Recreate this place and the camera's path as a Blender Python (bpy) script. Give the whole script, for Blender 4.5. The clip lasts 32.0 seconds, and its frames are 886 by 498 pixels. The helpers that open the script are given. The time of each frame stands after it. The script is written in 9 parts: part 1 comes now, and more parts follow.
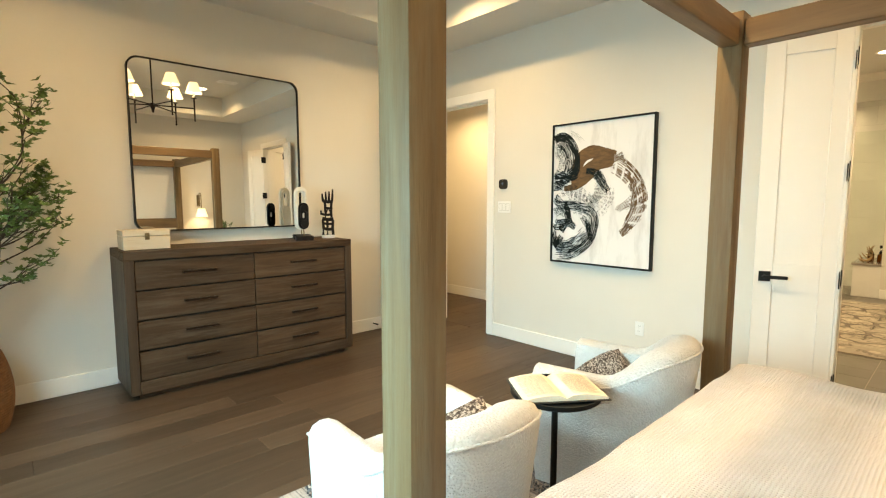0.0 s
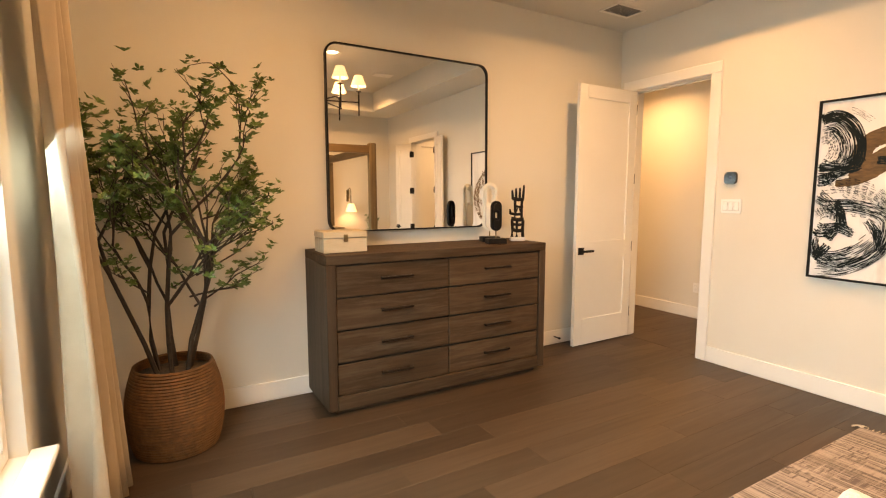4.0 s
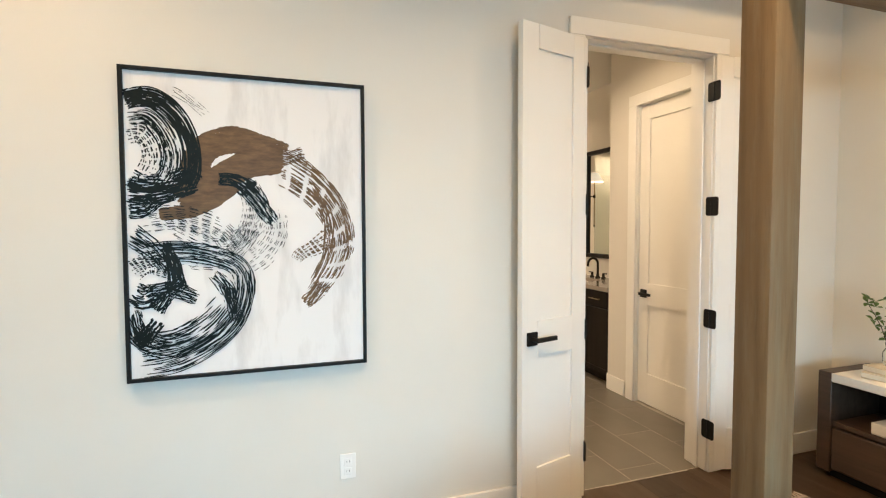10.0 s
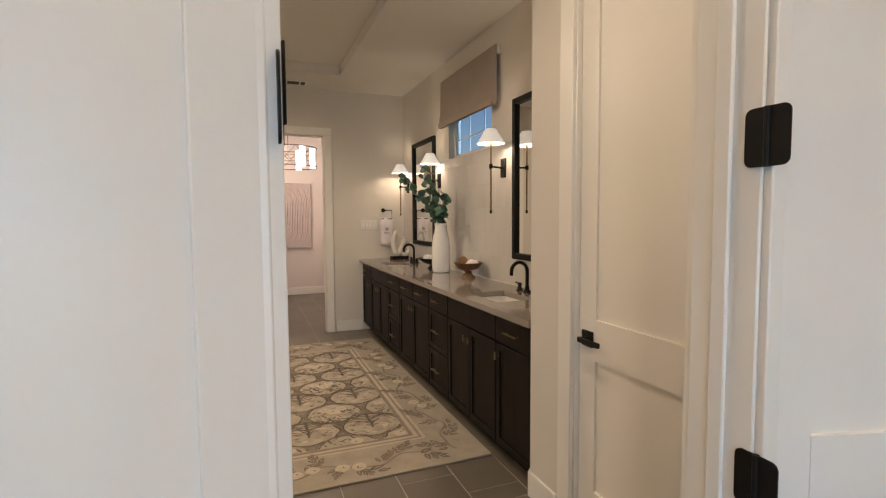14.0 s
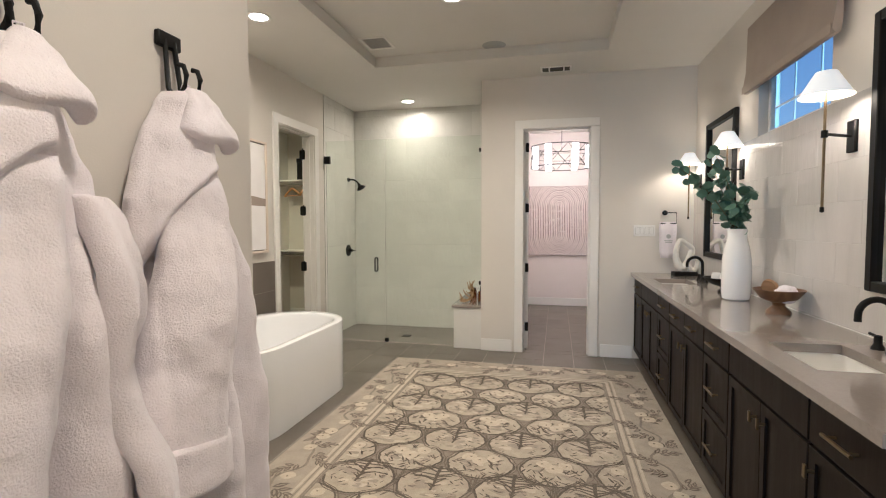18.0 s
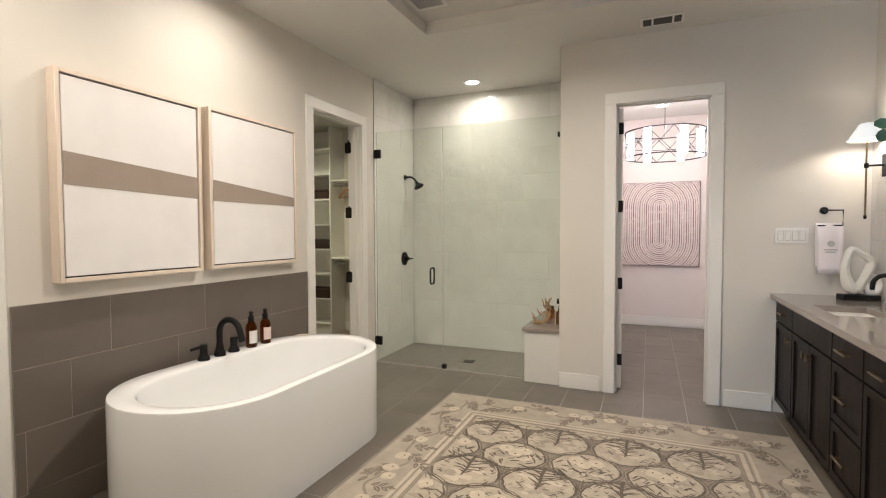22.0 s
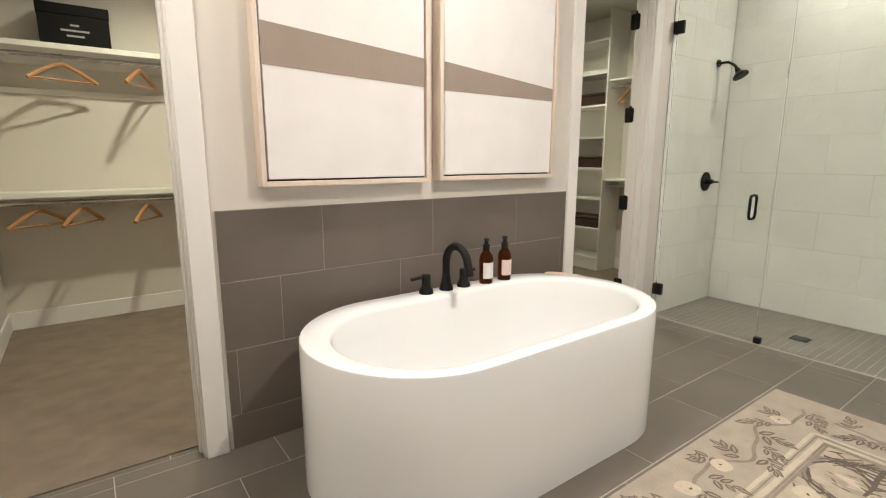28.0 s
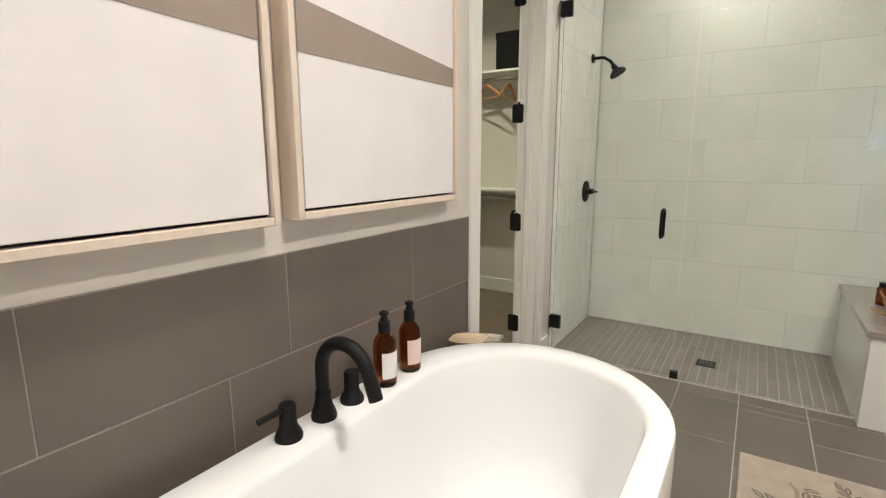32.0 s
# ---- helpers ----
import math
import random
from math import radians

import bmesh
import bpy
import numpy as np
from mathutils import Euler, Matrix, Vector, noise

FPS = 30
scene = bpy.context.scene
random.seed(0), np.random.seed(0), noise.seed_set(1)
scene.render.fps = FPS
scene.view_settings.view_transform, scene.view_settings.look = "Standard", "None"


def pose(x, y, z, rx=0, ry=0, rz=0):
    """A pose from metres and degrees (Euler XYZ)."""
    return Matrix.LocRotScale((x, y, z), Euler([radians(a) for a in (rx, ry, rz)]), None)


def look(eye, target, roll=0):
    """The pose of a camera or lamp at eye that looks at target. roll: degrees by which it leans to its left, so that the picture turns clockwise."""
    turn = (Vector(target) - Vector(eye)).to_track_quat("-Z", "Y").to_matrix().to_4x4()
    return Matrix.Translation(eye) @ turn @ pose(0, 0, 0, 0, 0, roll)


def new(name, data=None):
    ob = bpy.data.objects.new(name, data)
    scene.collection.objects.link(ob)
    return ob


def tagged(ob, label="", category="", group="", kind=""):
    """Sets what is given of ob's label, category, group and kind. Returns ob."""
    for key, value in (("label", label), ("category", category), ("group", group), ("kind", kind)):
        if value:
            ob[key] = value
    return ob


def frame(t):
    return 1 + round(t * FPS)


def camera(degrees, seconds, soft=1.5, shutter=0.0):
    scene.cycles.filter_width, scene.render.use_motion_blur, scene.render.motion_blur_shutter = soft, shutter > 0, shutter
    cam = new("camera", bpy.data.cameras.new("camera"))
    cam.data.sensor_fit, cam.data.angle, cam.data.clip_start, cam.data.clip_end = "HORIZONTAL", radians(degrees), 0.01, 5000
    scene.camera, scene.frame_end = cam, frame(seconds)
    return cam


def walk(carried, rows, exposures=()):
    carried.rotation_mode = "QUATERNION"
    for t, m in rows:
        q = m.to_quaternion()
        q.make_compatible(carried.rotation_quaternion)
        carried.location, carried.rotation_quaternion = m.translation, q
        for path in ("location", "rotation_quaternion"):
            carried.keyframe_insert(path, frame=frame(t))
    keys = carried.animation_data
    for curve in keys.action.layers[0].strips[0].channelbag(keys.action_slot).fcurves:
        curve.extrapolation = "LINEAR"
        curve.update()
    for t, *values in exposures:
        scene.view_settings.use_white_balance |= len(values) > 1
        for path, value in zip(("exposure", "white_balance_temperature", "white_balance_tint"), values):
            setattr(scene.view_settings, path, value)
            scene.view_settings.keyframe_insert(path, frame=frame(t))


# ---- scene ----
cam = camera(84.2, 32.0, 1.15)
PATH = [
    (0, (-0.06, 0.081, 1.405), (1.29, 1.545, 1.212), -0.0),
    (0.5, (-0.141, 0.117, 1.397), (1.095, 1.678, 1.201), 0.1),
    (1, (-0.173, 0.186, 1.393), (0.942, 1.834, 1.189), -0.0),
    (1.5, (-0.231, 0.289, 1.389), (0.798, 1.991, 1.18), 0.0),
    (2, (-0.274, 0.368, 1.394), (0.7, 2.102, 1.179), 0.1),
    (2.5, (-0.291, 0.489, 1.388), (0.659, 2.237, 1.175), 0.0),
    (4.5, (-0.297, 1.22, 1.451), (0.759, 2.904, 1.23), -0.0),
    (5, (-0.278, 1.433, 1.425), (0.885, 3.047, 1.215), 0.0),
    (5.5, (-0.22, 1.618, 1.441), (1.083, 3.121, 1.232), 0.0),
    (6, (-0.194, 1.811, 1.457), (1.294, 3.131, 1.251), -0.1),
    (6.5, (-0.133, 1.973, 1.459), (1.555, 3.026, 1.255), -0.2),
    (7, (0.023, 2.058, 1.463), (1.867, 2.807, 1.264), -0.4),
    (7.5, (0.19, 2.198, 1.476), (2.145, 2.578, 1.286), -0.3),
    (8, (0.378, 2.321, 1.493), (2.37, 2.373, 1.319), -0.2),
    (8.5, (0.588, 2.33, 1.46), (2.574, 2.142, 1.325), -0.2),
    (9, (0.889, 2.254, 1.446), (2.851, 1.88, 1.334), -0.2),
    (9.5, (1.224, 2.209, 1.449), (3.153, 1.687, 1.349), -0.2),
    (10, (1.547, 2.151, 1.464), (3.444, 1.523, 1.375), -0.2),
    (10.5, (1.867, 2.002, 1.439), (3.73, 1.277, 1.354), -0.3),
    (11, (2.184, 1.83, 1.442), (4.019, 1.037, 1.359), -0.5),
    (11.5, (2.454, 1.702, 1.449), (4.261, 0.848, 1.361), -0.6),
    (12, (2.644, 1.486, 1.44), (4.43, 0.591, 1.342), -0.7),
    (12.5, (2.809, 1.26, 1.436), (4.581, 0.338, 1.333), -0.7),
    (13, (2.988, 1.031, 1.441), (4.766, 0.12, 1.329), -0.5),
    (14, (3.136, 0.66, 1.435), (4.994, -0.071, 1.306), -0.4),
    (14.5, (3.196, 0.522, 1.447), (5.114, -0.027, 1.305), -0.5),
    (15, (3.297, 0.381, 1.436), (5.264, 0.045, 1.293), -0.3),
    (15.5, (3.383, 0.286, 1.44), (5.374, 0.168, 1.292), -0.4),
    (17.5, (3.729, 0.105, 1.396), (5.684, 0.51, 1.281), -0.1),
    (18, (3.903, 0.126, 1.405), (5.849, 0.578, 1.309), -0.1),
    (18.5, (4.046, 0.105, 1.397), (5.985, 0.587, 1.315), -0.1),
    (19, (4.242, 0.115, 1.388), (6.179, 0.609, 1.321), -0.2),
    (19.5, (4.355, 0.087, 1.4), (6.286, 0.604, 1.342), -0.2),
    (20, (4.433, 0.081, 1.401), (6.355, 0.631, 1.347), -0.1),
    (20.5, (4.564, 0.135, 1.409), (6.477, 0.717, 1.357), -0.2),
    (21, (4.695, 0.185, 1.397), (6.593, 0.811, 1.346), -0.2),
    (21.5, (4.838, 0.206, 1.391), (6.716, 0.893, 1.334), -0.2),
    (22, (4.947, 0.222, 1.39), (6.789, 0.997, 1.317), -0.2),
    (22.5, (5.003, 0.237, 1.372), (6.796, 1.118, 1.282), -0.1),
    (23, (5.035, 0.241, 1.368), (6.76, 1.246, 1.249), -0.1),
    (23.5, (5.084, 0.285, 1.358), (6.734, 1.406, 1.209), 0.0),
    (24, (5.165, 0.36, 1.354), (6.739, 1.58, 1.174), -0.0),
    (24.5, (5.228, 0.398, 1.34), (6.727, 1.705, 1.128), -0.0),
    (25, (5.306, 0.412, 1.341), (6.738, 1.786, 1.099), 0.1),
    (25.5, (5.378, 0.401, 1.341), (6.74, 1.84, 1.073), 0.1),
    (26, (5.447, 0.391, 1.335), (6.744, 1.885, 1.04), 0.1),
    (26.5, (5.537, 0.404, 1.324), (6.764, 1.951, 1.004), 0.1),
    (28.5, (5.926, 0.945, 1.25), (7.079, 2.535, 0.873), 0.2),
    (29, (6.011, 1.073, 1.24), (7.169, 2.658, 0.853), 0.2),
    (29.5, (6.048, 1.226, 1.211), (7.243, 2.783, 0.828), -0.0),
    (30, (6.087, 1.39, 1.204), (7.333, 2.906, 0.821), -0.1),
    (30.5, (6.123, 1.536, 1.206), (7.452, 2.979, 0.815), -0.1),
    (31, (6.235, 1.675, 1.224), (7.667, 3.016, 0.832), -0.1),
    (31.5, (6.344, 1.756, 1.278), (7.883, 2.973, 0.888), -0.0),
    (32, (6.388, 1.797, 1.313), (8.045, 2.857, 0.951), -0.2),
]
EXPOSURES = [(0.0, 0.14, 7050, 1), (1.0, 0.08, 8000, 2), (2.0, -0.05, 9000, 17), (5.0, 0.16, 10200, 27), (6.0, 0.26, 7450, 15), (7.0, 0.16, 7000, 14), (8.0, 0.1, 6700, 11), (10.0, -0.02, 6150, 9), (11.0, -0.04, 6050, 10), (12.0, -0.1, 6100, 11), (13.0, -0.35, 6000, 13), (14.0, -0.6, 5700, 12), (15.2, -0.45, 6500, 20), (17.5, -0.1, 4750, 9), (22.0, -0.05, 4750, 8), (28.5, 0.2, 4650, 8), (30.0, 0.16, 4650, 8), (32.0, 0.09, 4600, 8)]
walk(cam, [(t, look(eye, target, roll)) for t, eye, target, roll in PATH], EXPOSURES)

# ---- world and sun ----
world = bpy.data.worlds.new("sky")
scene.world = world
world.use_nodes = True
wn = world.node_tree.nodes
sky = wn.new("ShaderNodeTexSky")
sky.sky_type = "NISHITA"
sky.sun_disc = False
sky.sun_elevation, sky.sun_rotation = radians(48), radians(10)
world.node_tree.links.new(sky.outputs[0], wn["Background"].inputs[0])
wn["Background"].inputs[1].default_value = 0.12


def lamp(name, kind, m, energy, colour, size=0.1, **more):
    data = bpy.data.lights.new(name, kind)
    data.energy, data.color = energy, colour
    if kind == "AREA":
        data.shape, data.size = more.get("shape", "DISK"), size
        if "size_y" in more:
            data.size_y = more["size_y"]
        data.spread = radians(more.get("spread", 180))
    elif kind == "SUN":
        data.angle = size
    else:
        data.shadow_soft_size = size
    ob = new(name, data)
    ob.matrix_basis = m
    return ob


sun = lamp("sun", "SUN", look((0, 0, 0), (-0.12, -0.66, -0.74)), 3.0, (1.0, 0.94, 0.86), radians(0.5))
WARM = (1.0, 0.66, 0.34)
SOFT = (1.0, 0.72, 0.44)
DAY = (0.47, 0.78, 1.0)


# ---- materials ----
def nodes_of(name):
    m = bpy.data.materials.new(name)
    m.use_nodes = True
    nt = m.node_tree
    return m, nt, nt.nodes["Principled BSDF"]


def node(nt, kind, **values):
    n = nt.nodes.new(kind)
    for k, v in values.items():
        n.inputs[k].default_value = v
    return n


def coords(nt, stretch=(1, 1, 1), shift=False):
    tc = nt.nodes.new("ShaderNodeTexCoord")
    mp = nt.nodes.new("ShaderNodeMapping")
    mp.inputs["Scale"].default_value = stretch
    nt.links.new(tc.outputs["Object"], mp.inputs["Vector"])
    if shift:
        oi = nt.nodes.new("ShaderNodeObjectInfo")
        mul = nt.nodes.new("ShaderNodeMath")
        mul.operation, mul.inputs[1].default_value = "MULTIPLY", 37.0
        nt.links.new(oi.outputs["Random"], mul.inputs[0])
        cx = nt.nodes.new("ShaderNodeCombineXYZ")
        for i in range(3):
            nt.links.new(mul.outputs[0], cx.inputs[i])
        nt.links.new(cx.outputs[0], mp.inputs["Location"])
    return mp.outputs["Vector"]


def mix(nt, a, b, fac, kind="MIX"):
    n = nt.nodes.new("ShaderNodeMix")
    n.data_type, n.blend_type = "RGBA", kind
    for sock, v in ((n.inputs["A"], a), (n.inputs["B"], b)):
        if isinstance(v, tuple):
            sock.default_value = (*v, 1)
        else:
            nt.links.new(v, sock)
    if isinstance(fac, (int, float)):
        n.inputs["Factor"].default_value = fac
    else:
        nt.links.new(fac, n.inputs["Factor"])
    return n.outputs["Result"]


def ramp(nt, fac, lo, hi):
    r = nt.nodes.new("ShaderNodeMapRange")
    r.inputs["From Min"].default_value, r.inputs["From Max"].default_value = lo, hi
    nt.links.new(fac, r.inputs["Value"])
    return r.outputs["Result"]


def surface(name, c1, c2=None, scale=3.0, rough=0.5, metal=0.0, bump=0.0, bscale=80.0, stretch=(1, 1, 1), vary=0.0, grain=0.15,
            spec=0.5, sheen=0.0, coat=0.0, rvar=0.08, deep=0.004):
    """A plain surface with broad and fine mottling, uneven gloss and fine relief."""
    m, nt, p = nodes_of(name)
    c2 = c2 or tuple(v * 0.88 for v in c1)
    vec = coords(nt, stretch, vary > 0)
    n1 = node(nt, "ShaderNodeTexNoise", Scale=scale, Detail=4.0, Roughness=0.6)
    n2 = node(nt, "ShaderNodeTexNoise", Scale=bscale, Detail=3.0, Roughness=0.6)
    for n in (n1, n2):
        nt.links.new(vec, n.inputs["Vector"])
    col = mix(nt, c1, c2, ramp(nt, n1.outputs["Fac"], 0.3, 0.7))
    col = mix(nt, col, tuple(v * 0.6 for v in c2), ramp(nt, n2.outputs["Fac"], 0.5, 0.5 + 0.45 / max(grain, 0.01)))
    if vary:
        oi = nt.nodes.new("ShaderNodeObjectInfo")
        hsv = nt.nodes.new("ShaderNodeHueSaturation")
        nt.links.new(ramp_out(nt, oi.outputs["Random"], 1 - vary, 1 + vary), hsv.inputs["Value"])
        nt.links.new(col, hsv.inputs["Color"])
        col = hsv.outputs["Color"]
    nt.links.new(col, p.inputs["Base Color"])
    nt.links.new(ramp_out(nt, n1.outputs["Fac"], rough - rvar, rough + rvar), p.inputs["Roughness"])
    p.inputs["Metallic"].default_value = metal
    p.inputs["Specular IOR Level"].default_value = spec
    p.inputs["Sheen Weight"].default_value = sheen
    p.inputs["Coat Weight"].default_value = coat
    if bump:
        b = nt.nodes.new("ShaderNodeBump")
        b.inputs["Strength"].default_value, b.inputs["Distance"].default_value = min(1.0, bump), deep
        nt.links.new(n2.outputs["Fac"], b.inputs["Height"])
        nt.links.new(b.outputs["Normal"], p.inputs["Normal"])
    return m


def ramp_out(nt, fac, lo, hi):
    r = nt.nodes.new("ShaderNodeMapRange")
    r.inputs["To Min"].default_value, r.inputs["To Max"].default_value = lo, hi
    nt.links.new(fac, r.inputs["Value"])
    return r.outputs["Result"]


def wood(name, light, dark, along="x", rough=0.45, vary=0.0, scale=1.0, bump=0.25, streak=1.0, fine=1.0, spec=0.4, weather=None):
    """Long grain with cathedral figure along one axis."""
    m, nt, p = nodes_of(name)
    s = {"x": (0.7, 9, 9), "y": (9, 0.7, 9), "z": (9, 9, 0.7)}[along]
    vec = coords(nt, tuple(v * scale for v in s), vary > 0)
    n1 = node(nt, "ShaderNodeTexNoise", Scale=1.6, Detail=5.0, Roughness=0.62, Distortion=0.8)
    n2 = node(nt, "ShaderNodeTexNoise", Scale=14.0, Detail=3.0, Roughness=0.7)
    wv = node(nt, "ShaderNodeTexWave", Scale=0.55, Distortion=6.0, Detail=3.0)
    wv.bands_direction = {"x": "Y", "y": "X", "z": "X"}[along]
    for n in (n1, n2, wv):
        nt.links.new(vec, n.inputs["Vector"])
    col = mix(nt, light, dark, ramp(nt, n1.outputs["Fac"], 0.3, 0.72))
    col = mix(nt, col, tuple(v * 0.62 for v in dark), ramp(nt, wv.outputs["Fac"], 0.62, 1.9 / streak))
    col = mix(nt, col, tuple(v * 0.5 for v in dark), ramp(nt, n2.outputs["Fac"], 0.55, 0.55 + 0.7 / fine))
    p.inputs["Specular IOR Level"].default_value = spec
    if weather:
        n3 = node(nt, "ShaderNodeTexNoise", Scale=2.6, Detail=6.0, Roughness=0.7)
        nt.links.new(vec, n3.inputs["Vector"])
        col = mix(nt, col, weather, ramp(nt, n3.outputs["Fac"], 0.48, 0.80))
    if vary:
        oi = nt.nodes.new("ShaderNodeObjectInfo")
        hsv = nt.nodes.new("ShaderNodeHueSaturation")
        nt.links.new(ramp_out(nt, oi.outputs["Random"], 1 - vary, 1 + vary), hsv.inputs["Value"])
        nt.links.new(col, hsv.inputs["Color"])
        col = hsv.outputs["Color"]
    nt.links.new(col, p.inputs["Base Color"])
    nt.links.new(ramp_out(nt, n1.outputs["Fac"], rough - 0.08, rough + 0.1), p.inputs["Roughness"])
    b = nt.nodes.new("ShaderNodeBump")
    b.inputs["Strength"].default_value, b.inputs["Distance"].default_value = bump, 0.002
    nt.links.new(n2.outputs["Fac"], b.inputs["Height"])
    nt.links.new(b.outputs["Normal"], p.inputs["Normal"])
    return m


def looped_wool(name, c1, c2):
    """Curly boucle: round loops of yarn of uneven size."""
    m, nt, p = nodes_of(name)
    vec = coords(nt)
    warp = node(nt, "ShaderNodeTexNoise", Scale=22.0, Detail=3.0)
    nt.links.new(vec, warp.inputs["Vector"])
    v = node(nt, "ShaderNodeTexVoronoi", Scale=135.0)
    v.feature = "SMOOTH_F1"
    nt.links.new(vec, v.inputs["Vector"])
    col = mix(nt, c1, c2, ramp(nt, v.outputs["Distance"], 0.15, 0.75))
    col = mix(nt, col, c2, ramp(nt, warp.outputs["Fac"], 0.5, 0.8))
    nt.links.new(col, p.inputs["Base Color"])
    p.inputs["Roughness"].default_value = 0.95
    p.inputs["Sheen Weight"].default_value = 0.3
    add = nt.nodes.new("ShaderNodeMath")
    add.operation = "MULTIPLY_ADD"
    add.inputs[1].default_value = -1.0
    nt.links.new(v.outputs["Distance"], add.inputs[0])
    nt.links.new(warp.outputs["Fac"], add.inputs[2])
    b = nt.nodes.new("ShaderNodeBump")
    b.inputs["Strength"].default_value, b.inputs["Distance"].default_value = 0.9, 0.006
    nt.links.new(add.outputs[0], b.inputs["Height"])
    nt.links.new(b.outputs["Normal"], p.inputs["Normal"])
    return m


def glowing(name, colour, strength, base=(0.9, 0.88, 0.84)):
    m, nt, p = nodes_of(name)
    p.inputs["Base Color"].default_value = (*base, 1)
    p.inputs["Roughness"].default_value = 0.7
    p.inputs["Emission Color"].default_value = (*colour, 1)
    p.inputs["Emission Strength"].default_value = strength
    return m


def glassy(name, colour=(1, 1, 1), rough=0.0, ior=1.45):
    m, nt, p = nodes_of(name)
    p.inputs["Base Color"].default_value = (*colour, 1)
    p.inputs["Roughness"].default_value = rough
    p.inputs["IOR"].default_value = ior
    p.inputs["Transmission Weight"].default_value = 1.0
    return m


WALL_PAINT = surface("wall_paint", (0.70, 0.665, 0.595), (0.675, 0.64, 0.57), 1.2, 0.62, bump=0.12, bscale=260, grain=0.05)
BATH_PAINT = surface("greige_wall_paint", (0.70, 0.665, 0.60), (0.67, 0.635, 0.575), 1.2, 0.6, bump=0.12, bscale=260, grain=0.05)
BLUSH_PAINT = surface("pale_wall_paint", (0.76, 0.70, 0.665), (0.73, 0.67, 0.635), 1.2, 0.6, bump=0.12, bscale=260, grain=0.05)
CEILING_PAINT = surface("ceiling_paint", (0.68, 0.665, 0.62), (0.655, 0.64, 0.595), 1.0, 0.75, bump=0.2, bscale=220, grain=0.05)
TRIM = surface("white_trim_paint", (0.82, 0.80, 0.755), (0.79, 0.77, 0.725), 2.0, 0.34, bump=0.05, bscale=120, grain=0.04)
OAK_FLOOR = wood("grey_brown_oak_floor", (0.068, 0.042, 0.025), (0.050, 0.030, 0.0175), "x", 0.42, vary=0.30, bump=0.12, streak=0.55, fine=0.5, spec=0.3)
DRESSER_WOOD = wood("weathered_oak", (0.082, 0.047, 0.026), (0.038, 0.022, 0.0125), "x", 0.58, vary=0.14, bump=0.7, spec=0.14, streak=0.8, fine=1.1, weather=(0.105, 0.074, 0.05), scale=1.5)
DRESSER_WOOD_UP = wood("weathered_oak_upright", (0.072, 0.043, 0.025), (0.034, 0.020, 0.012), "z", 0.5, vary=0.06, bump=0.5, spec=0.25)
BED_WOOD = wood("driftwood_bed_post", (0.185, 0.122, 0.06), (0.118, 0.072, 0.033), "z", 0.55, bump=0.5, streak=1.0, spec=0.25, weather=(0.18, 0.142, 0.088))
BED_WOOD_X = wood("driftwood_bed_rail", (0.21, 0.128, 0.06), (0.125, 0.072, 0.032), "x", 0.5, bump=0.4)
BED_WOOD_Y = wood("driftwood_bed_side", (0.21, 0.128, 0.06), (0.125, 0.072, 0.032), "y", 0.5, bump=0.4)
BLACK = surface("matt_black_metal", (0.006, 0.006, 0.006), (0.009, 0.009, 0.008), 8, 0.5, bump=0.04, bscale=300, spec=0.22)
BRONZE = surface("dark_bronze_metal", (0.022, 0.014, 0.010), (0.014, 0.009, 0.007), 12, 0.4, 0.6)
BRASS = surface("aged_brass", (0.25, 0.185, 0.10), (0.18, 0.13, 0.07), 12, 0.36, 0.95)
# grey that paints the thin shade round switch rockers
GAP_SHADE = surface("grey_gap_shade", (0.52, 0.50, 0.47), (0.46, 0.44, 0.41), 20, 0.7)
CHROME = surface("polished_steel", (0.62, 0.62, 0.60), (0.55, 0.55, 0.54), 12, 0.16, 1.0)
BOUCLE = looped_wool("cream_boucle", (0.58, 0.555, 0.525), (0.51, 0.488, 0.46))
LINEN = surface("oatmeal_linen", (0.66, 0.60, 0.52), (0.58, 0.52, 0.45), 5, 0.92, bump=0.4, bscale=300, sheen=0.2)
CARPET = surface("beige_carpet", (0.225, 0.174, 0.116), (0.15, 0.116, 0.077), 7, 0.97, bump=1.0, bscale=190, grain=0.6, sheen=0.2)
FLOOR_TILE = surface("taupe_porcelain_tile", (0.143, 0.125, 0.100), (0.120, 0.105, 0.083), 2.2, 0.34, bump=0.06, bscale=90, vary=0.05, grain=0.1)
WAINSCOT_TILE = surface("taupe_wall_tile", (0.158, 0.133, 0.108), (0.136, 0.114, 0.092), 2.2, 0.40, bump=0.06, bscale=90, vary=0.04, grain=0.1)
GROUT = surface("pale_grout", (0.47, 0.43, 0.375), (0.41, 0.37, 0.32), 20, 0.9, bump=0.4, bscale=200)
WALL_GROUT = surface("taupe_grout", (0.33, 0.295, 0.25), (0.28, 0.25, 0.21), 20, 0.9, bump=0.4, bscale=200)
WHITE_GROUT = surface("white_grout", (0.44, 0.43, 0.385), (0.39, 0.38, 0.34), 20, 0.9, bump=0.4, bscale=200)
GLAZED = surface("handmade_white_glaze", (0.74, 0.73, 0.68), (0.66, 0.655, 0.61), 4.0, 0.05, bump=1.0, bscale=7, stretch=(1, 1, 0.8), vary=0.02, grain=0.03, rvar=0.015, deep=0.012, spec=0.45)
GLAZED_GREY = surface("handmade_pale_grey_glaze", (0.62, 0.60, 0.57), (0.56, 0.545, 0.52), 4.0, 0.10, bump=1.0, bscale=9, stretch=(1.6, 1.6, 0.4), vary=0.02, grain=0.03, rvar=0.04)
ACRYLIC = surface("white_acrylic", (0.82, 0.825, 0.82), (0.81, 0.815, 0.81), 2.0, 0.07, grain=0.01, rvar=0.02)
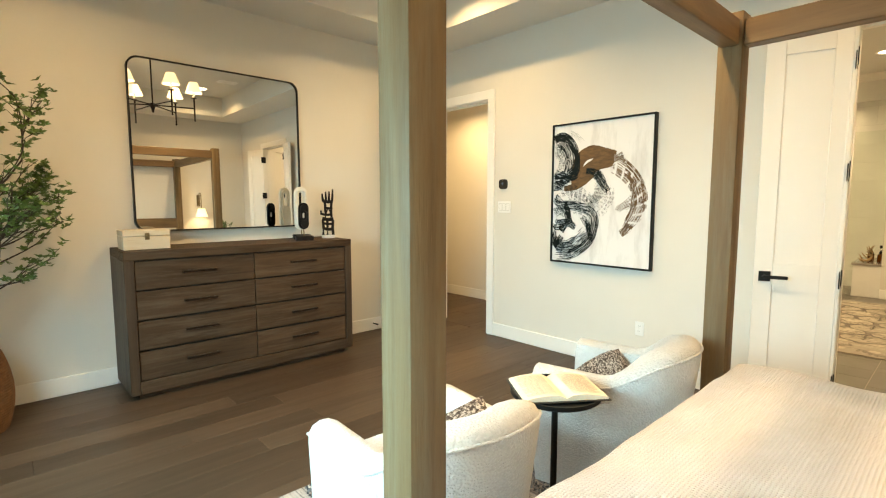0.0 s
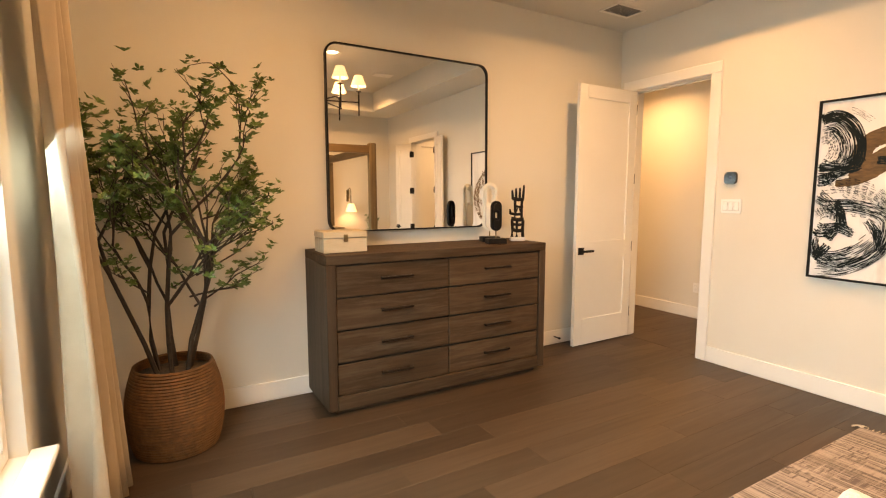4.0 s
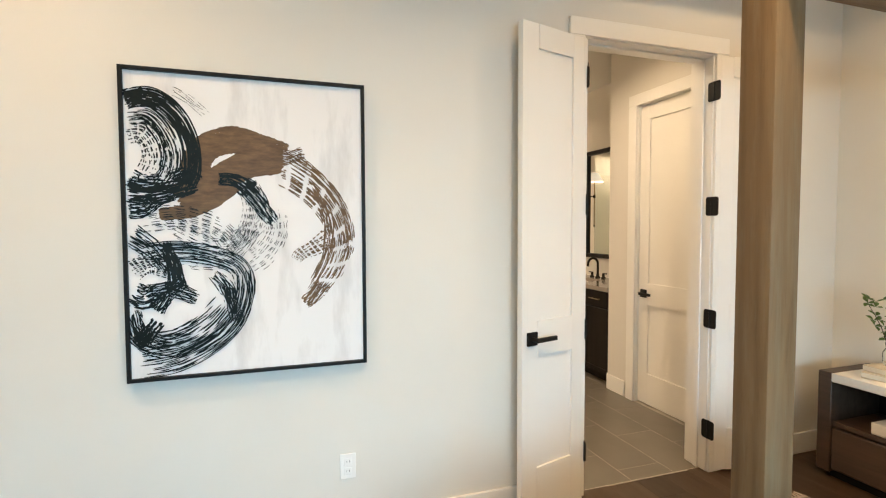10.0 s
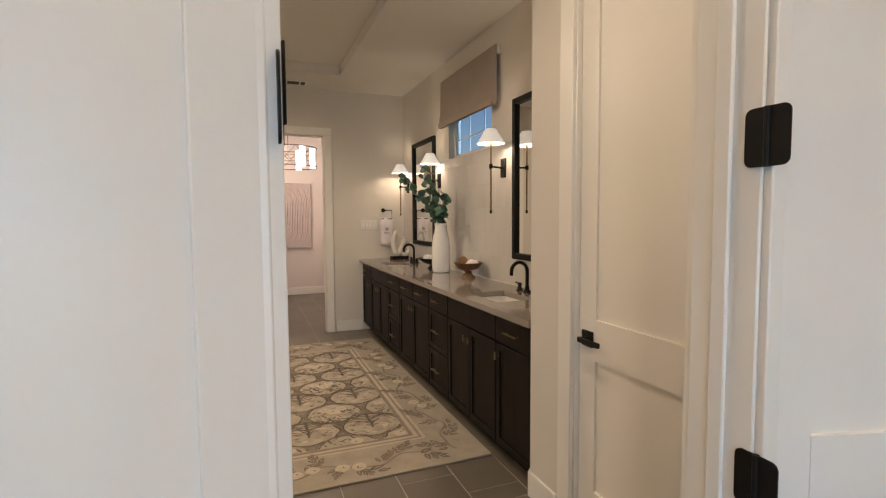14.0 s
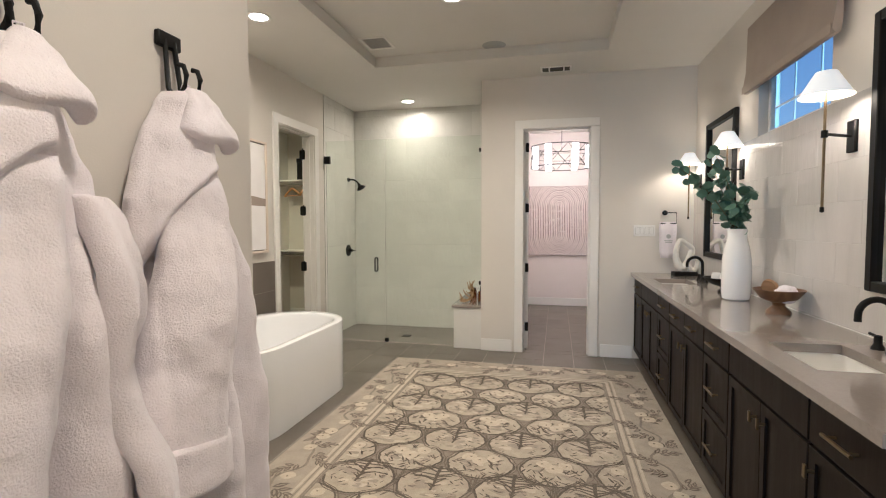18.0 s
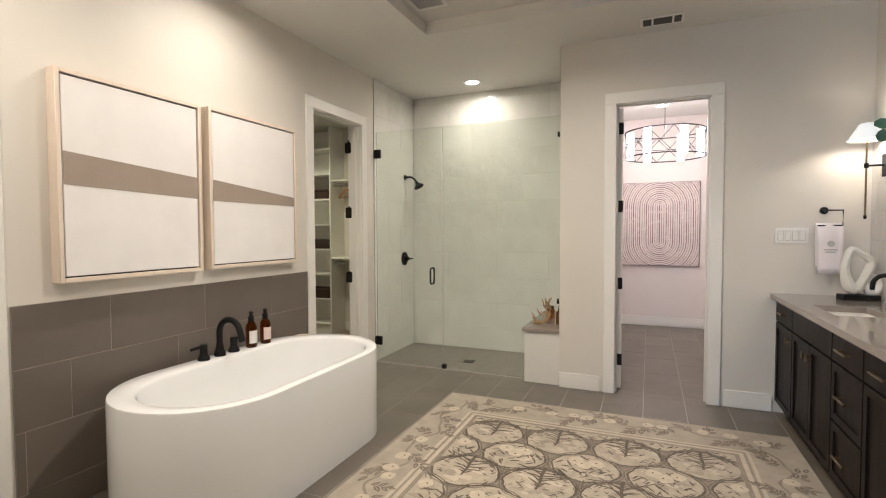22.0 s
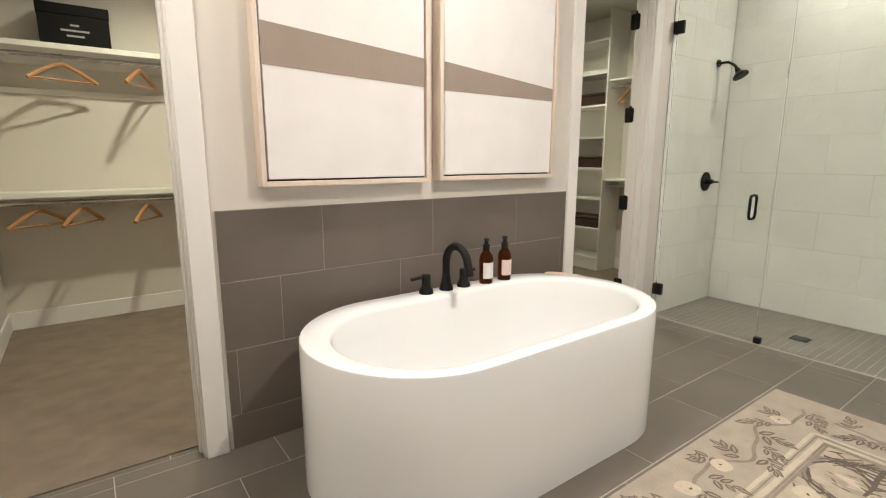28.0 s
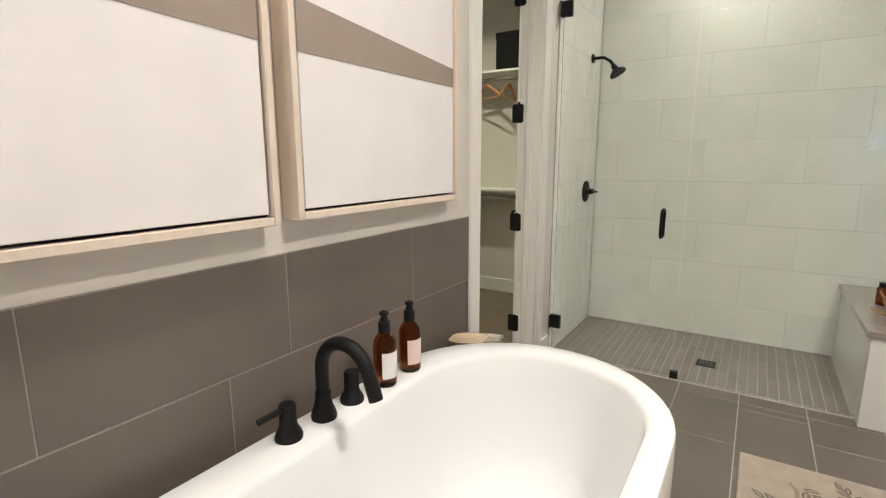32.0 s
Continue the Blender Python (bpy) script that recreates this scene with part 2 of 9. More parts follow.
ESPRESSO = wood("espresso_cabinet_wood", (0.014, 0.0095, 0.007), (0.008, 0.0055, 0.004), "z", 0.45, vary=0.12, bump=0.12, spec=0.15)
QUARTZ = surface("taupe_quartz", (0.30, 0.265, 0.23), (0.275, 0.24, 0.208), 60, 0.14, bump=0.0, bscale=260, grain=0.3, coat=0.3, rvar=0.03)
PORCELAIN = surface("white_porcelain", (0.85, 0.84, 0.81), (0.83, 0.82, 0.79), 4.0, 0.12, grain=0.01, rvar=0.03)
TERRY = surface("white_plush_terry", (0.87, 0.815, 0.84), (0.82, 0.765, 0.79), 9, 0.95, bump=0.8, bscale=240, grain=0.15, sheen=0.4)
MIRROR = surface("mirror_silver", (0.80, 0.80, 0.78), (0.80, 0.80, 0.78), 1.0, 0.012, 1.0, grain=0.01, rvar=0.004)
GLASS = glassy("clear_glass", (0.985, 1.0, 0.99), 0.0, 1.12)
SHOWER_GLASS = glassy("greenish_shower_glass", (0.905, 0.945, 0.90), 0.0, 1.15)
AMBER = glassy("amber_glass", (0.32, 0.085, 0.012), 0.02, 1.3)


# ---- mesh tools ----
def box(bm, x0, x1, y0, y1, z0, z1, bevel=0.0, seg=1):
    r = bmesh.ops.create_cube(bm, size=1.0)
    for v in r["verts"]:
        v.co = Vector(((x0 + x1) / 2 + v.co.x * (x1 - x0), (y0 + y1) / 2 + v.co.y * (y1 - y0), (z0 + z1) / 2 + v.co.z * (z1 - z0)))
    if bevel:
        edges = list({e for v in r["verts"] for e in v.link_edges})
        bmesh.ops.bevel(bm, geom=edges, offset=bevel, segments=seg, affect="EDGES", profile=0.5)
    return bm


def slab(*args, bevel=0.0, seg=1):
    return box(bmesh.new(), *args, bevel=bevel, seg=seg)


def rod(bm, a, b, r, r2=None, seg=12, cap=True):
    a, b = Vector(a), Vector(b)
    d = b - a
    m = Matrix.Translation((a + b) / 2) @ d.to_track_quat("Z", "Y").to_matrix().to_4x4()
    bmesh.ops.create_cone(bm, cap_ends=cap, segments=seg, radius1=r, radius2=r if r2 is None else r2, depth=d.length, matrix=m)
    return bm


def lathe(bm, profile, seg=32, at=(0, 0, 0), squash=(1, 1), cap=True):
    """Turns a profile of (radius, height) about the z axis."""
    rings = []
    for r, z in profile:
        rings.append([bm.verts.new((at[0] + squash[0] * r * math.cos(2 * math.pi * i / seg), at[1] + squash[1] * r * math.sin(2 * math.pi * i / seg), at[2] + z)) for i in range(seg)])
    for a, b in zip(rings, rings[1:]):
        for i in range(seg):
            bm.faces.new((a[i], a[(i + 1) % seg], b[(i + 1) % seg], b[i]))
    if cap:
        bm.faces.new(list(reversed(rings[0])))
        bm.faces.new(rings[-1])
    bmesh.ops.recalc_face_normals(bm, faces=bm.faces)
    return bm


def tube(bm, pts, r, seg=10, taper=None, cap=True):
    """A round bar along a line of points."""
    pts = [Vector(p) for p in pts]
    rings = []
    up = Vector((0.013, 0.021, 1))
    for i, p in enumerate(pts):
        d = (pts[min(i + 1, len(pts) - 1)] - pts[max(i - 1, 0)]).normalized()
        s = d.cross(up)
        s = s.normalized() if s.length > 1e-3 else Vector((1, 0, 0))
        u = s.cross(d).normalized()
        k = r if taper is None else r + (taper - r) * i / (len(pts) - 1)
        rings.append([bm.verts.new(p + k * (math.cos(2 * math.pi * j / seg) * s + math.sin(2 * math.pi * j / seg) * u)) for j in range(seg)])
    for a, b in zip(rings, rings[1:]):
        for j in range(seg):
            bm.faces.new((a[j], a[(j + 1) % seg], b[(j + 1) % seg], b[j]))
    if cap:
        bm.faces.new(list(reversed(rings[0])))
        bm.faces.new(rings[-1])
    return bm


def arc(c, r, a0, a1, n, u=(1, 0, 0), v=(0, 0, 1)):
    c, u, v = Vector(c), Vector(u), Vector(v)
    return [c + r * (math.cos(a0 + (a1 - a0) * i / n) * u + math.sin(a0 + (a1 - a0) * i / n) * v) for i in range(n + 1)]


def prism(bm, outline, z0, z1):
    """An upright block over a plan outline."""
    lo = [bm.verts.new((x, y, z0)) for x, y in outline]
    hi = [bm.verts.new((x, y, z1)) for x, y in outline]
    n = len(outline)
    for i in range(n):
        bm.faces.new((lo[i], lo[(i + 1) % n], hi[(i + 1) % n], hi[i]))
    bm.faces.new(list(reversed(lo)))
    bm.faces.new(hi)
    bmesh.ops.recalc_face_normals(bm, faces=bm.faces)
    return bm


def ease(q):
    q = max(0.0, min(1.0, q))
    return q * q * (3 - 2 * q)


def cone_shade(bm, r0, z0, r1, z1, at, seg=28):
    rings = [[bm.verts.new((at[0] + r * math.cos(2 * math.pi * k / seg), at[1] + r * math.sin(2 * math.pi * k / seg), z)) for k in range(seg)] for r, z in ((r0, z0), (r1, z1))]
    for k in range(seg):
        bm.faces.new((rings[0][k], rings[0][(k + 1) % seg], rings[1][(k + 1) % seg], rings[1][k]))
    return bm


def smooth(bm, angle=40):
    bm.normal_update()
    for f in bm.faces:
        f.smooth = True
    for e in bm.edges:
        e.smooth = not (len(e.link_faces) == 2 and e.calc_face_angle(0) > radians(angle))
    return bm


def shape(name, bm, material, soft=True):
    if soft:
        smooth(bm)
    me = bpy.data.meshes.new(name)
    bm.to_mesh(me)
    bm.free()
    me.materials.append(material)
    return me


def part(name, bm, material, parent, label=""):
    ob = new(name, bm if isinstance(bm, bpy.types.Mesh) else shape(name, bm, material))
    ob.parent = parent
    return tagged(ob, label)


def thing(name, at, label, category, group="", turn=0):
    ob = new(name)
    ob.empty_display_size = 0.05
    ob.matrix_basis = pose(*at, 0, 0, turn)
    return tagged(ob, label, category, group)


def solid(name, bm, material, label, category, group=""):
    return tagged(new(name, shape(name, bm, material)), label, category, group)


def structure(name, bm, material, label=""):
    return tagged(new(name, shape(name, bm, material)), label, kind="structure")


# ---- the shell ----
def holed(name, axis, a0, a1, b0, b1, z0, z1, holes, material, label):
    """A wall a0..a1 thick, b0..b1 long; holes are (b0, b1, z0, z1)."""
    bm = bmesh.new()
    bs = sorted({b0, b1, *(h[0] for h in holes), *(h[1] for h in holes)})
    for p, q in zip(bs, bs[1:]):
        cuts = sorted((h[2], h[3]) for h in holes if h[0] <= p and h[1] >= q)
        z = z0
        for lo, hi in cuts + [(z1, z1)]:
            if lo > z + 1e-4:
                box(bm, *((a0, a1, p, q) if axis == "x" else (p, q, a0, a1)), z, lo)
            z = hi
    return structure(name, bm, material, label)


ROOM = 3.04   # bedroom ceiling at its rim
BATH = 3.0    # bathroom ceiling at its rim
TOP = 3.5
holed("wall_north", "y", 4.50, 4.62, -0.90, 3.93, 0, TOP, [], WALL_PAINT, "warm white painted bedroom wall")
holed("wall_east", "x", 3.78, 3.93, -1.42, 6.1, 0, TOP, [(3.535, 4.365, 0, 2.46), (-0.255, 0.65, 0, 2.465)], WALL_PAINT, "warm white painted bedroom wall with two doorways")
# only the first window is in view; the others are added for daylight
WINDOWS = [(2.38, 3.25), (1.30, 2.17), (0.22, 1.09)]
holed("wall_west", "x", -0.90, -0.76, -1.42, 4.62, 0, TOP, [(a, b, 0.49, 2.35) for a, b in WINDOWS], WALL_PAINT, "warm white painted window wall")
holed("wall_south", "y", -1.42, -1.29, -0.90, 3.78, 0, TOP, [], WALL_PAINT, "warm white painted wall behind the bed")
holed("hall_wall_east", "x", 5.10, 5.15, 1.30, 6.1, 0, TOP, [], WALL_PAINT, "painted hallway wall")
holed("hall_wall_north", "y", 6.0, 6.1, 3.93, 5.15, 0, TOP, [], WALL_PAINT, "painted hallway wall")
holed("bath_wall_robes", "y", 1.06, 1.30, 3.93, 5.15, 0, TOP, [], BATH_PAINT, "greige painted bathroom wall behind the robes")
holed("bath_wall_west", "x", 5.15, 5.27, 1.06, 2.92, 0, TOP, [], BATH_PAINT, "greige painted bathroom wall")
holed("bath_wall_north", "y", 2.92, 3.05, 5.15, 10.54, 0, TOP, [(5.43, 6.14, 0, 2.46), (8.433, 9.232, 0, 2.472)], BATH_PAINT, "greige painted bathroom wall with two closet doorways")
holed("bath_wall_entry", "y", -0.77, -0.645, 3.93, 5.25, 0, TOP, [(4.155, 4.91, 0, 2.46)], BATH_PAINT, "greige painted wall with a closed door")
holed("bath_wall_return", "x", 5.13, 5.25, -1.235, -0.77, 0, TOP, [], BATH_PAINT, "greige painted wall end beside the vanity")
holed("bath_wall_south", "y", -1.37, -1.235, 3.93, 12.82, 0, TOP, [(6.83, 7.77, 2.02, 2.72)], BATH_PAINT, "greige painted wall above the vanity")
holed("bath_wall_east", "x", 9.34, 9.46, -1.235, 0.84, 0, TOP, [(-0.228, 0.50, 0, 2.46)], BATH_PAINT, "greige painted wall with the far doorway")
holed("shower_wall_south", "y", 0.84, 0.95, 9.34, 12.7, 0, TOP, [], BATH_PAINT, "painted wall end beside the shower")
holed("shower_wall_east", "x", 10.42, 10.54, 0.95, 2.92, 0, TOP, [], BATH_PAINT, "wall behind the shower tiles")
holed("far_room_wall_east", "x", 12.70, 12.82, -1.235, 0.95, 0, TOP, [], BLUSH_PAINT, "pale painted wall behind the carved panel")
holed("far_room_wall_lining", "y", 0.82, 0.836, 9.46, 12.70, 0, BATH, [], BLUSH_PAINT, "pale painted wall of the far room")
holed("closet_wall_back", "y", 5.44, 5.56, 5.15, 8.2, 0, TOP, [], WALL_PAINT, "painted closet wall")
holed("closet_wall_between", "x", 8.08, 8.2, 3.05, 5.44, 0, TOP, [], WALL_PAINT, "painted wall between the closets")
holed("closet_wall_west", "x", 5.15, 5.27, 3.05, 5.44, 0, TOP, [], WALL_PAINT, "painted closet wall")
holed("closet_wall_far_back", "y", 5.30, 5.42, 8.2, 10.84, 0, TOP, [], WALL_PAINT, "painted closet wall")
holed("closet_wall_far_east", "x", 10.72, 10.84, 3.05, 5.30, 0, TOP, [], WALL_PAINT, "painted closet wall")
holed("closet_wall_far_south", "y", 2.94, 3.05, 10.54, 10.84, 0, TOP, [], WALL_PAINT, "painted closet wall")


def ceiling(name, x0, x1, y0, y1, z, tray=None, rise=0.0, label=""):
    bm = bmesh.new()
    if tray:
        tx0, tx1, ty0, ty1 = tray
        box(bm, x0, x1, y0, ty0, z, z + 0.05)
        box(bm, x0, x1, ty1, y1, z, z + 0.05)
        box(bm, x0, tx0, ty0, ty1, z, z + 0.05)
        box(bm, tx1, x1, ty0, ty1, z, z + 0.05)
        box(bm, tx0 - 0.02, tx1 + 0.02, ty0 - 0.02, ty1 + 0.02, z + rise, z + rise + 0.05)
        for a in ((tx0 - 0.02, tx0, ty0, ty1), (tx1, tx1 + 0.02, ty0, ty1), (tx0 - 0.02, tx1 + 0.02, ty0 - 0.02, ty0), (tx0 - 0.02, tx1 + 0.02, ty1, ty1 + 0.02)):
            box(bm, *a, z + 0.05, z + rise)
    else:
        box(bm, x0, x1, y0, y1, z, z + 0.05)
    structure(name, bm, CEILING_PAINT, label)


ceiling("ceiling_bedroom", -0.76, 3.78, -1.29, 4.50, ROOM, (-0.22, 3.24, -0.75, 3.93), 0.34, "painted bedroom ceiling with a raised tray")
ceiling("ceiling_bathroom", 3.93, 9.34, -1.235, 2.92, BATH, (5.75, 8.66, -0.315, 1.93), 0.10, "painted bathroom ceiling with a shallow tray")
ceiling("ceiling_shower", 9.34, 10.42, 0.95, 2.92, BATH, label="painted shower ceiling")
ceiling("ceiling_far_room", 9.46, 12.70, -1.235, 0.84, BATH, label="painted ceiling of the far room")
ceiling("ceiling_hall", 3.93, 5.10, 1.30, 6.0, 2.80, label="painted hallway ceiling")
ceiling("ceiling_closet", 5.27, 8.08, 3.05, 5.44, 2.80, label="painted closet ceiling")
ceiling("ceiling_far_closet", 8.2, 10.72, 3.05, 5.30, 2.80, label="painted closet ceiling")
# an unseen slab, added as a roof over it all, keeps the sky out
structure("roof", slab(-1.0, 12.9, -1.5, 6.2, 3.52, 3.62), CEILING_PAINT, "unseen slab added over the rooms to block the sky")
structure("ground", slab(-300, 300, -300, 300, -0.30, -0.25), surface("lawn", (0.09, 0.12, 0.05), (0.06, 0.09, 0.03), 2, 0.95, bump=1, bscale=30), "lawn round the house")

floor_bed = structure("floor", slab(-0.76, 3.83, -1.29, 4.50, -0.2, -0.008), surface("subfloor", (0.03, 0.022, 0.016), None, 5, 0.8), "grey-brown oak plank floor")
box_hall = structure("floor_hall", slab(3.83, 5.10, 1.30, 6.0, -0.2, -0.008), bpy.data.materials["subfloor"], "grey-brown oak plank floor of the hall")
floor_bath = structure("floor_bathroom", slab(3.83, 12.70, -1.235, 3.03, -0.2, -0.0012), GROUT, "taupe porcelain tile floor in pale grout")
structure("floor_closet", slab(5.27, 8.08, 3.032, 5.44, -0.2, 0.006), CARPET, "beige carpet in the closet")
structure("floor_far_closet", slab(8.2, 10.72, 3.032, 5.30, -0.2, 0.006), CARPET, "beige carpet in the closet")


def baseboard(name, pieces, label="white painted baseboard"):
    """Each piece: x0, x1, y0, y1 of its foot; the top edge is chamfered."""
    bm = bmesh.new()
    for x0, x1, y0, y1 in pieces:
        box(bm, x0, x1, y0, y1, 0.0, 0.135, 0.004)
    return structure(name, bm, TRIM, label)


B = 0.016
baseboard("baseboard_bedroom", [(-0.76, 3.78, 4.50 - B, 4.4995), (3.78 - B, 3.7795, 0.765, 3.46), (3.78 - B, 3.7795, 4.455, 4.483), (3.78 - B, 3.7795, -1.273, -0.345),
                                (-0.7595, -0.76 + B, -1.29, 4.483), (-0.743, 3.763, -1.2895, -1.29 + B)])
baseboard("baseboard_hall", [(5.10 - B, 5.0995, 1.31, 5.99), (3.9305, 3.93 + B, 4.47, 5.99), (3.9305, 3.93 + B, 1.31, 3.43)])
baseboard("baseboard_bathroom", [(3.95, 5.27, 1.06 - B, 1.0595), (5.2705, 5.27 + B, 1.06, 2.90), (5.015, 5.25, -0.6445, -0.645 + B), (5.2505, 5.25 + B, -0.66, -0.645),
                                 (9.34 - B, 9.3395, 0.605, 0.95), (9.34 - B, 9.3395, -0.655, -0.333), (9.314, 9.445, 2.92 - B, 2.9195)])
baseboard("baseboard_far_room", [(12.70 - B, 12.6995, -1.22, 0.82), (9.47, 12.68, 0.82 - B, 0.8195)])
baseboard("baseboard_closets", [(5.27, 8.08, 5.44 - B, 5.4395), (5.2705, 5.27 + B, 3.06, 5.42), (8.08 - B, 8.0795, 3.06, 5.42), (8.21, 10.39, 5.30 - B, 5.2995), (10.72 - B, 10.7195, 3.06, 4.13)])


def butt_hinge(axis, pin, flat, z, wide):
    """Two rounded plates in one plane and the knuckle between them."""
    bm = bmesh.new()
    r, h = 0.014, 0.11
    outline = []
    for cu, cv, a in ((wide - r, h - r, 0), (-wide + r, h - r, 90), (-wide + r, r, 180), (wide - r, r, 270)):
        outline += [(cu + r * math.cos(radians(a + 22.5 * i)), cv + r * math.sin(radians(a + 22.5 * i))) for i in range(5)]
    rings = []
    for d in (flat, flat + 0.0035):
        rings.append([bm.verts.new((pin + u, d, z + v) if axis == "x" else (d, pin + u, z + v)) for u, v in outline])
    n = len(outline)
    for i in range(n):
        bm.faces.new((rings[0][i], rings[0][(i + 1) % n], rings[1][(i + 1) % n], rings[1][i]))
    bm.faces.new(rings[0])
    bm.faces.new(rings[1])
    bmesh.ops.recalc_face_normals(bm, faces=bm.faces)
    a, b = ((pin, flat + 0.0018, z), (pin, flat + 0.0018, z + h)) if axis == "x" else ((flat + 0.0018, pin, z), (flat + 0.0018, pin, z + h))
    return rod(bm, a, b, 0.0065, seg=12)


def doorway(name, axis, face0, face1, lo, hi, top, sides=(1, 1), hinges=(), label="white painted door frame and casing"):
    """Jamb lining of a doorway through a wall face0..face1, and casings on the chosen faces."""
    ob = tagged(new(name), label, kind="structure")
    cw, ct = 0.092, 0.02

    def put(pname, a0, a1, b0, b1, z0, z1):
        args = (a0, a1, b0, b1) if axis == "x" else (b0, b1, a0, a1)
        part(pname, slab(*args, z0, z1, bevel=0.003), TRIM, ob)
    put("jamb", face0 - 0.001, face1 + 0.001, lo - 0.02, lo, 0, top)
    put("jamb", face0 - 0.001, face1 + 0.001, hi, hi + 0.02, 0, top)
    put("head_jamb", face0 - 0.001, face1 + 0.001, lo - 0.02, hi + 0.02, top, top + 0.02)
    for which, z in hinges:
        pin = face0 - 0.012 if which[0] == "0" else face1 + 0.012
        if which == "0h":
            pin = face0 - 0.003
        wide = 0.030 if which == "0h" else 0.043 if name == "door_frame_2" else 0.036
        flat = lo + 0.001 if which[1] == "l" else hi - 0.0045 - (0.0 if name != "door_frame_2" else 0.004 if which == "0h" else 0.0105)
        part("hinge", butt_hinge(axis, pin, flat, z, wide), BLACK, ob, "black rounded butt hinge")
    mid = (face0 + face1) / 2
    put("stop", mid - 0.018, mid + 0.018, lo, lo + 0.011, 0, top - 0.011)
    put("stop", mid - 0.018, mid + 0.018, hi - 0.011, hi, 0, top - 0.011)
    put("stop", mid - 0.018, mid + 0.018, lo, hi, top - 0.011, top)
    for use, f0, f1 in ((sides[0], face0 - ct, face0), (sides[1], face1, face1 + ct)):
        if use:
            put("casing", f0, f1, lo - 0.006 - cw, lo - 0.006, 0, top + 0.006)
            put("casing", f0, f1, hi + 0.006, hi + 0.006 + cw, 0, top + 0.006)
            put("head_casing", f0, f1, lo - 0.006 - cw, hi + 0.006 + cw, top + 0.006, top + 0.006 + cw)
    return ob


doorway("door_frame_1", "x", 3.78, 3.93, 3.555, 4.345, 2.44)

HZ = [0.205 + 0.66 * i for i in range(4)]
doorway("door_frame_2", "x", 3.78, 3.93, -0.235, 0.63, 2.445, hinges=[("0l", z) for z in HZ] + [("0h", z) for z in HZ])
doorway("door_frame_3", "y", -0.77, -0.645, 4.175, 4.89, 2.44, (0, 1))
doorway("door_frame_4", "y", 2.92, 3.05, 5.45, 6.12, 2.44, hinges=[("0l", z) for z in HZ])
doorway("door_frame_5", "y", 2.92, 3.05, 8.453, 9.212, 2.452, hinges=[("1h", z) for z in HZ])
doorway("door_frame_6", "x", 9.34, 9.46, -0.208, 0.48, 2.44, hinges=[("1h", z) for z in HZ])


def door_leaf(name, width, at, turn, label, mirrored=False, height=2.425, handle=True, hinges=4, back_handle=False):
    """A two-panel shaker leaf, hinged at its local origin and reaching along +x; its front looks to -y."""
    d = thing(name, at, label, "door", turn=turn)
    t, st = 0.035, 0.105
    s = -1 if mirrored else 1

    def put(pname, x0, x1, y0, y1, z0, z1, bev=0.002):
        x0, x1 = sorted((x0 * s, x1 * s))
        return part(pname, slab(x0, x1, y0, y1, z0, z1, bevel=bev), TRIM, d)
    put("stile", 0, st, 0, t, 0.0, height)
    put("stile", width - st, width, 0, t, 0.0, height)
    for z0, z1 in ((0, 0.25), (0.815, 0.99), (height - 0.115, height)):
        put("rail", st, width - st, 0, t, z0, z1, 0)
    for z0, z1 in ((0.25, 0.815), (0.99, height - 0.115)):
        put("panel", st, width - st, 0.0115, t - 0.0115, z0, z1, 0)
    if handle:
        for side in ((-1, 1) if back_handle else (-1,)):
            h = part("lever_handle", rosette(side, t, -s), BLACK, d, "square black lever handle")
            h.matrix_basis = Matrix.Translation(((width - 0.062) * s, 0, 0.905))
    for i in range(hinges):
        z = 0.20 + (height - 0.42) * i / max(hinges - 1, 1)
        b = bmesh.new()
        x0, x1 = sorted((-0.0035 * s, 0.0))
        box(b, x0, x1, -0.003, t - 0.001, z, z + 0.10, 0.001)
        rod(b, (-0.004 * s, t + 0.004, z), (-0.004 * s, t + 0.004, z + 0.10), 0.007, seg=10)
        part("hinge", b, BLACK, d, "black butt hinge")
    return d


def rosette(side, t, way):
    b = bmesh.new()
    y = 0 if side < 0 else t
    o = side * 0.012
    box(b, -0.033, 0.033, min(y, y + o), max(y, y + o), -0.033, 0.033, 0.002)
    rod(b, (0, y, 0), (0, y + side * 0.05, 0), 0.011, seg=12)
    x0, x1 = sorted((-0.008 * way, 0.125 * way))
    y0, y1 = sorted((y + side * 0.042, y + side * 0.056))
    box(b, x0, x1, y0, y1, -0.011, 0.011, 0.003)
    return b


door_leaf("door", 0.785, (3.812, 4.318, 0.012), 1.4, "white two-panel door standing open beside the dresser", True, back_handle=True)
door_leaf("door", 0.455, (3.768, 0.618, 0.012), -74.6, "narrow white two-panel double-door leaf, folded open", True)
door_leaf("door", 0.448, (3.768, -0.248, 0.012), 254.8, "narrow white two-panel double-door leaf, folded open")
door_leaf("door", 0.708, (4.179, -0.668, 0.012), 180, "white two-panel door, closed, in the bathroom entry", True, hinges=0)
door_leaf("door", 0.66, (5.452, 2.905, 0.012), 79.6, "white two-panel closet door folded open against the wall", True)
door_leaf("door", 0.75, (9.214, 3.062, 0.012), -158, "white two-panel closet door standing open inside", True)
door_leaf("door", 0.68, (9.468, 0.437, 0.012), 12, "white two-panel door standing open into the far room")


# ---- lights of the rooms ----
CAN_GLOW = glowing("lit_downlight", (1.0, 0.80, 0.55), 22.0)
SHADE_GLOW = glowing("lit_lampshade", (1.0, 0.74, 0.42), 1.3)


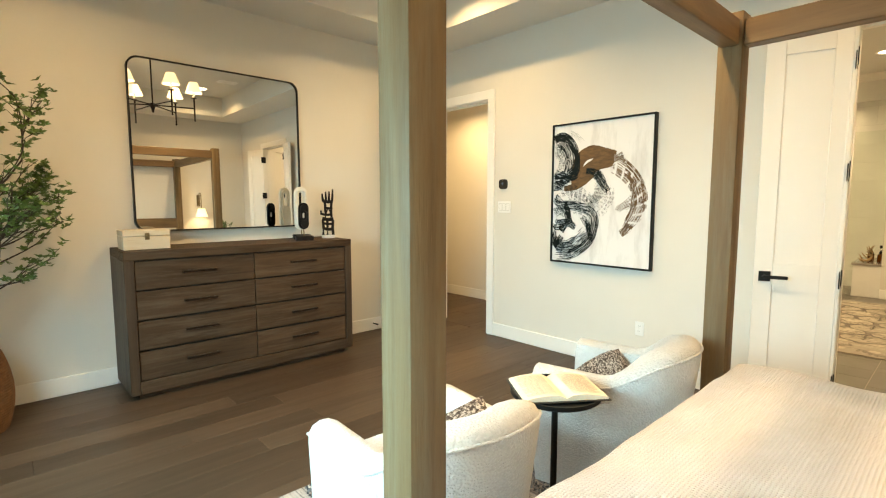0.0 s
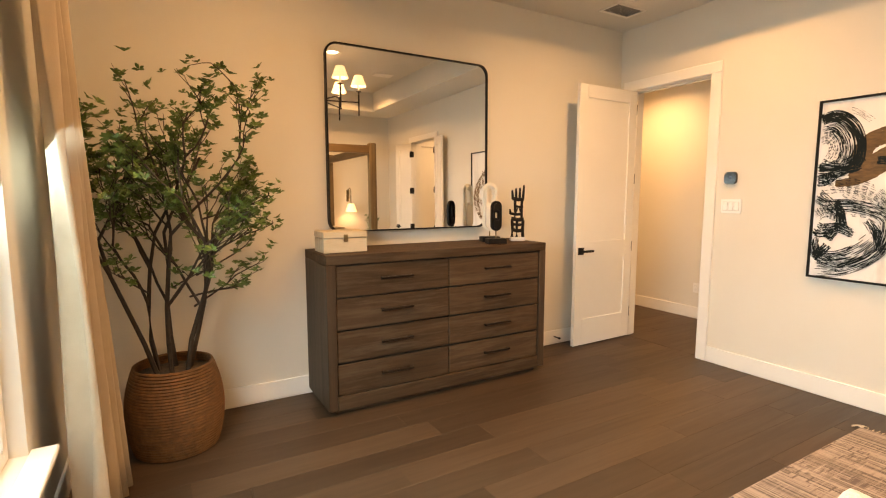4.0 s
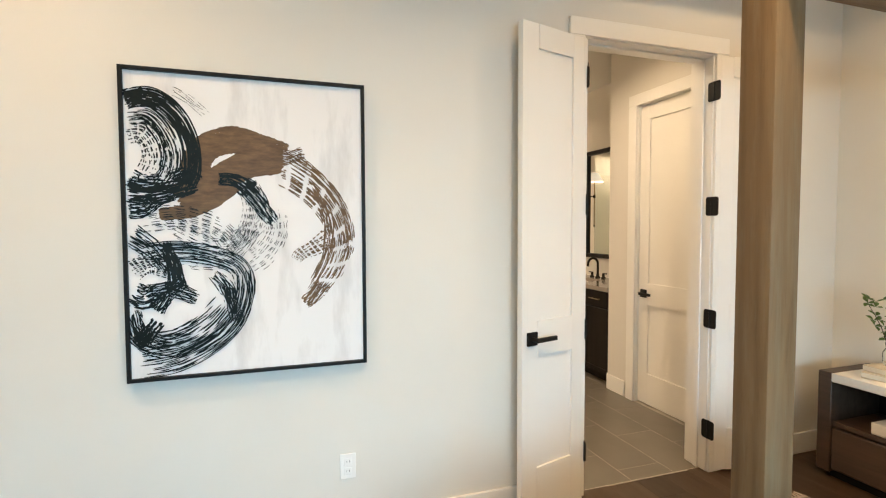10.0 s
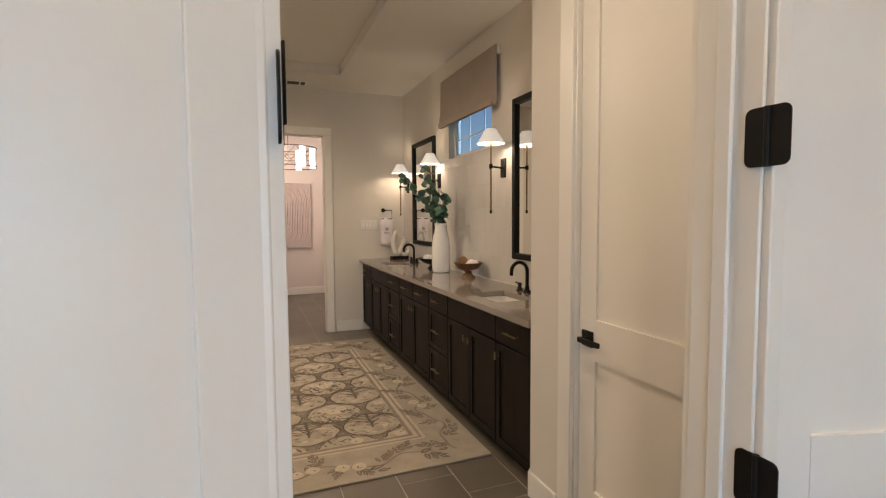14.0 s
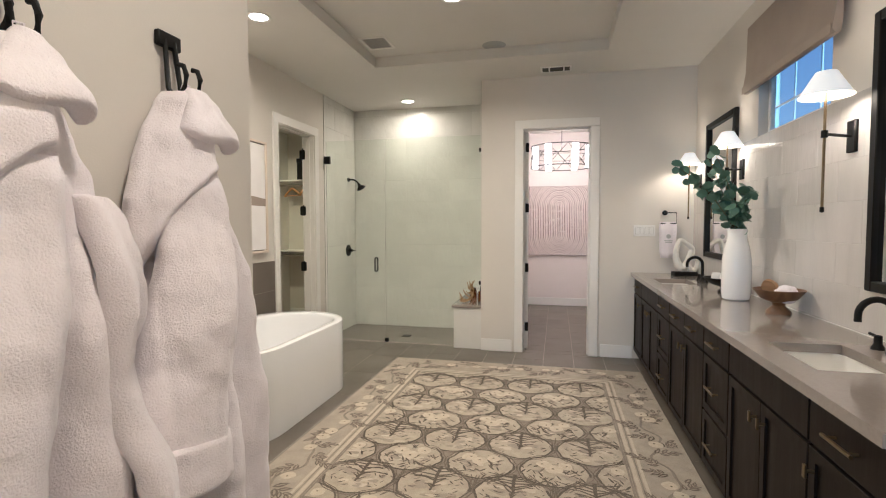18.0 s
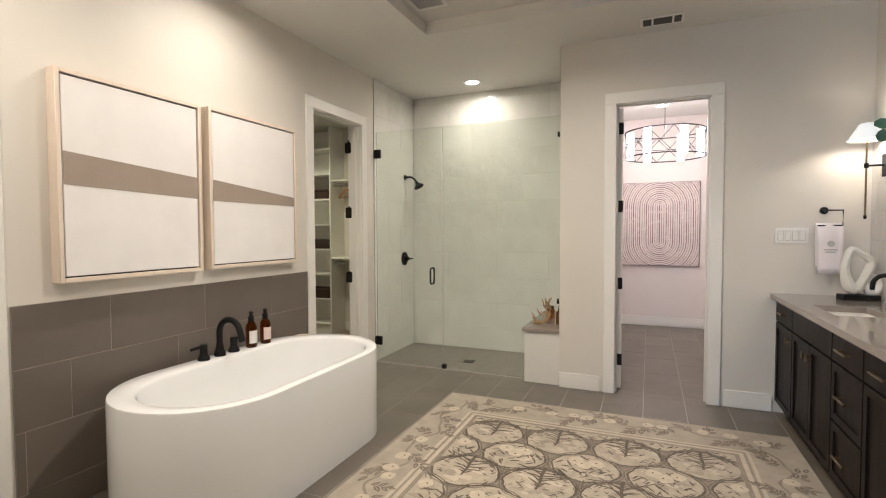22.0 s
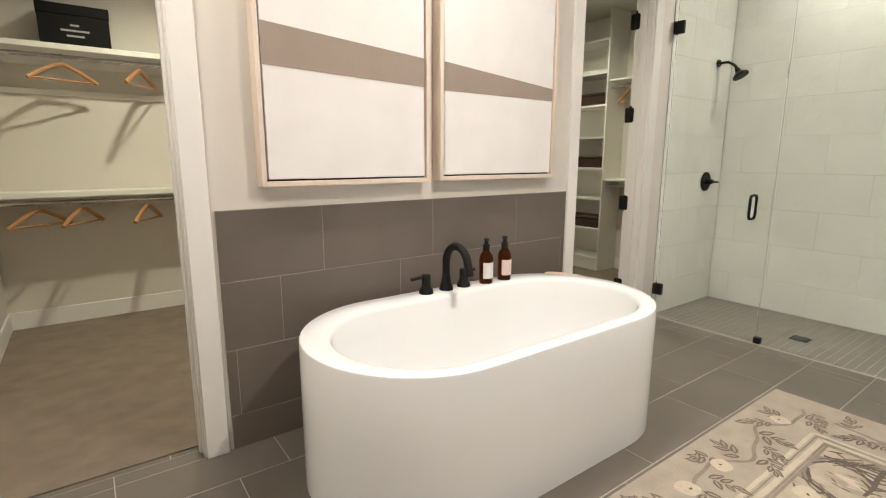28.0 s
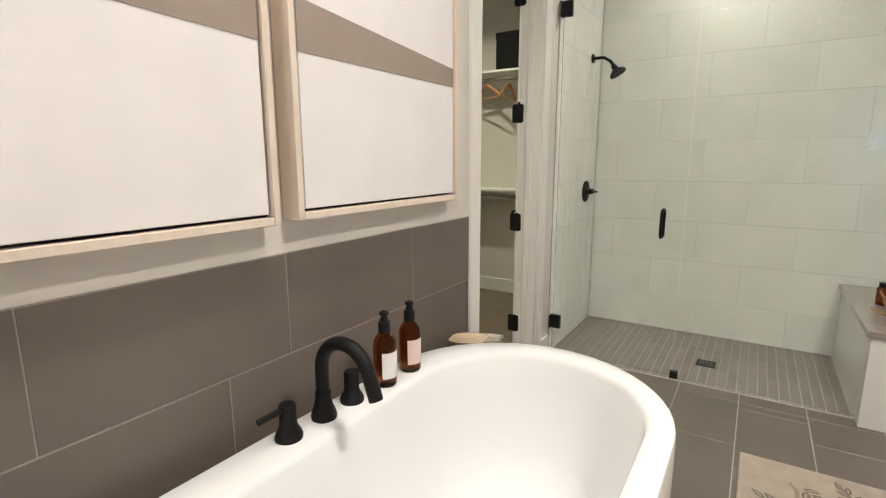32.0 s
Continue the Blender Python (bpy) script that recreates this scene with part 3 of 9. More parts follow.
def downlight(x, y, z, energy, colour=SOFT, spread=150):
    d = thing("ceiling_downlight", (x, y, z), "small round recessed ceiling downlight, lit", "ceiling light", "recessed downlights")
    part("trim_ring", lathe(bmesh.new(), [(0.068, -0.001), (0.071, -0.005), (0.092, -0.006), (0.095, 0.0)], 28, cap=False), TRIM, d)
    part("diffuser", lathe(bmesh.new(), [(0.0, -0.0015), (0.069, -0.0015), (0.069, -0.001), (0.0, -0.001)], 24), CAN_GLOW, d, "glowing diffuser")
    lamp("downlight_lamp", "AREA", pose(x, y, z - 0.012), energy, colour, 0.10, spread=spread)


for x, y, e in ((0.28, 3.20, 24), (2.74, 3.20, 30), (1.83, 1.33, 38), (0.28, -0.2, 20), (2.74, -0.2, 20)):
    downlight(x, y, ROOM + 0.34, e, WARM, 140)
downlight(4.5, 4.9, 2.80, 22, WARM)
downlight(4.5, 2.6, 2.80, 10, WARM)
for x, y, e in ((7.315, 2.363, 15), (5.75, 2.30, 22)):
    downlight(x, y, BATH, e, SOFT, 165)
downlight(10.03, 2.01, BATH, 14, SOFT, 170)
for x, y in ((7.55, 0.90),):
    downlight(x, y, BATH + 0.10, 53, SOFT, 160)
downlight(4.6, 0.2, BATH, 20)
downlight(11.95, 0.09, BATH, 8)
downlight(6.4, 4.25, 2.80, 27, (1.0, 0.74, 0.38))
downlight(9.5, 4.0, 2.80, 20, (1.0, 0.76, 0.38))
# area lamps added in the openings stand in for sky light, tilted down
for a, b in WINDOWS:
    lamp("window_daylight", "AREA", pose(-0.80, (a + b) / 2, 1.42, 0, -53, 0), 55, DAY, 0.85, shape="RECTANGLE", size_y=1.8, spread=136)
lamp("window_daylight", "AREA", pose(7.30, -1.33, 2.37, 90, 0, 180), 6, DAY, 0.9, shape="RECTANGLE", size_y=0.65)


# ---- bedroom things ----
def dresser():
    d = thing("dresser", (0.585, 3.99, 0.0), "weathered grey-brown oak dresser with eight drawers against the wall", "dresser")
    w, dep, h = 1.80, 0.50, 1.06
    part("top", slab(0, w, 0, dep, 0.998, h, bevel=0.004), DRESSER_WOOD, d)
    for x0, x1 in ((0, 0.062), (w - 0.062, w)):
        part("side_panel", slab(x0, x1, 0, dep, 0.04, 0.998, bevel=0.004), DRESSER_WOOD_UP, d)
    part("bottom_rail", slab(0.062, w - 0.062, 0, dep, 0.04, 0.132, bevel=0.003), DRESSER_WOOD, d)
    part("plinth", slab(0.06, w - 0.06, 0.05, dep - 0.02, 0, 0.04), DRESSER_WOOD, d)
    part("back", slab(0.062, w - 0.062, 0.04, dep - 0.01, 0.132, 0.998), bpy.data.materials["subfloor"], d)
    rows = [(0.136, 0.350), (0.354, 0.566), (0.570, 0.780), (0.784, 0.994)]
    face = shape("drawer_front", slab(0.002, 0.832, 0, 0.022, 0.002, 0.204, bevel=0.003), DRESSER_WOOD)
    b = bmesh.new()
    tube(b, [(0, 0, 0), (0, -0.028, 0)], 0.006, 8)
    tube(b, [(0.21, 0, 0), (0.21, -0.028, 0)], 0.006, 8)
    tube(b, [(-0.012, -0.028, 0), (0.222, -0.028, 0)], 0.0088, 10)
    pull = shape("bar_handle", b, BRONZE)
    for x in (0.065, 0.901):
        for z0, z1 in rows:
            f = part("drawer", face, None, d)
            f.location = (x, 0.011, z0)
            p = part("bar_handle", pull, None, f, "slim dark bronze bar handle")
            p.location = (0.312, 0, 0.112)
    return d


def rounded_rect(w, h, r, n=8):
    pts = []
    for cx, cy, a in ((w - r, h - r, 0), (r, h - r, 90), (r, r, 180), (w - r, r, 270)):
        pts += [(cx + r * math.cos(radians(a + 90 * i / n)), cy + r * math.sin(radians(a + 90 * i / n))) for i in range(n + 1)]
    return pts


def frame_loop(bm, outer, inner, y0, y1):
    """A picture frame between two outlines in x and z, from y0 (front) to y1."""
    rings = []
    for pts, y in ((outer, y1), (outer, y0), (inner, y0), (inner, y1)):
        rings.append([bm.verts.new((x, y, z)) for x, z in pts])
    n = len(outer)
    for a, b in zip(rings, rings[1:]):
        for i in range(n):
            bm.faces.new((a[i], a[(i + 1) % n], b[(i + 1) % n], b[i]))
    bmesh.ops.recalc_face_normals(bm, faces=bm.faces)
    return bm


def plate(bm, pts, y0, y1):
    lo = [bm.verts.new((x, y0, z)) for x, z in pts]
    hi = [bm.verts.new((x, y1, z)) for x, z in pts]
    n = len(pts)
    for i in range(n):
        bm.faces.new((lo[i], lo[(i + 1) % n], hi[(i + 1) % n], hi[i]))
    bm.faces.new(lo)
    bm.faces.new(list(reversed(hi)))
    bmesh.ops.recalc_face_normals(bm, faces=bm.faces)
    return bm


def wall_mirror():
    m = thing("wall_mirror", (0.757, 4.455, 1.17), "large mirror with rounded corners and thin black frame above the dresser", "mirror")
    w, h = 1.375, 1.335
    outer = rounded_rect(w, h, 0.085)
    inner = [(0.010 + (x / w) * (w - 0.020), 0.010 + (z / h) * (h - 0.020)) for x, z in outer]
    part("frame", frame_loop(bmesh.new(), outer, inner, 0.0, 0.042), BLACK, m)
    part("glass", plate(bmesh.new(), inner, 0.012, 0.03), MIRROR, m, "silvered mirror glass")
    m.rotation_euler = (radians(-0.4), 0, 0)


def wooden_box():
    b = thing("decorative_box", (0.615, 4.13, 1.06), "pale wooden keepsake box with a brass latch on the dresser", "box")
    pale = wood("pale_box_wood", (0.60, 0.49, 0.35), (0.50, 0.39, 0.26), "x", 0.5)
    part("body", slab(0, 0.30, 0, 0.21, 0, 0.095, bevel=0.003), pale, b)
    part("lid", slab(-0.002, 0.302, -0.002, 0.212, 0.098, 0.14, bevel=0.004), pale, b)
    c = bmesh.new()
    box(c, 0.135, 0.165, -0.006, 0.0005, 0.07, 0.12, 0.002)
    box(c, 0.143, 0.157, -0.012, -0.005, 0.088, 0.104, 0.002)
    part("latch", c, BRASS, b, "small brass latch")


def stadium(w, h, n=10):
    r = w / 2
    return [(r * math.cos(a), h - r + r * math.sin(a)) for a in [math.pi * i / n for i in range(n + 1)]] + \
           [(r * math.cos(a), r + r * math.sin(a)) for a in [math.pi + math.pi * i / n for i in range(n + 1)]]


def sculptures():
    white = surface("white_plaster", (0.78, 0.74, 0.66), (0.70, 0.66, 0.58), 9, 0.7, bump=0.4, bscale=60)
    ebony = surface("black_carved_wood", (0.006, 0.005, 0.005), (0.011, 0.009, 0.008), 20, 0.5, bump=0.3, bscale=60, spec=0.2)
    marble = surface("white_marble", (0.78, 0.77, 0.74), (0.68, 0.67, 0.65), 8, 0.25)
    for name, x, y, w, h, lift, mat, lab, hole in (
            ("sculpture", 2.05, 4.30, 0.125, 0.395, 0.085, white, "tall white plaster loop sculpture on a black block", 0.30),
            ("sculpture", 1.985, 4.125, 0.088, 0.235, 0.10, ebony, "black oval loop sculpture on a rod and black block", 0.12)):
        s = thing(name, (x, y, 1.06), lab, "sculpture", turn=-16)
        part("base", slab(-0.075, 0.075, -0.045, 0.045, 0, 0.042, bevel=0.003), ebony, s)
        part("rod", rod(bmesh.new(), (0, 0, 0.04), (0, 0, lift + 0.02), 0.005, seg=10), BRASS, s)
        outer = [(px, pz + lift) for px, pz in stadium(w, h)]
        k = 0.27 if hole > 0.2 else 0.22
        ih = h * (0.30 if hole > 0.2 else 0.2)
        iw = w * k
        mid = lift + h * (0.72 if hole > 0.2 else 0.52) - ih / 2
        inner = [(px, pz + mid) for px, pz in stadium(iw, ih)]
        bm = frame_loop(bmesh.new(), outer, inner, -0.028, 0.028)
        rings = [v for v in bm.verts]
        n = len(outer)
        bm.verts.ensure_lookup_table()
        for i in range(n):
            bm.faces.new((bm.verts[3 * n + i], bm.verts[3 * n + (i + 1) % n], bm.verts[(i + 1) % n], bm.verts[i]))
        bmesh.ops.recalc_face_normals(bm, faces=bm.faces)
        bmesh.ops.bevel(bm, geom=[e for e in bm.edges if e.calc_face_angle(0) > 1.2], offset=0.019, segments=4, affect="EDGES")
        part("loop", bm, mat, s)
    t = thing("carved_figure", (2.295, 4.245, 1.06), "black carved openwork figure tower on a white marble block", "sculpture", turn=-30)
    part("base", slab(-0.06, 0.06, -0.045, 0.045, 0, 0.03, bevel=0.003), marble, t)
    bm = bmesh.new()
    for x, z0, z1, r in ((-0.046, 0.03, 0.17, 0.013), (-0.006, 0.03, 0.17, 0.011), (0.046, 0.03, 0.17, 0.014), (-0.024, 0.17, 0.345, 0.012), (0.034, 0.17, 0.345, 0.012)):
        tube(bm, [(x, 0, z0), (x * 0.92, 0.003, (z0 + z1) / 2), (x, 0, z1)], r, 9)
    for x0, x1, z, r in ((-0.046, 0.046, 0.085, 0.015), (-0.05, 0.05, 0.135, 0.012), (-0.052, 0.05, 0.178, 0.017), (-0.062, 0.036, 0.222, 0.012), (-0.03, 0.045, 0.285, 0.010), (-0.044, 0.048, 0.345, 0.016)):
        tube(bm, [(x0, 0, z + 0.006), ((x0 + x1) / 2, 0.004, z - 0.004), (x1, 0, z)], r, 9)
    tube(bm, [(-0.06, 0, 0.222), (-0.064, 0, 0.262)], 0.011, 8, 0.007)
    tube(bm, [(-0.02, 0, 0.225), (0.004, 0, 0.285), (0.03, 0, 0.228)], 0.009, 8)
    for x, h in ((-0.046, 0.075), (-0.016, 0.092), (0.015, 0.095), (0.046, 0.115)):
        tube(bm, [(x * 0.9, 0, 0.345), (x, 0, 0.345 + h * 0.55), (x * 1.06, 0, 0.345 + h)], 0.0125, 9, 0.007)
    part("figure", bm, ebony, t)


def leaf_mesh(name, material, size, n=5, spread=1.0):
    """A little spray of five leaves round a twig's tip."""
    bm = bmesh.new()
    rng = random.Random(name)
    for i in range(n):
        a = 2 * math.pi * i / n + rng.uniform(-0.3, 0.3)
        tilt = rng.uniform(0.1, 0.6)
        m = Euler((tilt, 0, a)).to_matrix()
        l, w = size * rng.uniform(0.8, 1.15), size * 0.27
        pts = [(0, 0, 0), (w * 0.8, l * 0.35, 0.12 * l), (w, l * 0.65, 0.13 * l), (0, l, 0.02 * l), (-w, l * 0.65, 0.13 * l), (-w * 0.8, l * 0.35, 0.12 * l), (0, l * 0.5, 0.02 * l)]
        vs = [bm.verts.new(m @ Vector(p)) for p in pts]
        for f in ((0, 1, 6), (1, 2, 6), (2, 3, 6), (3, 4, 6), (4, 5, 6), (5, 0, 6)):
            bm.faces.new([vs[k] for k in f])
    me = bpy.data.meshes.new(name)
    bm.to_mesh(me)
    bm.free()
    me.materials.append(material)
    return me


def merge_sprays(bm, source, places):
    """Joins many turned copies of a little mesh into one bmesh."""
    base = bmesh.new()
    base.from_mesh(source)
    vs = [v.co.copy() for v in base.verts]
    fs = [[v.index for v in f.verts] for f in base.faces]
    base.free()
    for m in places:
        made = [bm.verts.new(m @ v) for v in vs]
        for f in fs:
            bm.faces.new([made[i] for i in f])
    return bm


LEAF = surface("tree_leaf_green", (0.115, 0.185, 0.035), (0.06, 0.11, 0.022), 14, 0.5, vary=0.0)
BARK = surface("dark_twig_bark", (0.055, 0.035, 0.022), (0.03, 0.02, 0.013), 30, 0.8, bump=0.6, bscale=90)


def potted_tree():
    t = thing("potted_tree", (-0.27, 4.13, 0.0), "leafy green artificial tree in a woven rope basket pot", "plant")
    rope = surface("woven_rope", (0.20, 0.084, 0.026), (0.10, 0.042, 0.013), 25, 0.85, bump=0.8, bscale=110)
    bm = bmesh.new()
    for i in range(30):
        f = i / 29
        r = 0.185 + 0.062 * math.sin(math.pi * min(1, 0.12 + f * 0.83)) ** 0.8
        bmesh_ring(bm, r, 0.012 + f * 0.47, 0.0098)
    part("basket", bm, rope, t, "coiled brown rope basket")
    part("soil", lathe(bmesh.new(), [(0.0, 0.40), (0.215, 0.40), (0.21, 0.43), (0.10, 0.445), (0.0, 0.44)], 24), surface("moss_fill", (0.10, 0.065, 0.04), (0.05, 0.035, 0.02), 30, 0.95, bump=1, bscale=60), t)
    rng = random.Random(11)
    wood_bm, tips = bmesh.new(), []

    def grow(p, d, length, r, depth):
        pts = [p]
        n = 4
        for _ in range(n):
            d = (d + Vector((rng.uniform(-1, 1), rng.uniform(-1, 1), rng.uniform(-0.25, 0.5))) * 0.16).normalized()
            q = pts[-1] + d * (length / n)
            q.y = max(-0.38, min(q.y, 0.30))
            q.x = max(-0.36, min(q.x, 0.54))
            q.z = min(q.z, 2.12)
            pts.append(q)
        tube(wood_bm, pts, r, 6 if depth < 2 else 4, r * 0.62, cap=depth == 0)
        if depth >= 2:
            tips.extend((pts[i], d) for i in range(1, n + 1))
        if depth < 4:
            for k in range(3 if depth < 2 else 2):
                at = pts[rng.choice((2, 3, 4))]
                side = Vector((rng.uniform(-1, 1), rng.uniform(-1, 1), 0)).normalized()
                grow(at.copy(), (d * 0.85 + side * rng.uniform(0.35, 0.65)).normalized(), length * rng.uniform(0.5, 0.68), r * 0.62, depth + 1)
    for a, lean in ((0.2, 0.30), (1.4, 0.08), (2.6, 0.16), (3.3, 0.24), (4.6, 0.10), (5.7, 0.20)):
        grow(Vector((0.08 * math.cos(a), 0.08 * math.sin(a), 0.42)), Vector((lean * math.cos(a), lean * math.sin(a) * 0.6, 1)).normalized(), 0.82, 0.014, 0)
    for x, z, dx, dy, dz, l in ((0.10, 0.86, 0.9, -0.35, 0.25, 0.42), (0.14, 0.98, 1.0, 0.1, 0.40, 0.45), (0.16, 1.10, 1.0, -0.3, 0.30, 0.42), (0.12, 0.80, 0.8, -0.2, 0.45, 0.40), (-0.10, 0.90, -0.6, -0.6, 0.5, 0.32), (0.02, 0.92, 0.3, -0.9, 0.4, 0.36), (0.18, 1.30, 1.0, -0.1, 0.35, 0.40)):
        grow(Vector((x, 0.0, z)), Vector((dx, dy, dz)).normalized(), l * 0.72, 0.006, 2)
    part("branchwork", wood_bm, BARK, t, "thin dark branching stems")
    src = leaf_mesh("leaf_spray", LEAF, 0.035)
    places = []
    for p, d in tips:
        if p.z < 0.84:
            continue
        for _ in range(2):
            o = Vector((rng.gauss(0, 0.03), rng.gauss(0, 0.03), rng.gauss(0, 0.025)))
            places.append(Matrix.Translation(p + o) @ Euler((rng.uniform(-0.7, 0.7), rng.uniform(-0.7, 0.7), rng.uniform(0, 6.3))).to_matrix().to_4x4() @ Matrix.Scale(rng.uniform(0.7, 1.15), 4))
    rng.shuffle(places)
    tagged(part("leaf", merge_sprays(bmesh.new(), src, places[:1300]), LEAF, t, "small green leaves in loose sprays"), kind="stuff")


def bmesh_ring(bm, R, z, r, seg=36, sides=6):
    rings = []
    for i in range(seg):
        a = 2 * math.pi * i / seg
        rings.append([bm.verts.new(((R + r * math.cos(2 * math.pi * j / sides)) * math.cos(a), (R + r * math.cos(2 * math.pi * j / sides)) * math.sin(a), z + r * math.sin(2 * math.pi * j / sides))) for j in range(sides)])
    for i in range(seg):
        a, b = rings[i], rings[(i + 1) % seg]
        for j in range(sides):
            bm.faces.new((a[j], b[j], b[(j + 1) % sides], a[(j + 1) % sides]))
    return bm


def curtain():
    c = thing("curtain", (-0.60, 3.50, 0.0), "floor-length oatmeal linen curtain gathered beside the window", "curtain")
    bm = bmesh.new()
    rows = []
    n = 84
    for k in range(15):
        f = k / 14
        z = 0.012 + 2.79 * f
        fall = (1 - f) ** 1.2
        row = []
        for i in range(n + 1):
            u = i / n
            y = -0.10 - 0.12 * fall + u * (0.34 + 0.14 * fall)
            x = -0.03 + 0.05 * fall + (0.026 + 0.040 * fall) * math.sin(u * 2 * math.pi * 5.3 + 0.6 * math.sin(k * 0.4)) + 0.010 * math.sin(u * 47 + k * 0.3) + 0.05 * fall * (u - 0.4)
            row.append(bm.verts.new((x, y, z)))
        rows.append(row)
    for a, b in zip(rows, rows[1:]):
        for i in range(n):
            bm.faces.new((a[i], a[i + 1], b[i + 1], b[i]))
    ob = part("panel", bm, surface("oatmeal_curtain_linen", (0.46, 0.37, 0.27), (0.40, 0.32, 0.23), 5, 0.92, bump=0.4, bscale=300, sheen=0.1), c)
    mod = ob.modifiers.new("thickness", "SOLIDIFY")
    mod.thickness = 0.004
    r = thing("curtain_rod", (-0.62, 0, 2.83), "slim black curtain rod above the windows", "curtain rod")
    part("rod", rod(bmesh.new(), (0, -0.1, 0), (0, 3.80, 0), 0.012), BLACK, r)
    part("finial", lathe(bmesh.new(), [(0.0, 0), (0.018, 0.006), (0.022, 0.02), (0.016, 0.036), (0.0, 0.04)], 14, (0, 3.80, -0.02)), BLACK, r)
    for y in (0.05, 3.72):
        part("bracket", slab(-0.14, 0.006, y - 0.012, y + 0.012, -0.02, -0.012), BLACK, r)


def window(name, y0, y1, z0, z1):
    w = tagged(new(name), "white double-hung window with grey daylight outside", kind="structure")
    x = -0.845
    for a in ((y0, y0 + 0.05, z0, z1), (y1 - 0.05, y1, z0, z1), (y0 + 0.05, y1 - 0.05, z0, z0 + 0.06), (y0 + 0.05, y1 - 0.05, z1 - 0.05, z1)):
        part("frame", slab(x - 0.03, x + 0.03, *a, bevel=0.004), TRIM, w)
    zm = 1.23
    part("meeting_rail", slab(x - 0.02, x + 0.035, y0 + 0.05, y1 - 0.05, zm - 0.022, zm + 0.022, bevel=0.003), TRIM, w)
    part("sash_lock", slab(x + 0.02, x + 0.05, (y0 + y1) / 2 - 0.03, (y0 + y1) / 2 + 0.03, zm + 0.022, zm + 0.036, bevel=0.004), TRIM, w)
    for za, zb in ((z0 + 0.06, zm - 0.022), (zm + 0.022, z1 - 0.05)):
        p = part("pane", slab(x - 0.004, x + 0.002, y0 + 0.05, y1 - 0.05, za, zb), GLASS, w)
        p.visible_shadow = False
    part("window_sill", slab(-0.83, -0.675, y0 - 0.055, y1 + 0.055, z0 - 0.028, z0 - 0.001, bevel=0.006), TRIM, w)
    part("apron", slab(-0.7595, -0.745, y0 - 0.03, y1 + 0.03, z0 - 0.10, z0 - 0.029, bevel=0.003), TRIM, w)


def canopy_bed():
    b = thing("canopy_bed", (0, 0, 0), "wooden four-poster canopy bed with a cream waffle coverlet", "bed")
    xs, ys = (0.556, 2.480), (-1.265, 0.848)
    for x in xs:
        for y in ys:
            part("bed_post", slab(x, x + 0.104, y, y + 0.104, 0, 2.26, bevel=0.006, seg=2), BED_WOOD, b, "square weathered wooden post")
    for y in ys:
        part("canopy_rail", slab(0.66, 2.48, y + 0.014, y + 0.090, 2.11, 2.225, bevel=0.005), BED_WOOD_X, b)
        part("bed_rail", slab(0.66, 2.48, y + 0.03, y + 0.07, 0.18, 0.36, bevel=0.004), BED_WOOD_X, b)
    for x in xs:
        part("canopy_rail", slab(x + 0.014, x + 0.090, -1.161, 0.848, 2.11, 2.225, bevel=0.005), BED_WOOD_Y, b)
        part("bed_rail", slab(x + 0.03, x + 0.07, -1.161, 0.848, 0.18, 0.36, bevel=0.004), BED_WOOD_Y, b)
    part("headboard", slab(0.66, 2.48, -1.24, -1.18, 0.30, 1.18, bevel=0.008), BED_WOOD_X, b, "low wooden headboard")
    part("mattress", slab(0.70, 2.44, -1.17, 0.76, 0.30, 0.60, bevel=0.05, seg=3), LINEN, b)
    cov = thing("coverlet", (1.57, -0.15, 0.0), "cream waffle-weave coverlet spread over the bed", "bedding")
    bm = bmesh.new()
    nx, ny = 60, 66
    grid = []
    rng = random.Random(2)
    for j in range(ny + 1):
        row = []
        for i in range(nx + 1):
            u, v = i / nx * 2.46 - 1.23, j / ny * 2.14 - 0.80
            ex, ey = max(0, abs(u) - 0.885), max(0, v - 0.93)
            drop = min(0.36, ex + ey) if (ex or ey) else 0
            x = max(-0.885, min(0.885, u)) + math.copysign(min(0.02, ex * 0.3), u) * (1 if ex else 0)
            y = min(v, 0.93) + min(0.02, ey * 0.3)
            wr = 0.018 * noise.noise(Vector((u * 2.1, v * 2.1, 1.0))) + 0.010 * noise.noise(Vector((u * 6 + v * 2, v * 5, 4.0)))
            edge = min(1.0, (0.885 - min(0.885, abs(u))) / 0.10) * min(1.0, (0.93 - min(v, 0.93)) / 0.10)
            z = 0.655 + 0.03 * edge ** 0.5 + wr - drop
            row.append(bm.verts.new((x + (0.02 * math.sin(v * 14) if ex > 0.05 else 0) * (1 if u > 0 else -1), y + (0.02 * math.sin(u * 14) if ey > 0.05 else 0), z)))
        grid.append(row)
    for a, c in zip(grid, grid[1:]):
        for i in range(nx):
            bm.faces.new((a[i], a[i + 1], c[i + 1], c[i]))
    part("cover", bm, WAFFLE, cov)
    for i, x in enumerate((1.10, 2.04)):
        pillow("pillow", (x, -0.98, 0.80), (0.74, 0.48, 0.20), (62, 0, 0), LINEN if i else BOUCLE, "plump cream pillow leaning on the headboard")


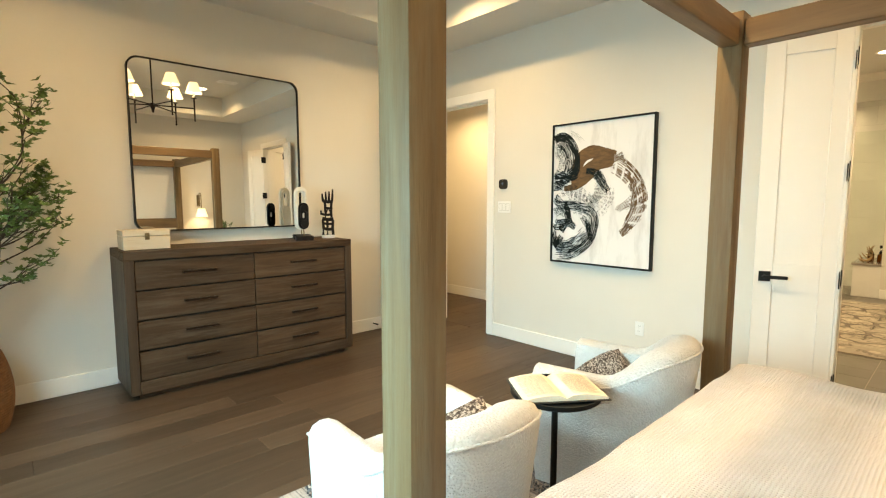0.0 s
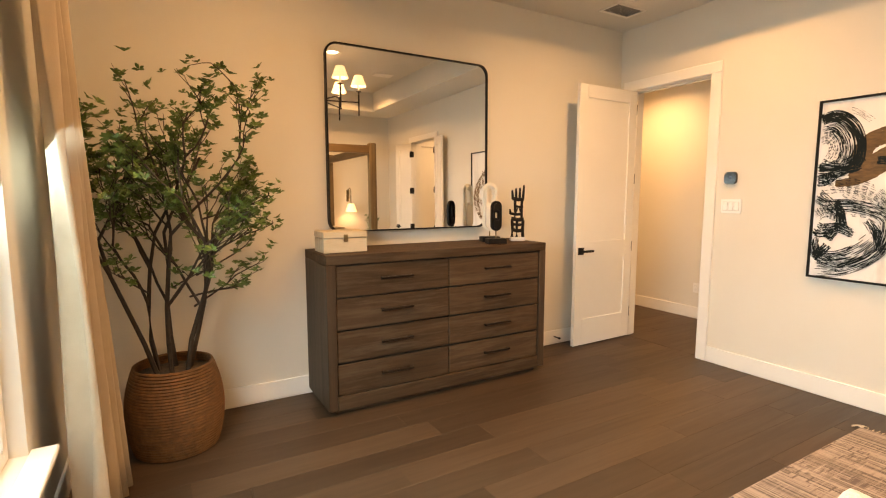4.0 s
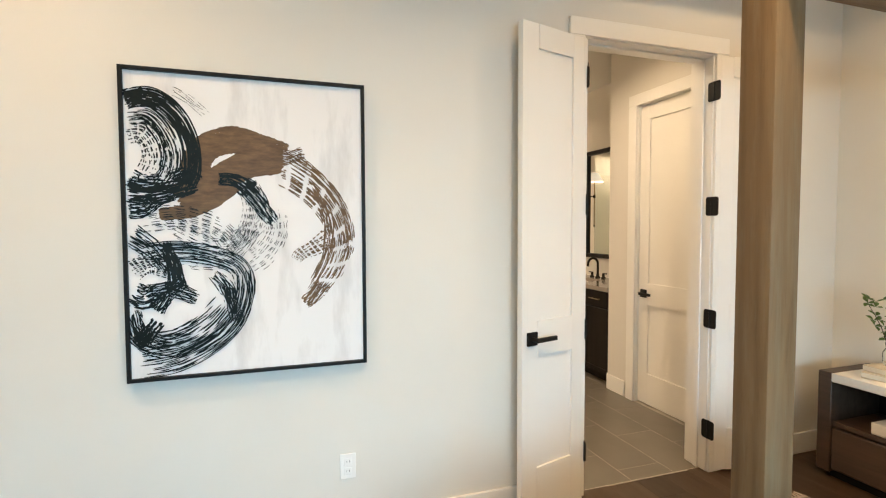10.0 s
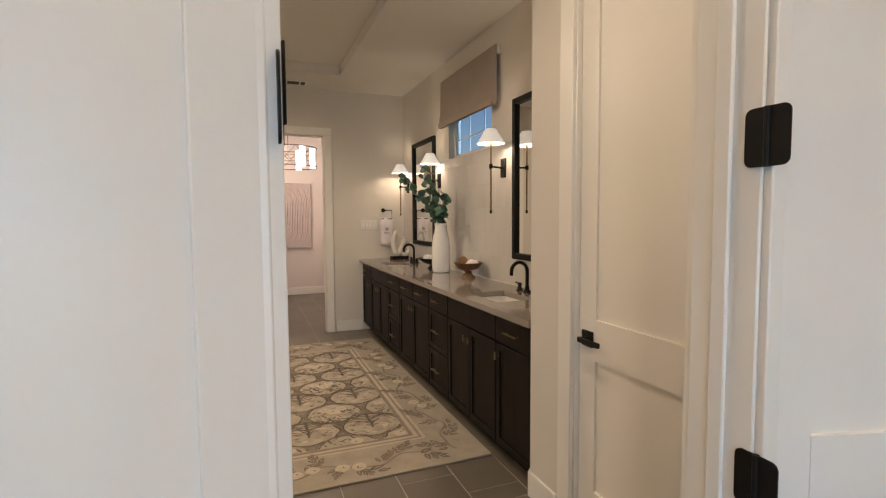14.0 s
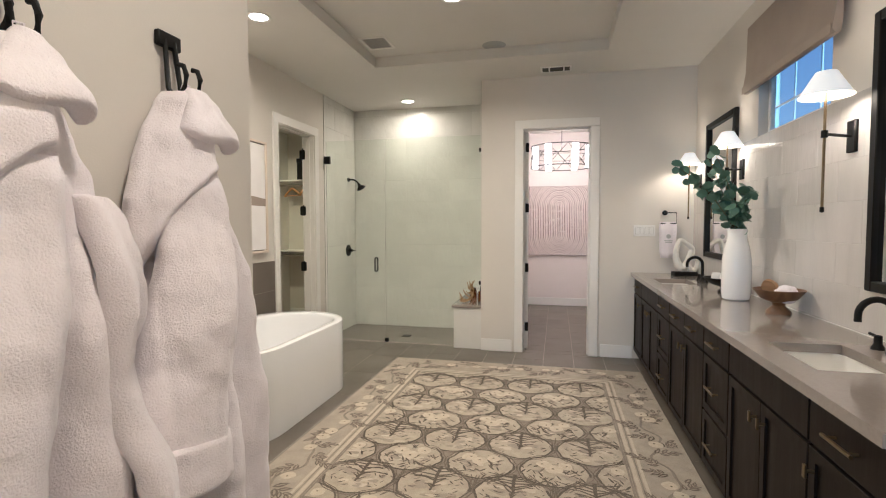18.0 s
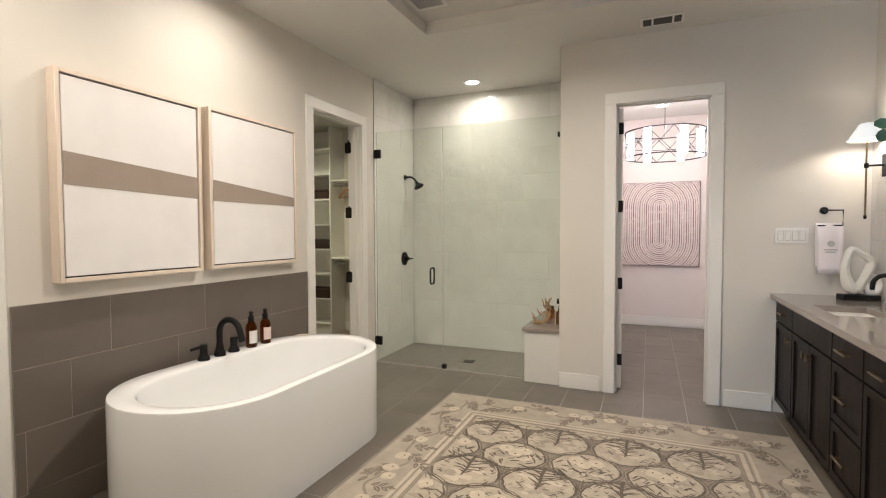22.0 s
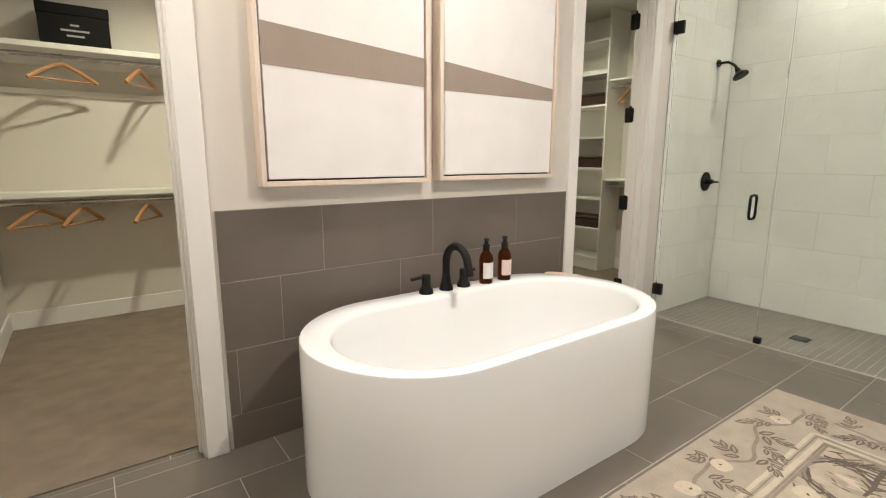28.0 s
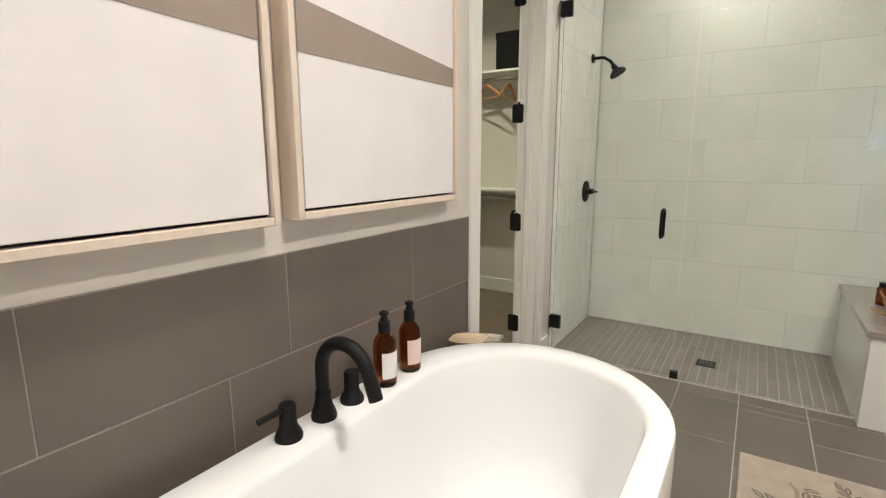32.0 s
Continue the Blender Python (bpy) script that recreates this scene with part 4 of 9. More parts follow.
def waffle():
    m, nt, p = nodes_of("waffle_weave")
    vec = coords(nt, (1, 1, 1))
    sep = nt.nodes.new("ShaderNodeSeparateXYZ")
    nt.links.new(vec, sep.inputs[0])
    outs = []
    for i in range(2):
        mu = nt.nodes.new("ShaderNodeMath")
        mu.operation, mu.inputs[1].default_value = "MULTIPLY", 2 * math.pi / 0.011
        nt.links.new(sep.outputs[i], mu.inputs[0])
        si = nt.nodes.new("ShaderNodeMath")
        si.operation = "SINE"
        nt.links.new(mu.outputs[0], si.inputs[0])
        outs.append(si.outputs[0])
    mx = nt.nodes.new("ShaderNodeMath")
    mx.operation = "MAXIMUM"
    nt.links.new(outs[0], mx.inputs[0])
    nt.links.new(outs[1], mx.inputs[1])
    n = node(nt, "ShaderNodeTexNoise", Scale=5.0, Detail=4.0)
    nt.links.new(vec, n.inputs["Vector"])
    col = mix(nt, (0.64, 0.575, 0.552), (0.70, 0.642, 0.618), ramp(nt, mx.outputs[0], -0.6, 1.0))
    col = mix(nt, col, (0.58, 0.51, 0.445), ramp(nt, n.outputs["Fac"], 0.45, 0.9))
    nt.links.new(col, p.inputs["Base Color"])
    p.inputs["Roughness"].default_value = 0.95
    p.inputs["Sheen Weight"].default_value = 0.2
    b = nt.nodes.new("ShaderNodeBump")
    b.inputs["Strength"].default_value, b.inputs["Distance"].default_value = 0.8, 0.004
    nt.links.new(mx.outputs[0], b.inputs["Height"])
    nt.links.new(b.outputs["Normal"], p.inputs["Normal"])
    return m


WAFFLE = waffle()


def pillow(name, at, size, turn, material, label):
    bm = bmesh.new()
    n = 14
    front, back = [], []
    for sgn, store in ((1, front), (-1, back)):
        for j in range(n + 1):
            row = []
            for i in range(n + 1):
                u, v = 2 * i / n - 1, 2 * j / n - 1
                puff = ((1 - u ** 4) * (1 - v ** 4)) ** 0.55
                pinch = 1 - 0.07 * (u * v) ** 2 + 0.0
                row.append(bm.verts.new((u * size[0] / 2 * (1 - 0.05 * (1 - u * u) * v * v) * pinch, v * size[1] / 2 * (1 - 0.05 * (1 - v * v) * u * u), sgn * size[2] / 2 * puff)))
            store.append(row)
        for a, b in zip(store, store[1:]):
            for i in range(n):
                bm.faces.new((a[i], a[i + 1], b[i + 1], b[i]))
    bmesh.ops.remove_doubles(bm, verts=bm.verts, dist=0.001)
    bmesh.ops.recalc_face_normals(bm, faces=bm.faces)
    ob = solid(name, bm, material, label, "pillow")
    ob.matrix_basis = pose(*at, *turn)
    return ob


def flecked():
    m, nt, p = nodes_of("brown_flecked_weave")
    vec = coords(nt, (0.55, 1.2, 1))
    n = node(nt, "ShaderNodeTexNoise", Scale=115.0, Detail=2.0, Roughness=0.6, Distortion=1.0)
    nt.links.new(vec, n.inputs["Vector"])
    nt.links.new(mix(nt, (0.045, 0.028, 0.02), (0.50, 0.43, 0.37), ramp(nt, n.outputs["Fac"], 0.46, 0.60)), p.inputs["Base Color"])
    p.inputs["Roughness"].default_value = 0.95
    b = nt.nodes.new("ShaderNodeBump")
    b.inputs["Strength"].default_value, b.inputs["Distance"].default_value = 0.7, 0.004
    nt.links.new(n.outputs["Fac"], b.inputs["Height"])
    nt.links.new(b.outputs["Normal"], p.inputs["Normal"])
    return m


FLECK = flecked()


def barrel_chair(at, turn):
    """A swivel tub chair: arms slope up into a rounded back; it faces local +y."""
    c = thing("armchair", at, "cream boucle barrel armchair with sloping arms on the patterned rug", "chair", "pair of armchairs at the bed's foot", turn)
    part("base", lathe(bmesh.new(), [(0.0, 0.0), (0.24, 0.0), (0.25, 0.02), (0.25, 0.05), (0.0, 0.05)], 28), BLACK, c, "dark swivel base")
    n, half, thick = 40, 0.288, 0.085
    spine = []
    for i in range(n + 1):
        f = i / n
        if f < 0.25:
            k = f / 0.25
            spine.append(((-half - 0.012 * (1 - k), 0.31 - 0.31 * k), 0.0))
        elif f > 0.75:
            k = (1 - f) / 0.25
            spine.append(((half + 0.012 * (1 - k), 0.31 - 0.31 * k), 0.0))
        else:
            a = math.pi + math.pi * (f - 0.25) / 0.5
            spine.append(((half * math.cos(a), 0.265 * math.sin(a)), math.sin(math.pi * (f - 0.25) / 0.5)))
    bm = bmesh.new()
    rings = []
    for i, ((x, y), up) in enumerate(spine):
        a, b = spine[max(i - 1, 0)][0], spine[min(i + 1, n)][0]
        d = Vector((b[0] - a[0], b[1] - a[1], 0)).normalized()
        out = Vector((d.y, -d.x, 0))
        lift = ease(up)
        h = 0.628 + 0.145 * lift
        lean = 0.045 * lift
        th = thick + 0.03 * lift
        o = Vector((x, y, 0))
        prof = [(0.0 - 0.03, 0.05), (0.012, 0.25), (0.026 + lean, h - 0.07), (0.024 + lean, h - 0.035), (0.010 + lean, h - 0.012), (-0.018 + lean, h), (-th * 0.6 + lean, h - 0.002), (-th + lean, h - 0.02), (-th - 0.014 + lean * 0.7, h - 0.06), (-th - 0.02, 0.40), (-th - 0.02, 0.10)]
        rings.append([bm.verts.new(o + out * q + Vector((0, 0, z))) for q, z in prof])
    for a, b in zip(rings, rings[1:]):
        for j in range(len(a) - 1):
            bm.faces.new((a[j], a[j + 1], b[j + 1], b[j]))
        bm.faces.new((a[-1], a[0], b[0], b[-1]))
    bm.faces.new(rings[0])
    bm.faces.new(list(reversed(rings[-1])))
    bmesh.ops.recalc_face_normals(bm, faces=bm.faces)
    ob = part("shell", bm, BOUCLE, c, "rounded cream boucle back and arms")
    seam = bmesh.new()
    pts = []
    for i, ((x, y), up) in enumerate(spine):
        a, b = spine[max(i - 1, 0)][0], spine[min(i + 1, n)][0]
        d = Vector((b[0] - a[0], b[1] - a[1], 0)).normalized()
        lift = ease(up)
        pts.append(Vector((x, y, 0)) + Vector((d.y, -d.x, 0)) * (0.028 + 0.045 * lift) + Vector((0, 0, 0.628 + 0.145 * lift - 0.035)))
    part("piping", tube(seam, pts, 0.005, 6), BOUCLE, c)
    sb = bmesh.new()
    outline = [(0.215 * math.copysign(abs(math.cos(a)) ** 0.6, math.cos(a)), 0.105 + 0.325 * math.copysign(abs(math.sin(a)) ** 0.75, math.sin(a))) for a in [2 * math.pi * i / 40 for i in range(40)]]
    rings = [[sb.verts.new((x * k, 0.105 + (y - 0.105) * k, z)) for x, y in outline] for k, z in ((0.80, 0.268), (0.93, 0.272), (0.985, 0.29), (1.0, 0.325), (1.0, 0.385), (0.985, 0.42), (0.95, 0.444), (0.88, 0.458), (0.70, 0.466), (0.40, 0.469))]
    for p, q in zip(rings, rings[1:]):
        for i in range(40):
            sb.faces.new((p[i], p[(i + 1) % 40], q[(i + 1) % 40], q[i]))
    sb.faces.new(rings[-1])
    sb.faces.new(list(reversed(rings[0])))
    bmesh.ops.recalc_face_normals(sb, faces=sb.faces)
    part("seat_cushion", sb, BOUCLE, c)
    fb = bmesh.new()
    prism(fb, [(x * 0.99, y * 0.93 - 0.01) for x, y in outline], 0.05, 0.268)
    part("seat_base", fb, BOUCLE, c)
    return c


def side_table():
    t = thing("side_table", (1.572, 1.182, 0.0), "small round black metal side table between the chairs", "table")
    part("tabletop", lathe(bmesh.new(), [(0.0, 0.63), (0.175, 0.63), (0.18, 0.635), (0.18, 0.65), (0.173, 0.65), (0.172, 0.642), (0.0, 0.642)], 40), BLACK, t)
    part("stem", rod(bmesh.new(), (0, 0, 0.01), (0, 0, 0.63), 0.013, seg=14), BLACK, t)
    part("foot", lathe(bmesh.new(), [(0.0, 0.0), (0.145, 0.0), (0.145, 0.008), (0.03, 0.014), (0.0, 0.014)], 36), BLACK, t)
    k = thing("open_book", (1.568, 1.175, 0.6505), "open book with cream pages lying on the side table", "book", turn=-36)
    k.scale = (0.89, 0.95, 1.0)
    paper = surface("cream_paper", (0.80, 0.70, 0.54), (0.76, 0.66, 0.50), 10, 0.8)
    edge = surface("page_edges", (0.70, 0.62, 0.50), (0.55, 0.49, 0.40), 10, 0.85, bump=0.6, bscale=200, stretch=(0.1, 0.1, 12))
    part("cover", slab(-0.195, 0.195, -0.135, 0.135, 0, 0.004, bevel=0.001), surface("dark_cloth_cover", (0.03, 0.025, 0.022), None, 20, 0.8), k)
    text = surface("grey_print", (0.42, 0.36, 0.29), None, 30, 0.8)
    for s in (-1, 1):
        bm = bmesh.new()
        prof = [(0.0, 0.012), (0.03, 0.026), (0.08, 0.028), (0.14, 0.021), (0.185, 0.012)]
        lo = [[bm.verts.new((s * x, y, 0.0045)) for x, z in prof] for y in (-0.126, 0.126)]
        hi = [[bm.verts.new((s * x, y, z)) for x, z in prof] for y in (-0.126, 0.126)]
        for i in range(4):
            bm.faces.new((hi[0][i], hi[0][i + 1], hi[1][i + 1], hi[1][i]))
            bm.faces.new((lo[0][i], lo[0][i + 1], hi[0][i + 1], hi[0][i]))
            bm.faces.new((lo[1][i], lo[1][i + 1], hi[1][i + 1], hi[1][i]))
        bm.faces.new((lo[0][4], lo[1][4], hi[1][4], hi[0][4]))
        bmesh.ops.recalc_face_normals(bm, faces=bm.faces)
        part("page_block", bm, paper, k)
        tb = bmesh.new()
        for r in range(20):
            y = 0.104 - r * 0.0107
            w = 0.14 if r % 6 != 5 else 0.08
            vs = []
            for x, z in ((0.035, 0.0268), (0.08, 0.0284), (0.14, 0.0214), (0.025 + w, 0.0214 - 0.0004 if w < 0.1 else 0.0182)):
                vs.append((s * x, z))
            if w < 0.1:
                vs = vs[:3]
            a = [tb.verts.new((x, y, z + 0.0006)) for x, z in vs]
            b = [tb.verts.new((x, y - 0.004, z + 0.0006)) for x, z in vs]
            for i in range(len(vs) - 1):
                tb.faces.new((a[i], a[i + 1], b[i + 1], b[i]))
        tagged(part("print", tb, text, k), kind="stuff")


def outlet(at, axis, way, label, w=0.072, h=0.115, kind="outlet", gangs=1):
    o = thing("wall_" + kind, at, label, kind)
    def put(n, a0, a1, d0, d1, z0, z1, mat, lab=""):
        d0, d1 = sorted((d0 * way, d1 * way))
        args = (d0, d1, a0, a1) if axis == "x" else (a0, a1, d0, d1)
        part(n, slab(*args, z0, z1, bevel=0.0015), mat, o, lab)
    put("plate", -w / 2, w / 2, 0.0004, 0.007, -h / 2, h / 2, PORCELAIN)
    if kind == "outlet":
        for z in (-0.022, 0.022):
            put("socket", -0.017, 0.017, 0.007, 0.0095, z - 0.017, z + 0.017, PORCELAIN)
            for y in (-0.006, 0.006):
                put("slot", y - 0.001, y + 0.001, 0.0095, 0.0098, z - 0.003, z + 0.006, BLACK)
    else:
        for g in range(gangs):
            c = (g - (gangs - 1) / 2) * 0.046
            # grey sheet behind the rocker paints its shadow line
            put("rocker_gap", c - 0.0195, c + 0.0195, 0.0066, 0.0074, -0.0365, 0.0365, GAP_SHADE, "grey strip painted as the rocker's shadow gap")
            put("rocker", c - 0.017, c + 0.017, 0.007, 0.0105, -0.034, 0.034, PORCELAIN)


def bedroom_small():
    t = thing("thermostat", (3.7795, 3.337, 1.579), "black rounded-square wall thermostat beside the door", "thermostat")
    pts = [(a - 0.05, b - 0.05) for a, b in rounded_rect(0.10, 0.10, 0.03)]
    bm = bmesh.new()
    lo = [bm.verts.new((0, x, z)) for x, z in pts]
    hi = [bm.verts.new((-0.022, x * 0.96, z * 0.96)) for x, z in pts]
    n = len(pts)
    for i in range(n):
        bm.faces.new((lo[i], lo[(i + 1) % n], hi[(i + 1) % n], hi[i]))
    bm.faces.new(hi)
    bmesh.ops.recalc_face_normals(bm, faces=bm.faces)
    part("body", bm, surface("glossy_black", (0.008, 0.008, 0.009), None, 5, 0.12), t)
    part("screen_dot", rod(bmesh.new(), (-0.0225, 0, 0.004), (-0.0232, 0, 0.004), 0.012, seg=20), glowing("dim_screen", (0.2, 0.35, 0.6), 0.15, (0.02, 0.03, 0.05)), t)
    outlet((3.78, 3.325, 1.349), "x", -1, "white three-gang light switch plate", 0.165, 0.115, "switch", 3)
    outlet((3.78, 1.876, 0.371), "x", -1, "white wall outlet above the baseboard")
    outlet((5.10, 4.42, 0.36), "x", -1, "white wall outlet in the hall")
    k = thing("smoke_detector", (4.96, 4.62, 2.80), "round white smoke detector on the hall ceiling", "smoke detector")
    part("base", lathe(bmesh.new(), [(0.0, -0.012), (0.068, -0.012), (0.07, 0.0), (0.0, 0.0)], 28), PORCELAIN, k)
    part("cover", lathe(bmesh.new(), [(0.0, -0.045), (0.045, -0.044), (0.060, -0.030), (0.062, -0.013), (0.0, -0.013)], 28), PORCELAIN, k)
    for x, y, z, w in ((3.30, 4.10, ROOM, 0.36),):
        vent("ceiling_vent", x, y, z, w, 0.22)
    vent("ceiling_vent", 2.90, 0.52, ROOM + 0.34, 0.30, 0.18)
    s = thing("ceiling_speaker", (2.87, 1.27, ROOM + 0.34), "round flush ceiling speaker", "speaker")
    part("grille", lathe(bmesh.new(), [(0.0, -0.004), (0.10, -0.004), (0.112, 0.0), (0.0, 0.0)], 32), CEILING_PAINT, s)
    d = thing("door_stop", (2.96, 4.484, 0.075), "small black spring door stop on the baseboard", "door stop")
    part("post", rod(bmesh.new(), (0, 0, 0), (0, -0.07, 0), 0.006), BLACK, d)
    part("tip", rod(bmesh.new(), (0, -0.065, 0), (0, -0.08, 0), 0.010), BLACK, d)
    d = thing("door_stop", (3.764, 1.10, 0.075), "small black door stop on the baseboard", "door stop")
    part("post", rod(bmesh.new(), (0, 0, 0), (-0.06, 0, 0), 0.006), BLACK, d)
    part("tip", rod(bmesh.new(), (-0.055, 0, 0), (-0.07, 0, 0), 0.010), BLACK, d)


def vent(name, x, y, z, w, d, label="white slatted ceiling air vent", deep=0.30):
    v = thing(name, (x, y, z), label, "vent")
    for a in ((-w / 2, w / 2, -d / 2, -d / 2 + 0.025), (-w / 2, w / 2, d / 2 - 0.025, d / 2), (-w / 2, -w / 2 + 0.025, -d / 2 + 0.025, d / 2 - 0.025), (w / 2 - 0.025, w / 2, -d / 2 + 0.025, d / 2 - 0.025)):
        part("frame", slab(*a, -0.008, -0.0005, bevel=0.002), TRIM, v)
    # grey sheet above the slats carries the shade inside the vent
    part("backing", slab(-w / 2 + 0.02, w / 2 - 0.02, -d / 2 + 0.02, d / 2 - 0.02, -0.0015, -0.0008), surface("vent_shade", (deep, deep, deep * 0.97), None, 5, 0.8), v)
    n = int((d - 0.05) / 0.016)
    for i in range(n):
        yy = -d / 2 + 0.03 + i * 0.016
        bm = bmesh.new()
        bm.faces.new([bm.verts.new(p) for p in ((-w / 2 + 0.022, yy, -0.007), (w / 2 - 0.022, yy, -0.007), (w / 2 - 0.022, yy + 0.009, -0.002), (-w / 2 + 0.022, yy + 0.009, -0.002))])
        part("slat", bm, TRIM, v)
    return v


def chandelier():
    c = thing("chandelier", (1.57, 1.60, ROOM + 0.34), "dark bronze six-arm chandelier with small white lit shades", "chandelier")
    part("canopy", lathe(bmesh.new(), [(0.0, -0.03), (0.05, -0.03), (0.065, 0.0), (0.0, 0.0)], 20), BRONZE, c)
    part("stem", rod(bmesh.new(), (0, 0, -0.03), (0, 0, -0.70), 0.009), BRONZE, c)
    part("hub", lathe(bmesh.new(), [(0.0, -0.80), (0.012, -0.79), (0.02, -0.75), (0.03, -0.72), (0.03, -0.68), (0.0, -0.67)], 16), BRONZE, c)
    for i in range(6):
        a = 2 * math.pi * i / 6 + 0.3
        u = Vector((math.cos(a), math.sin(a), 0))
        o = u * 0.48
        bm = bmesh.new()
        tube(bm, [u * 0.02 + Vector((0, 0, -0.70)), o + Vector((0, 0, -0.71))], 0.008, 8)
        tube(bm, [o + Vector((0, 0, -0.86)), o + Vector((0, 0, -0.58))], 0.009, 8, 0.011)
        lathe(bm, [(0.0, -0.885), (0.015, -0.87), (0.0, -0.852)], 10, tuple(o))
        lathe(bm, [(0.0, -0.585), (0.038, -0.578), (0.032, -0.57), (0.0, -0.57)], 14, tuple(o))
        arm = part("arm", bm, BRONZE, c)
        part("candle", rod(bmesh.new(), o + Vector((0, 0, -0.57)), o + Vector((0, 0, -0.48)), 0.013, seg=10), PORCELAIN, arm)
        part("shade", cone_shade(bmesh.new(), 0.10, -0.51, 0.052, -0.375, tuple(o), 20), SHADE_GLOW, arm, "white fabric shade, lit")
        lamp("chandelier_lamp", "POINT", pose(1.57 + o.x, 1.60 + o.y, ROOM + 0.34 - 0.45), 1.4, WARM, 0.02)


dresser()
wall_mirror()
wooden_box()
sculptures()
potted_tree()
curtain()
for i, (a, b) in enumerate(WINDOWS):
    window("window_%d" % (i + 1), a, b, 0.49, 2.35)
canopy_bed()
barrel_chair((2.128, 1.185, 0.012), 10)
barrel_chair((1.0, 1.26, 0.012), -4.8)
pillow("throw_pillow", (2.144, 1.272, 0.492), (0.42, 0.28, 0.12), (143.6, -18.1, 46.6), FLECK, "small brown flecked woven cushion in the armchair")
pillow("throw_pillow", (1.03, 1.21, 0.555), (0.40, 0.28, 0.12), (74, -6, -2), FLECK, "small brown flecked woven cushion in the armchair")
side_table()
bedroom_small()
chandelier()


# ---- bathroom things ----
def oblong(w, d, n=24):
    """Plan outline with straight long sides and round ends."""
    r = d / 2
    k = w / 2 - r
    return [(k + r * math.cos(a), r * math.sin(a)) for a in [-math.pi / 2 + math.pi * i / n for i in range(n + 1)]] + \
           [(-k + r * math.cos(a), r * math.sin(a)) for a in [math.pi / 2 + math.pi * i / n for i in range(n + 1)]]


def bathtub():
    t = thing("bathtub", (7.268, 2.378, 0.0), "freestanding oval white acrylic bathtub against the tiled wall", "bathtub")
    L, W, H = 1.755, 0.925, 0.59
    bm = bmesh.new()
    prof = [(0, 0, 0.0), (0, 0, 0.02), (0, 0, 0.30), (0, 0, H - 0.012), (-0.006, -0.006, H - 0.003), (-0.016, -0.016, H), (-0.185, -0.19, H), (-0.205, -0.21, H - 0.006), (-0.22, -0.222, H - 0.02),
            (-0.245, -0.236, 0.48), (-0.28, -0.255, 0.38), (-0.32, -0.28, 0.29), (-0.37, -0.31, 0.225), (-0.44, -0.35, 0.18), (-0.54, -0.41, 0.156), (-0.72, -0.52, 0.145), (-1.1, -0.70, 0.14)]
    rings = []
    for dw, dd, z in prof:
        inner = dw < -0.1
        rings.append([bm.verts.new((x, y - (0.032 if inner else 0), z)) for x, y in oblong(L + dw, W + dd)])
    for a, b in zip(rings, rings[1:]):
        n = len(a)
        for i in range(n):
            bm.faces.new((a[i], a[(i + 1) % n], b[(i + 1) % n], b[i]))
    bm.faces.new(rings[-1])
    bmesh.ops.recalc_face_normals(bm, faces=bm.faces)
    part("shell", bm, ACRYLIC, t)
    part("drain", lathe(bmesh.new(), [(0.0, 0.14), (0.032, 0.141), (0.034, 0.144), (0.0, 0.147)], 20, (-0.1, -0.02, 0)), BLACK, t, "black drain cover")
    f = thing("tub_faucet", (7.290, 2.778, H), "matt black gooseneck tub faucet with two lever handles", "faucet")
    body = bmesh.new()
    lathe(body, [(0.0, 0.0), (0.036, 0.0), (0.037, 0.008), (0.033, 0.022), (0.026, 0.042), (0.0225, 0.062), (0.0225, 0.078), (0.0, 0.079)], 24)
    tube(body, [(0, 0, 0.07), (0, 0, 0.15)] + arc((0, -0.088, 0.15), 0.088, 0, 2.75, 14, (0, 1, 0)) + [(0, -0.186, 0.135), (0, -0.196, 0.105)], 0.0195, 14)
    part("spout", body, BLACK, f)
    for x in (-0.125, 0.115):
        h = bmesh.new()
        lathe(h, [(0.0, 0.0), (0.036, 0.0), (0.037, 0.008), (0.033, 0.02), (0.024, 0.036), (0.0225, 0.05), (0.0225, 0.092), (0.020, 0.096), (0.0, 0.097)], 20, (x, 0, 0))
        s = -1 if x < 0 else 1
        tube(h, [(x, 0, 0.084), (x + s * 0.04, 0.006, 0.083), (x + s * 0.082, 0.012, 0.078)], 0.0088, 8)
        part("lever", h, BLACK, f)
    for i, x in enumerate((7.55, 7.685)):
        soap_bottle((x, 2.765, H), 0.235, i)
    st = thing("bath_stool", (8.20, 2.785, 0.0), "small round wooden stool in the corner behind the tub", "stool")
    teak = wood("stool_wood", (0.30, 0.19, 0.10), (0.21, 0.125, 0.06), "x", 0.5)
    part("seat", lathe(bmesh.new(), [(0.0, 0.48), (0.098, 0.48), (0.105, 0.487), (0.105, 0.503), (0.098, 0.51), (0.0, 0.51)], 28), teak, st)
    for k in range(3):
        q = 2 * math.pi * k / 3 + 0.5
        part("leg", rod(bmesh.new(), (0.088 * math.cos(q), 0.088 * math.sin(q), 0.0), (0.06 * math.cos(q), 0.06 * math.sin(q), 0.48), 0.012, seg=10), teak, st)
    br = thing("bath_brush", (8.20, 2.785, 0.511), "oval pale wooden bath brush with cream bristles on the stool", "brush", turn=-57)
    part("back", lathe(bmesh.new(), [(0.0, 0.0), (0.036, 0.003), (0.046, 0.016), (0.036, 0.036), (0.0, 0.044)], 24, (-0.03, 0, 0), (2.0, 1.0)), wood("pale_brush_wood", (0.62, 0.50, 0.34), (0.54, 0.42, 0.27), "x", 0.5), br)
    bl = bmesh.new()
    rb = random.Random(4)
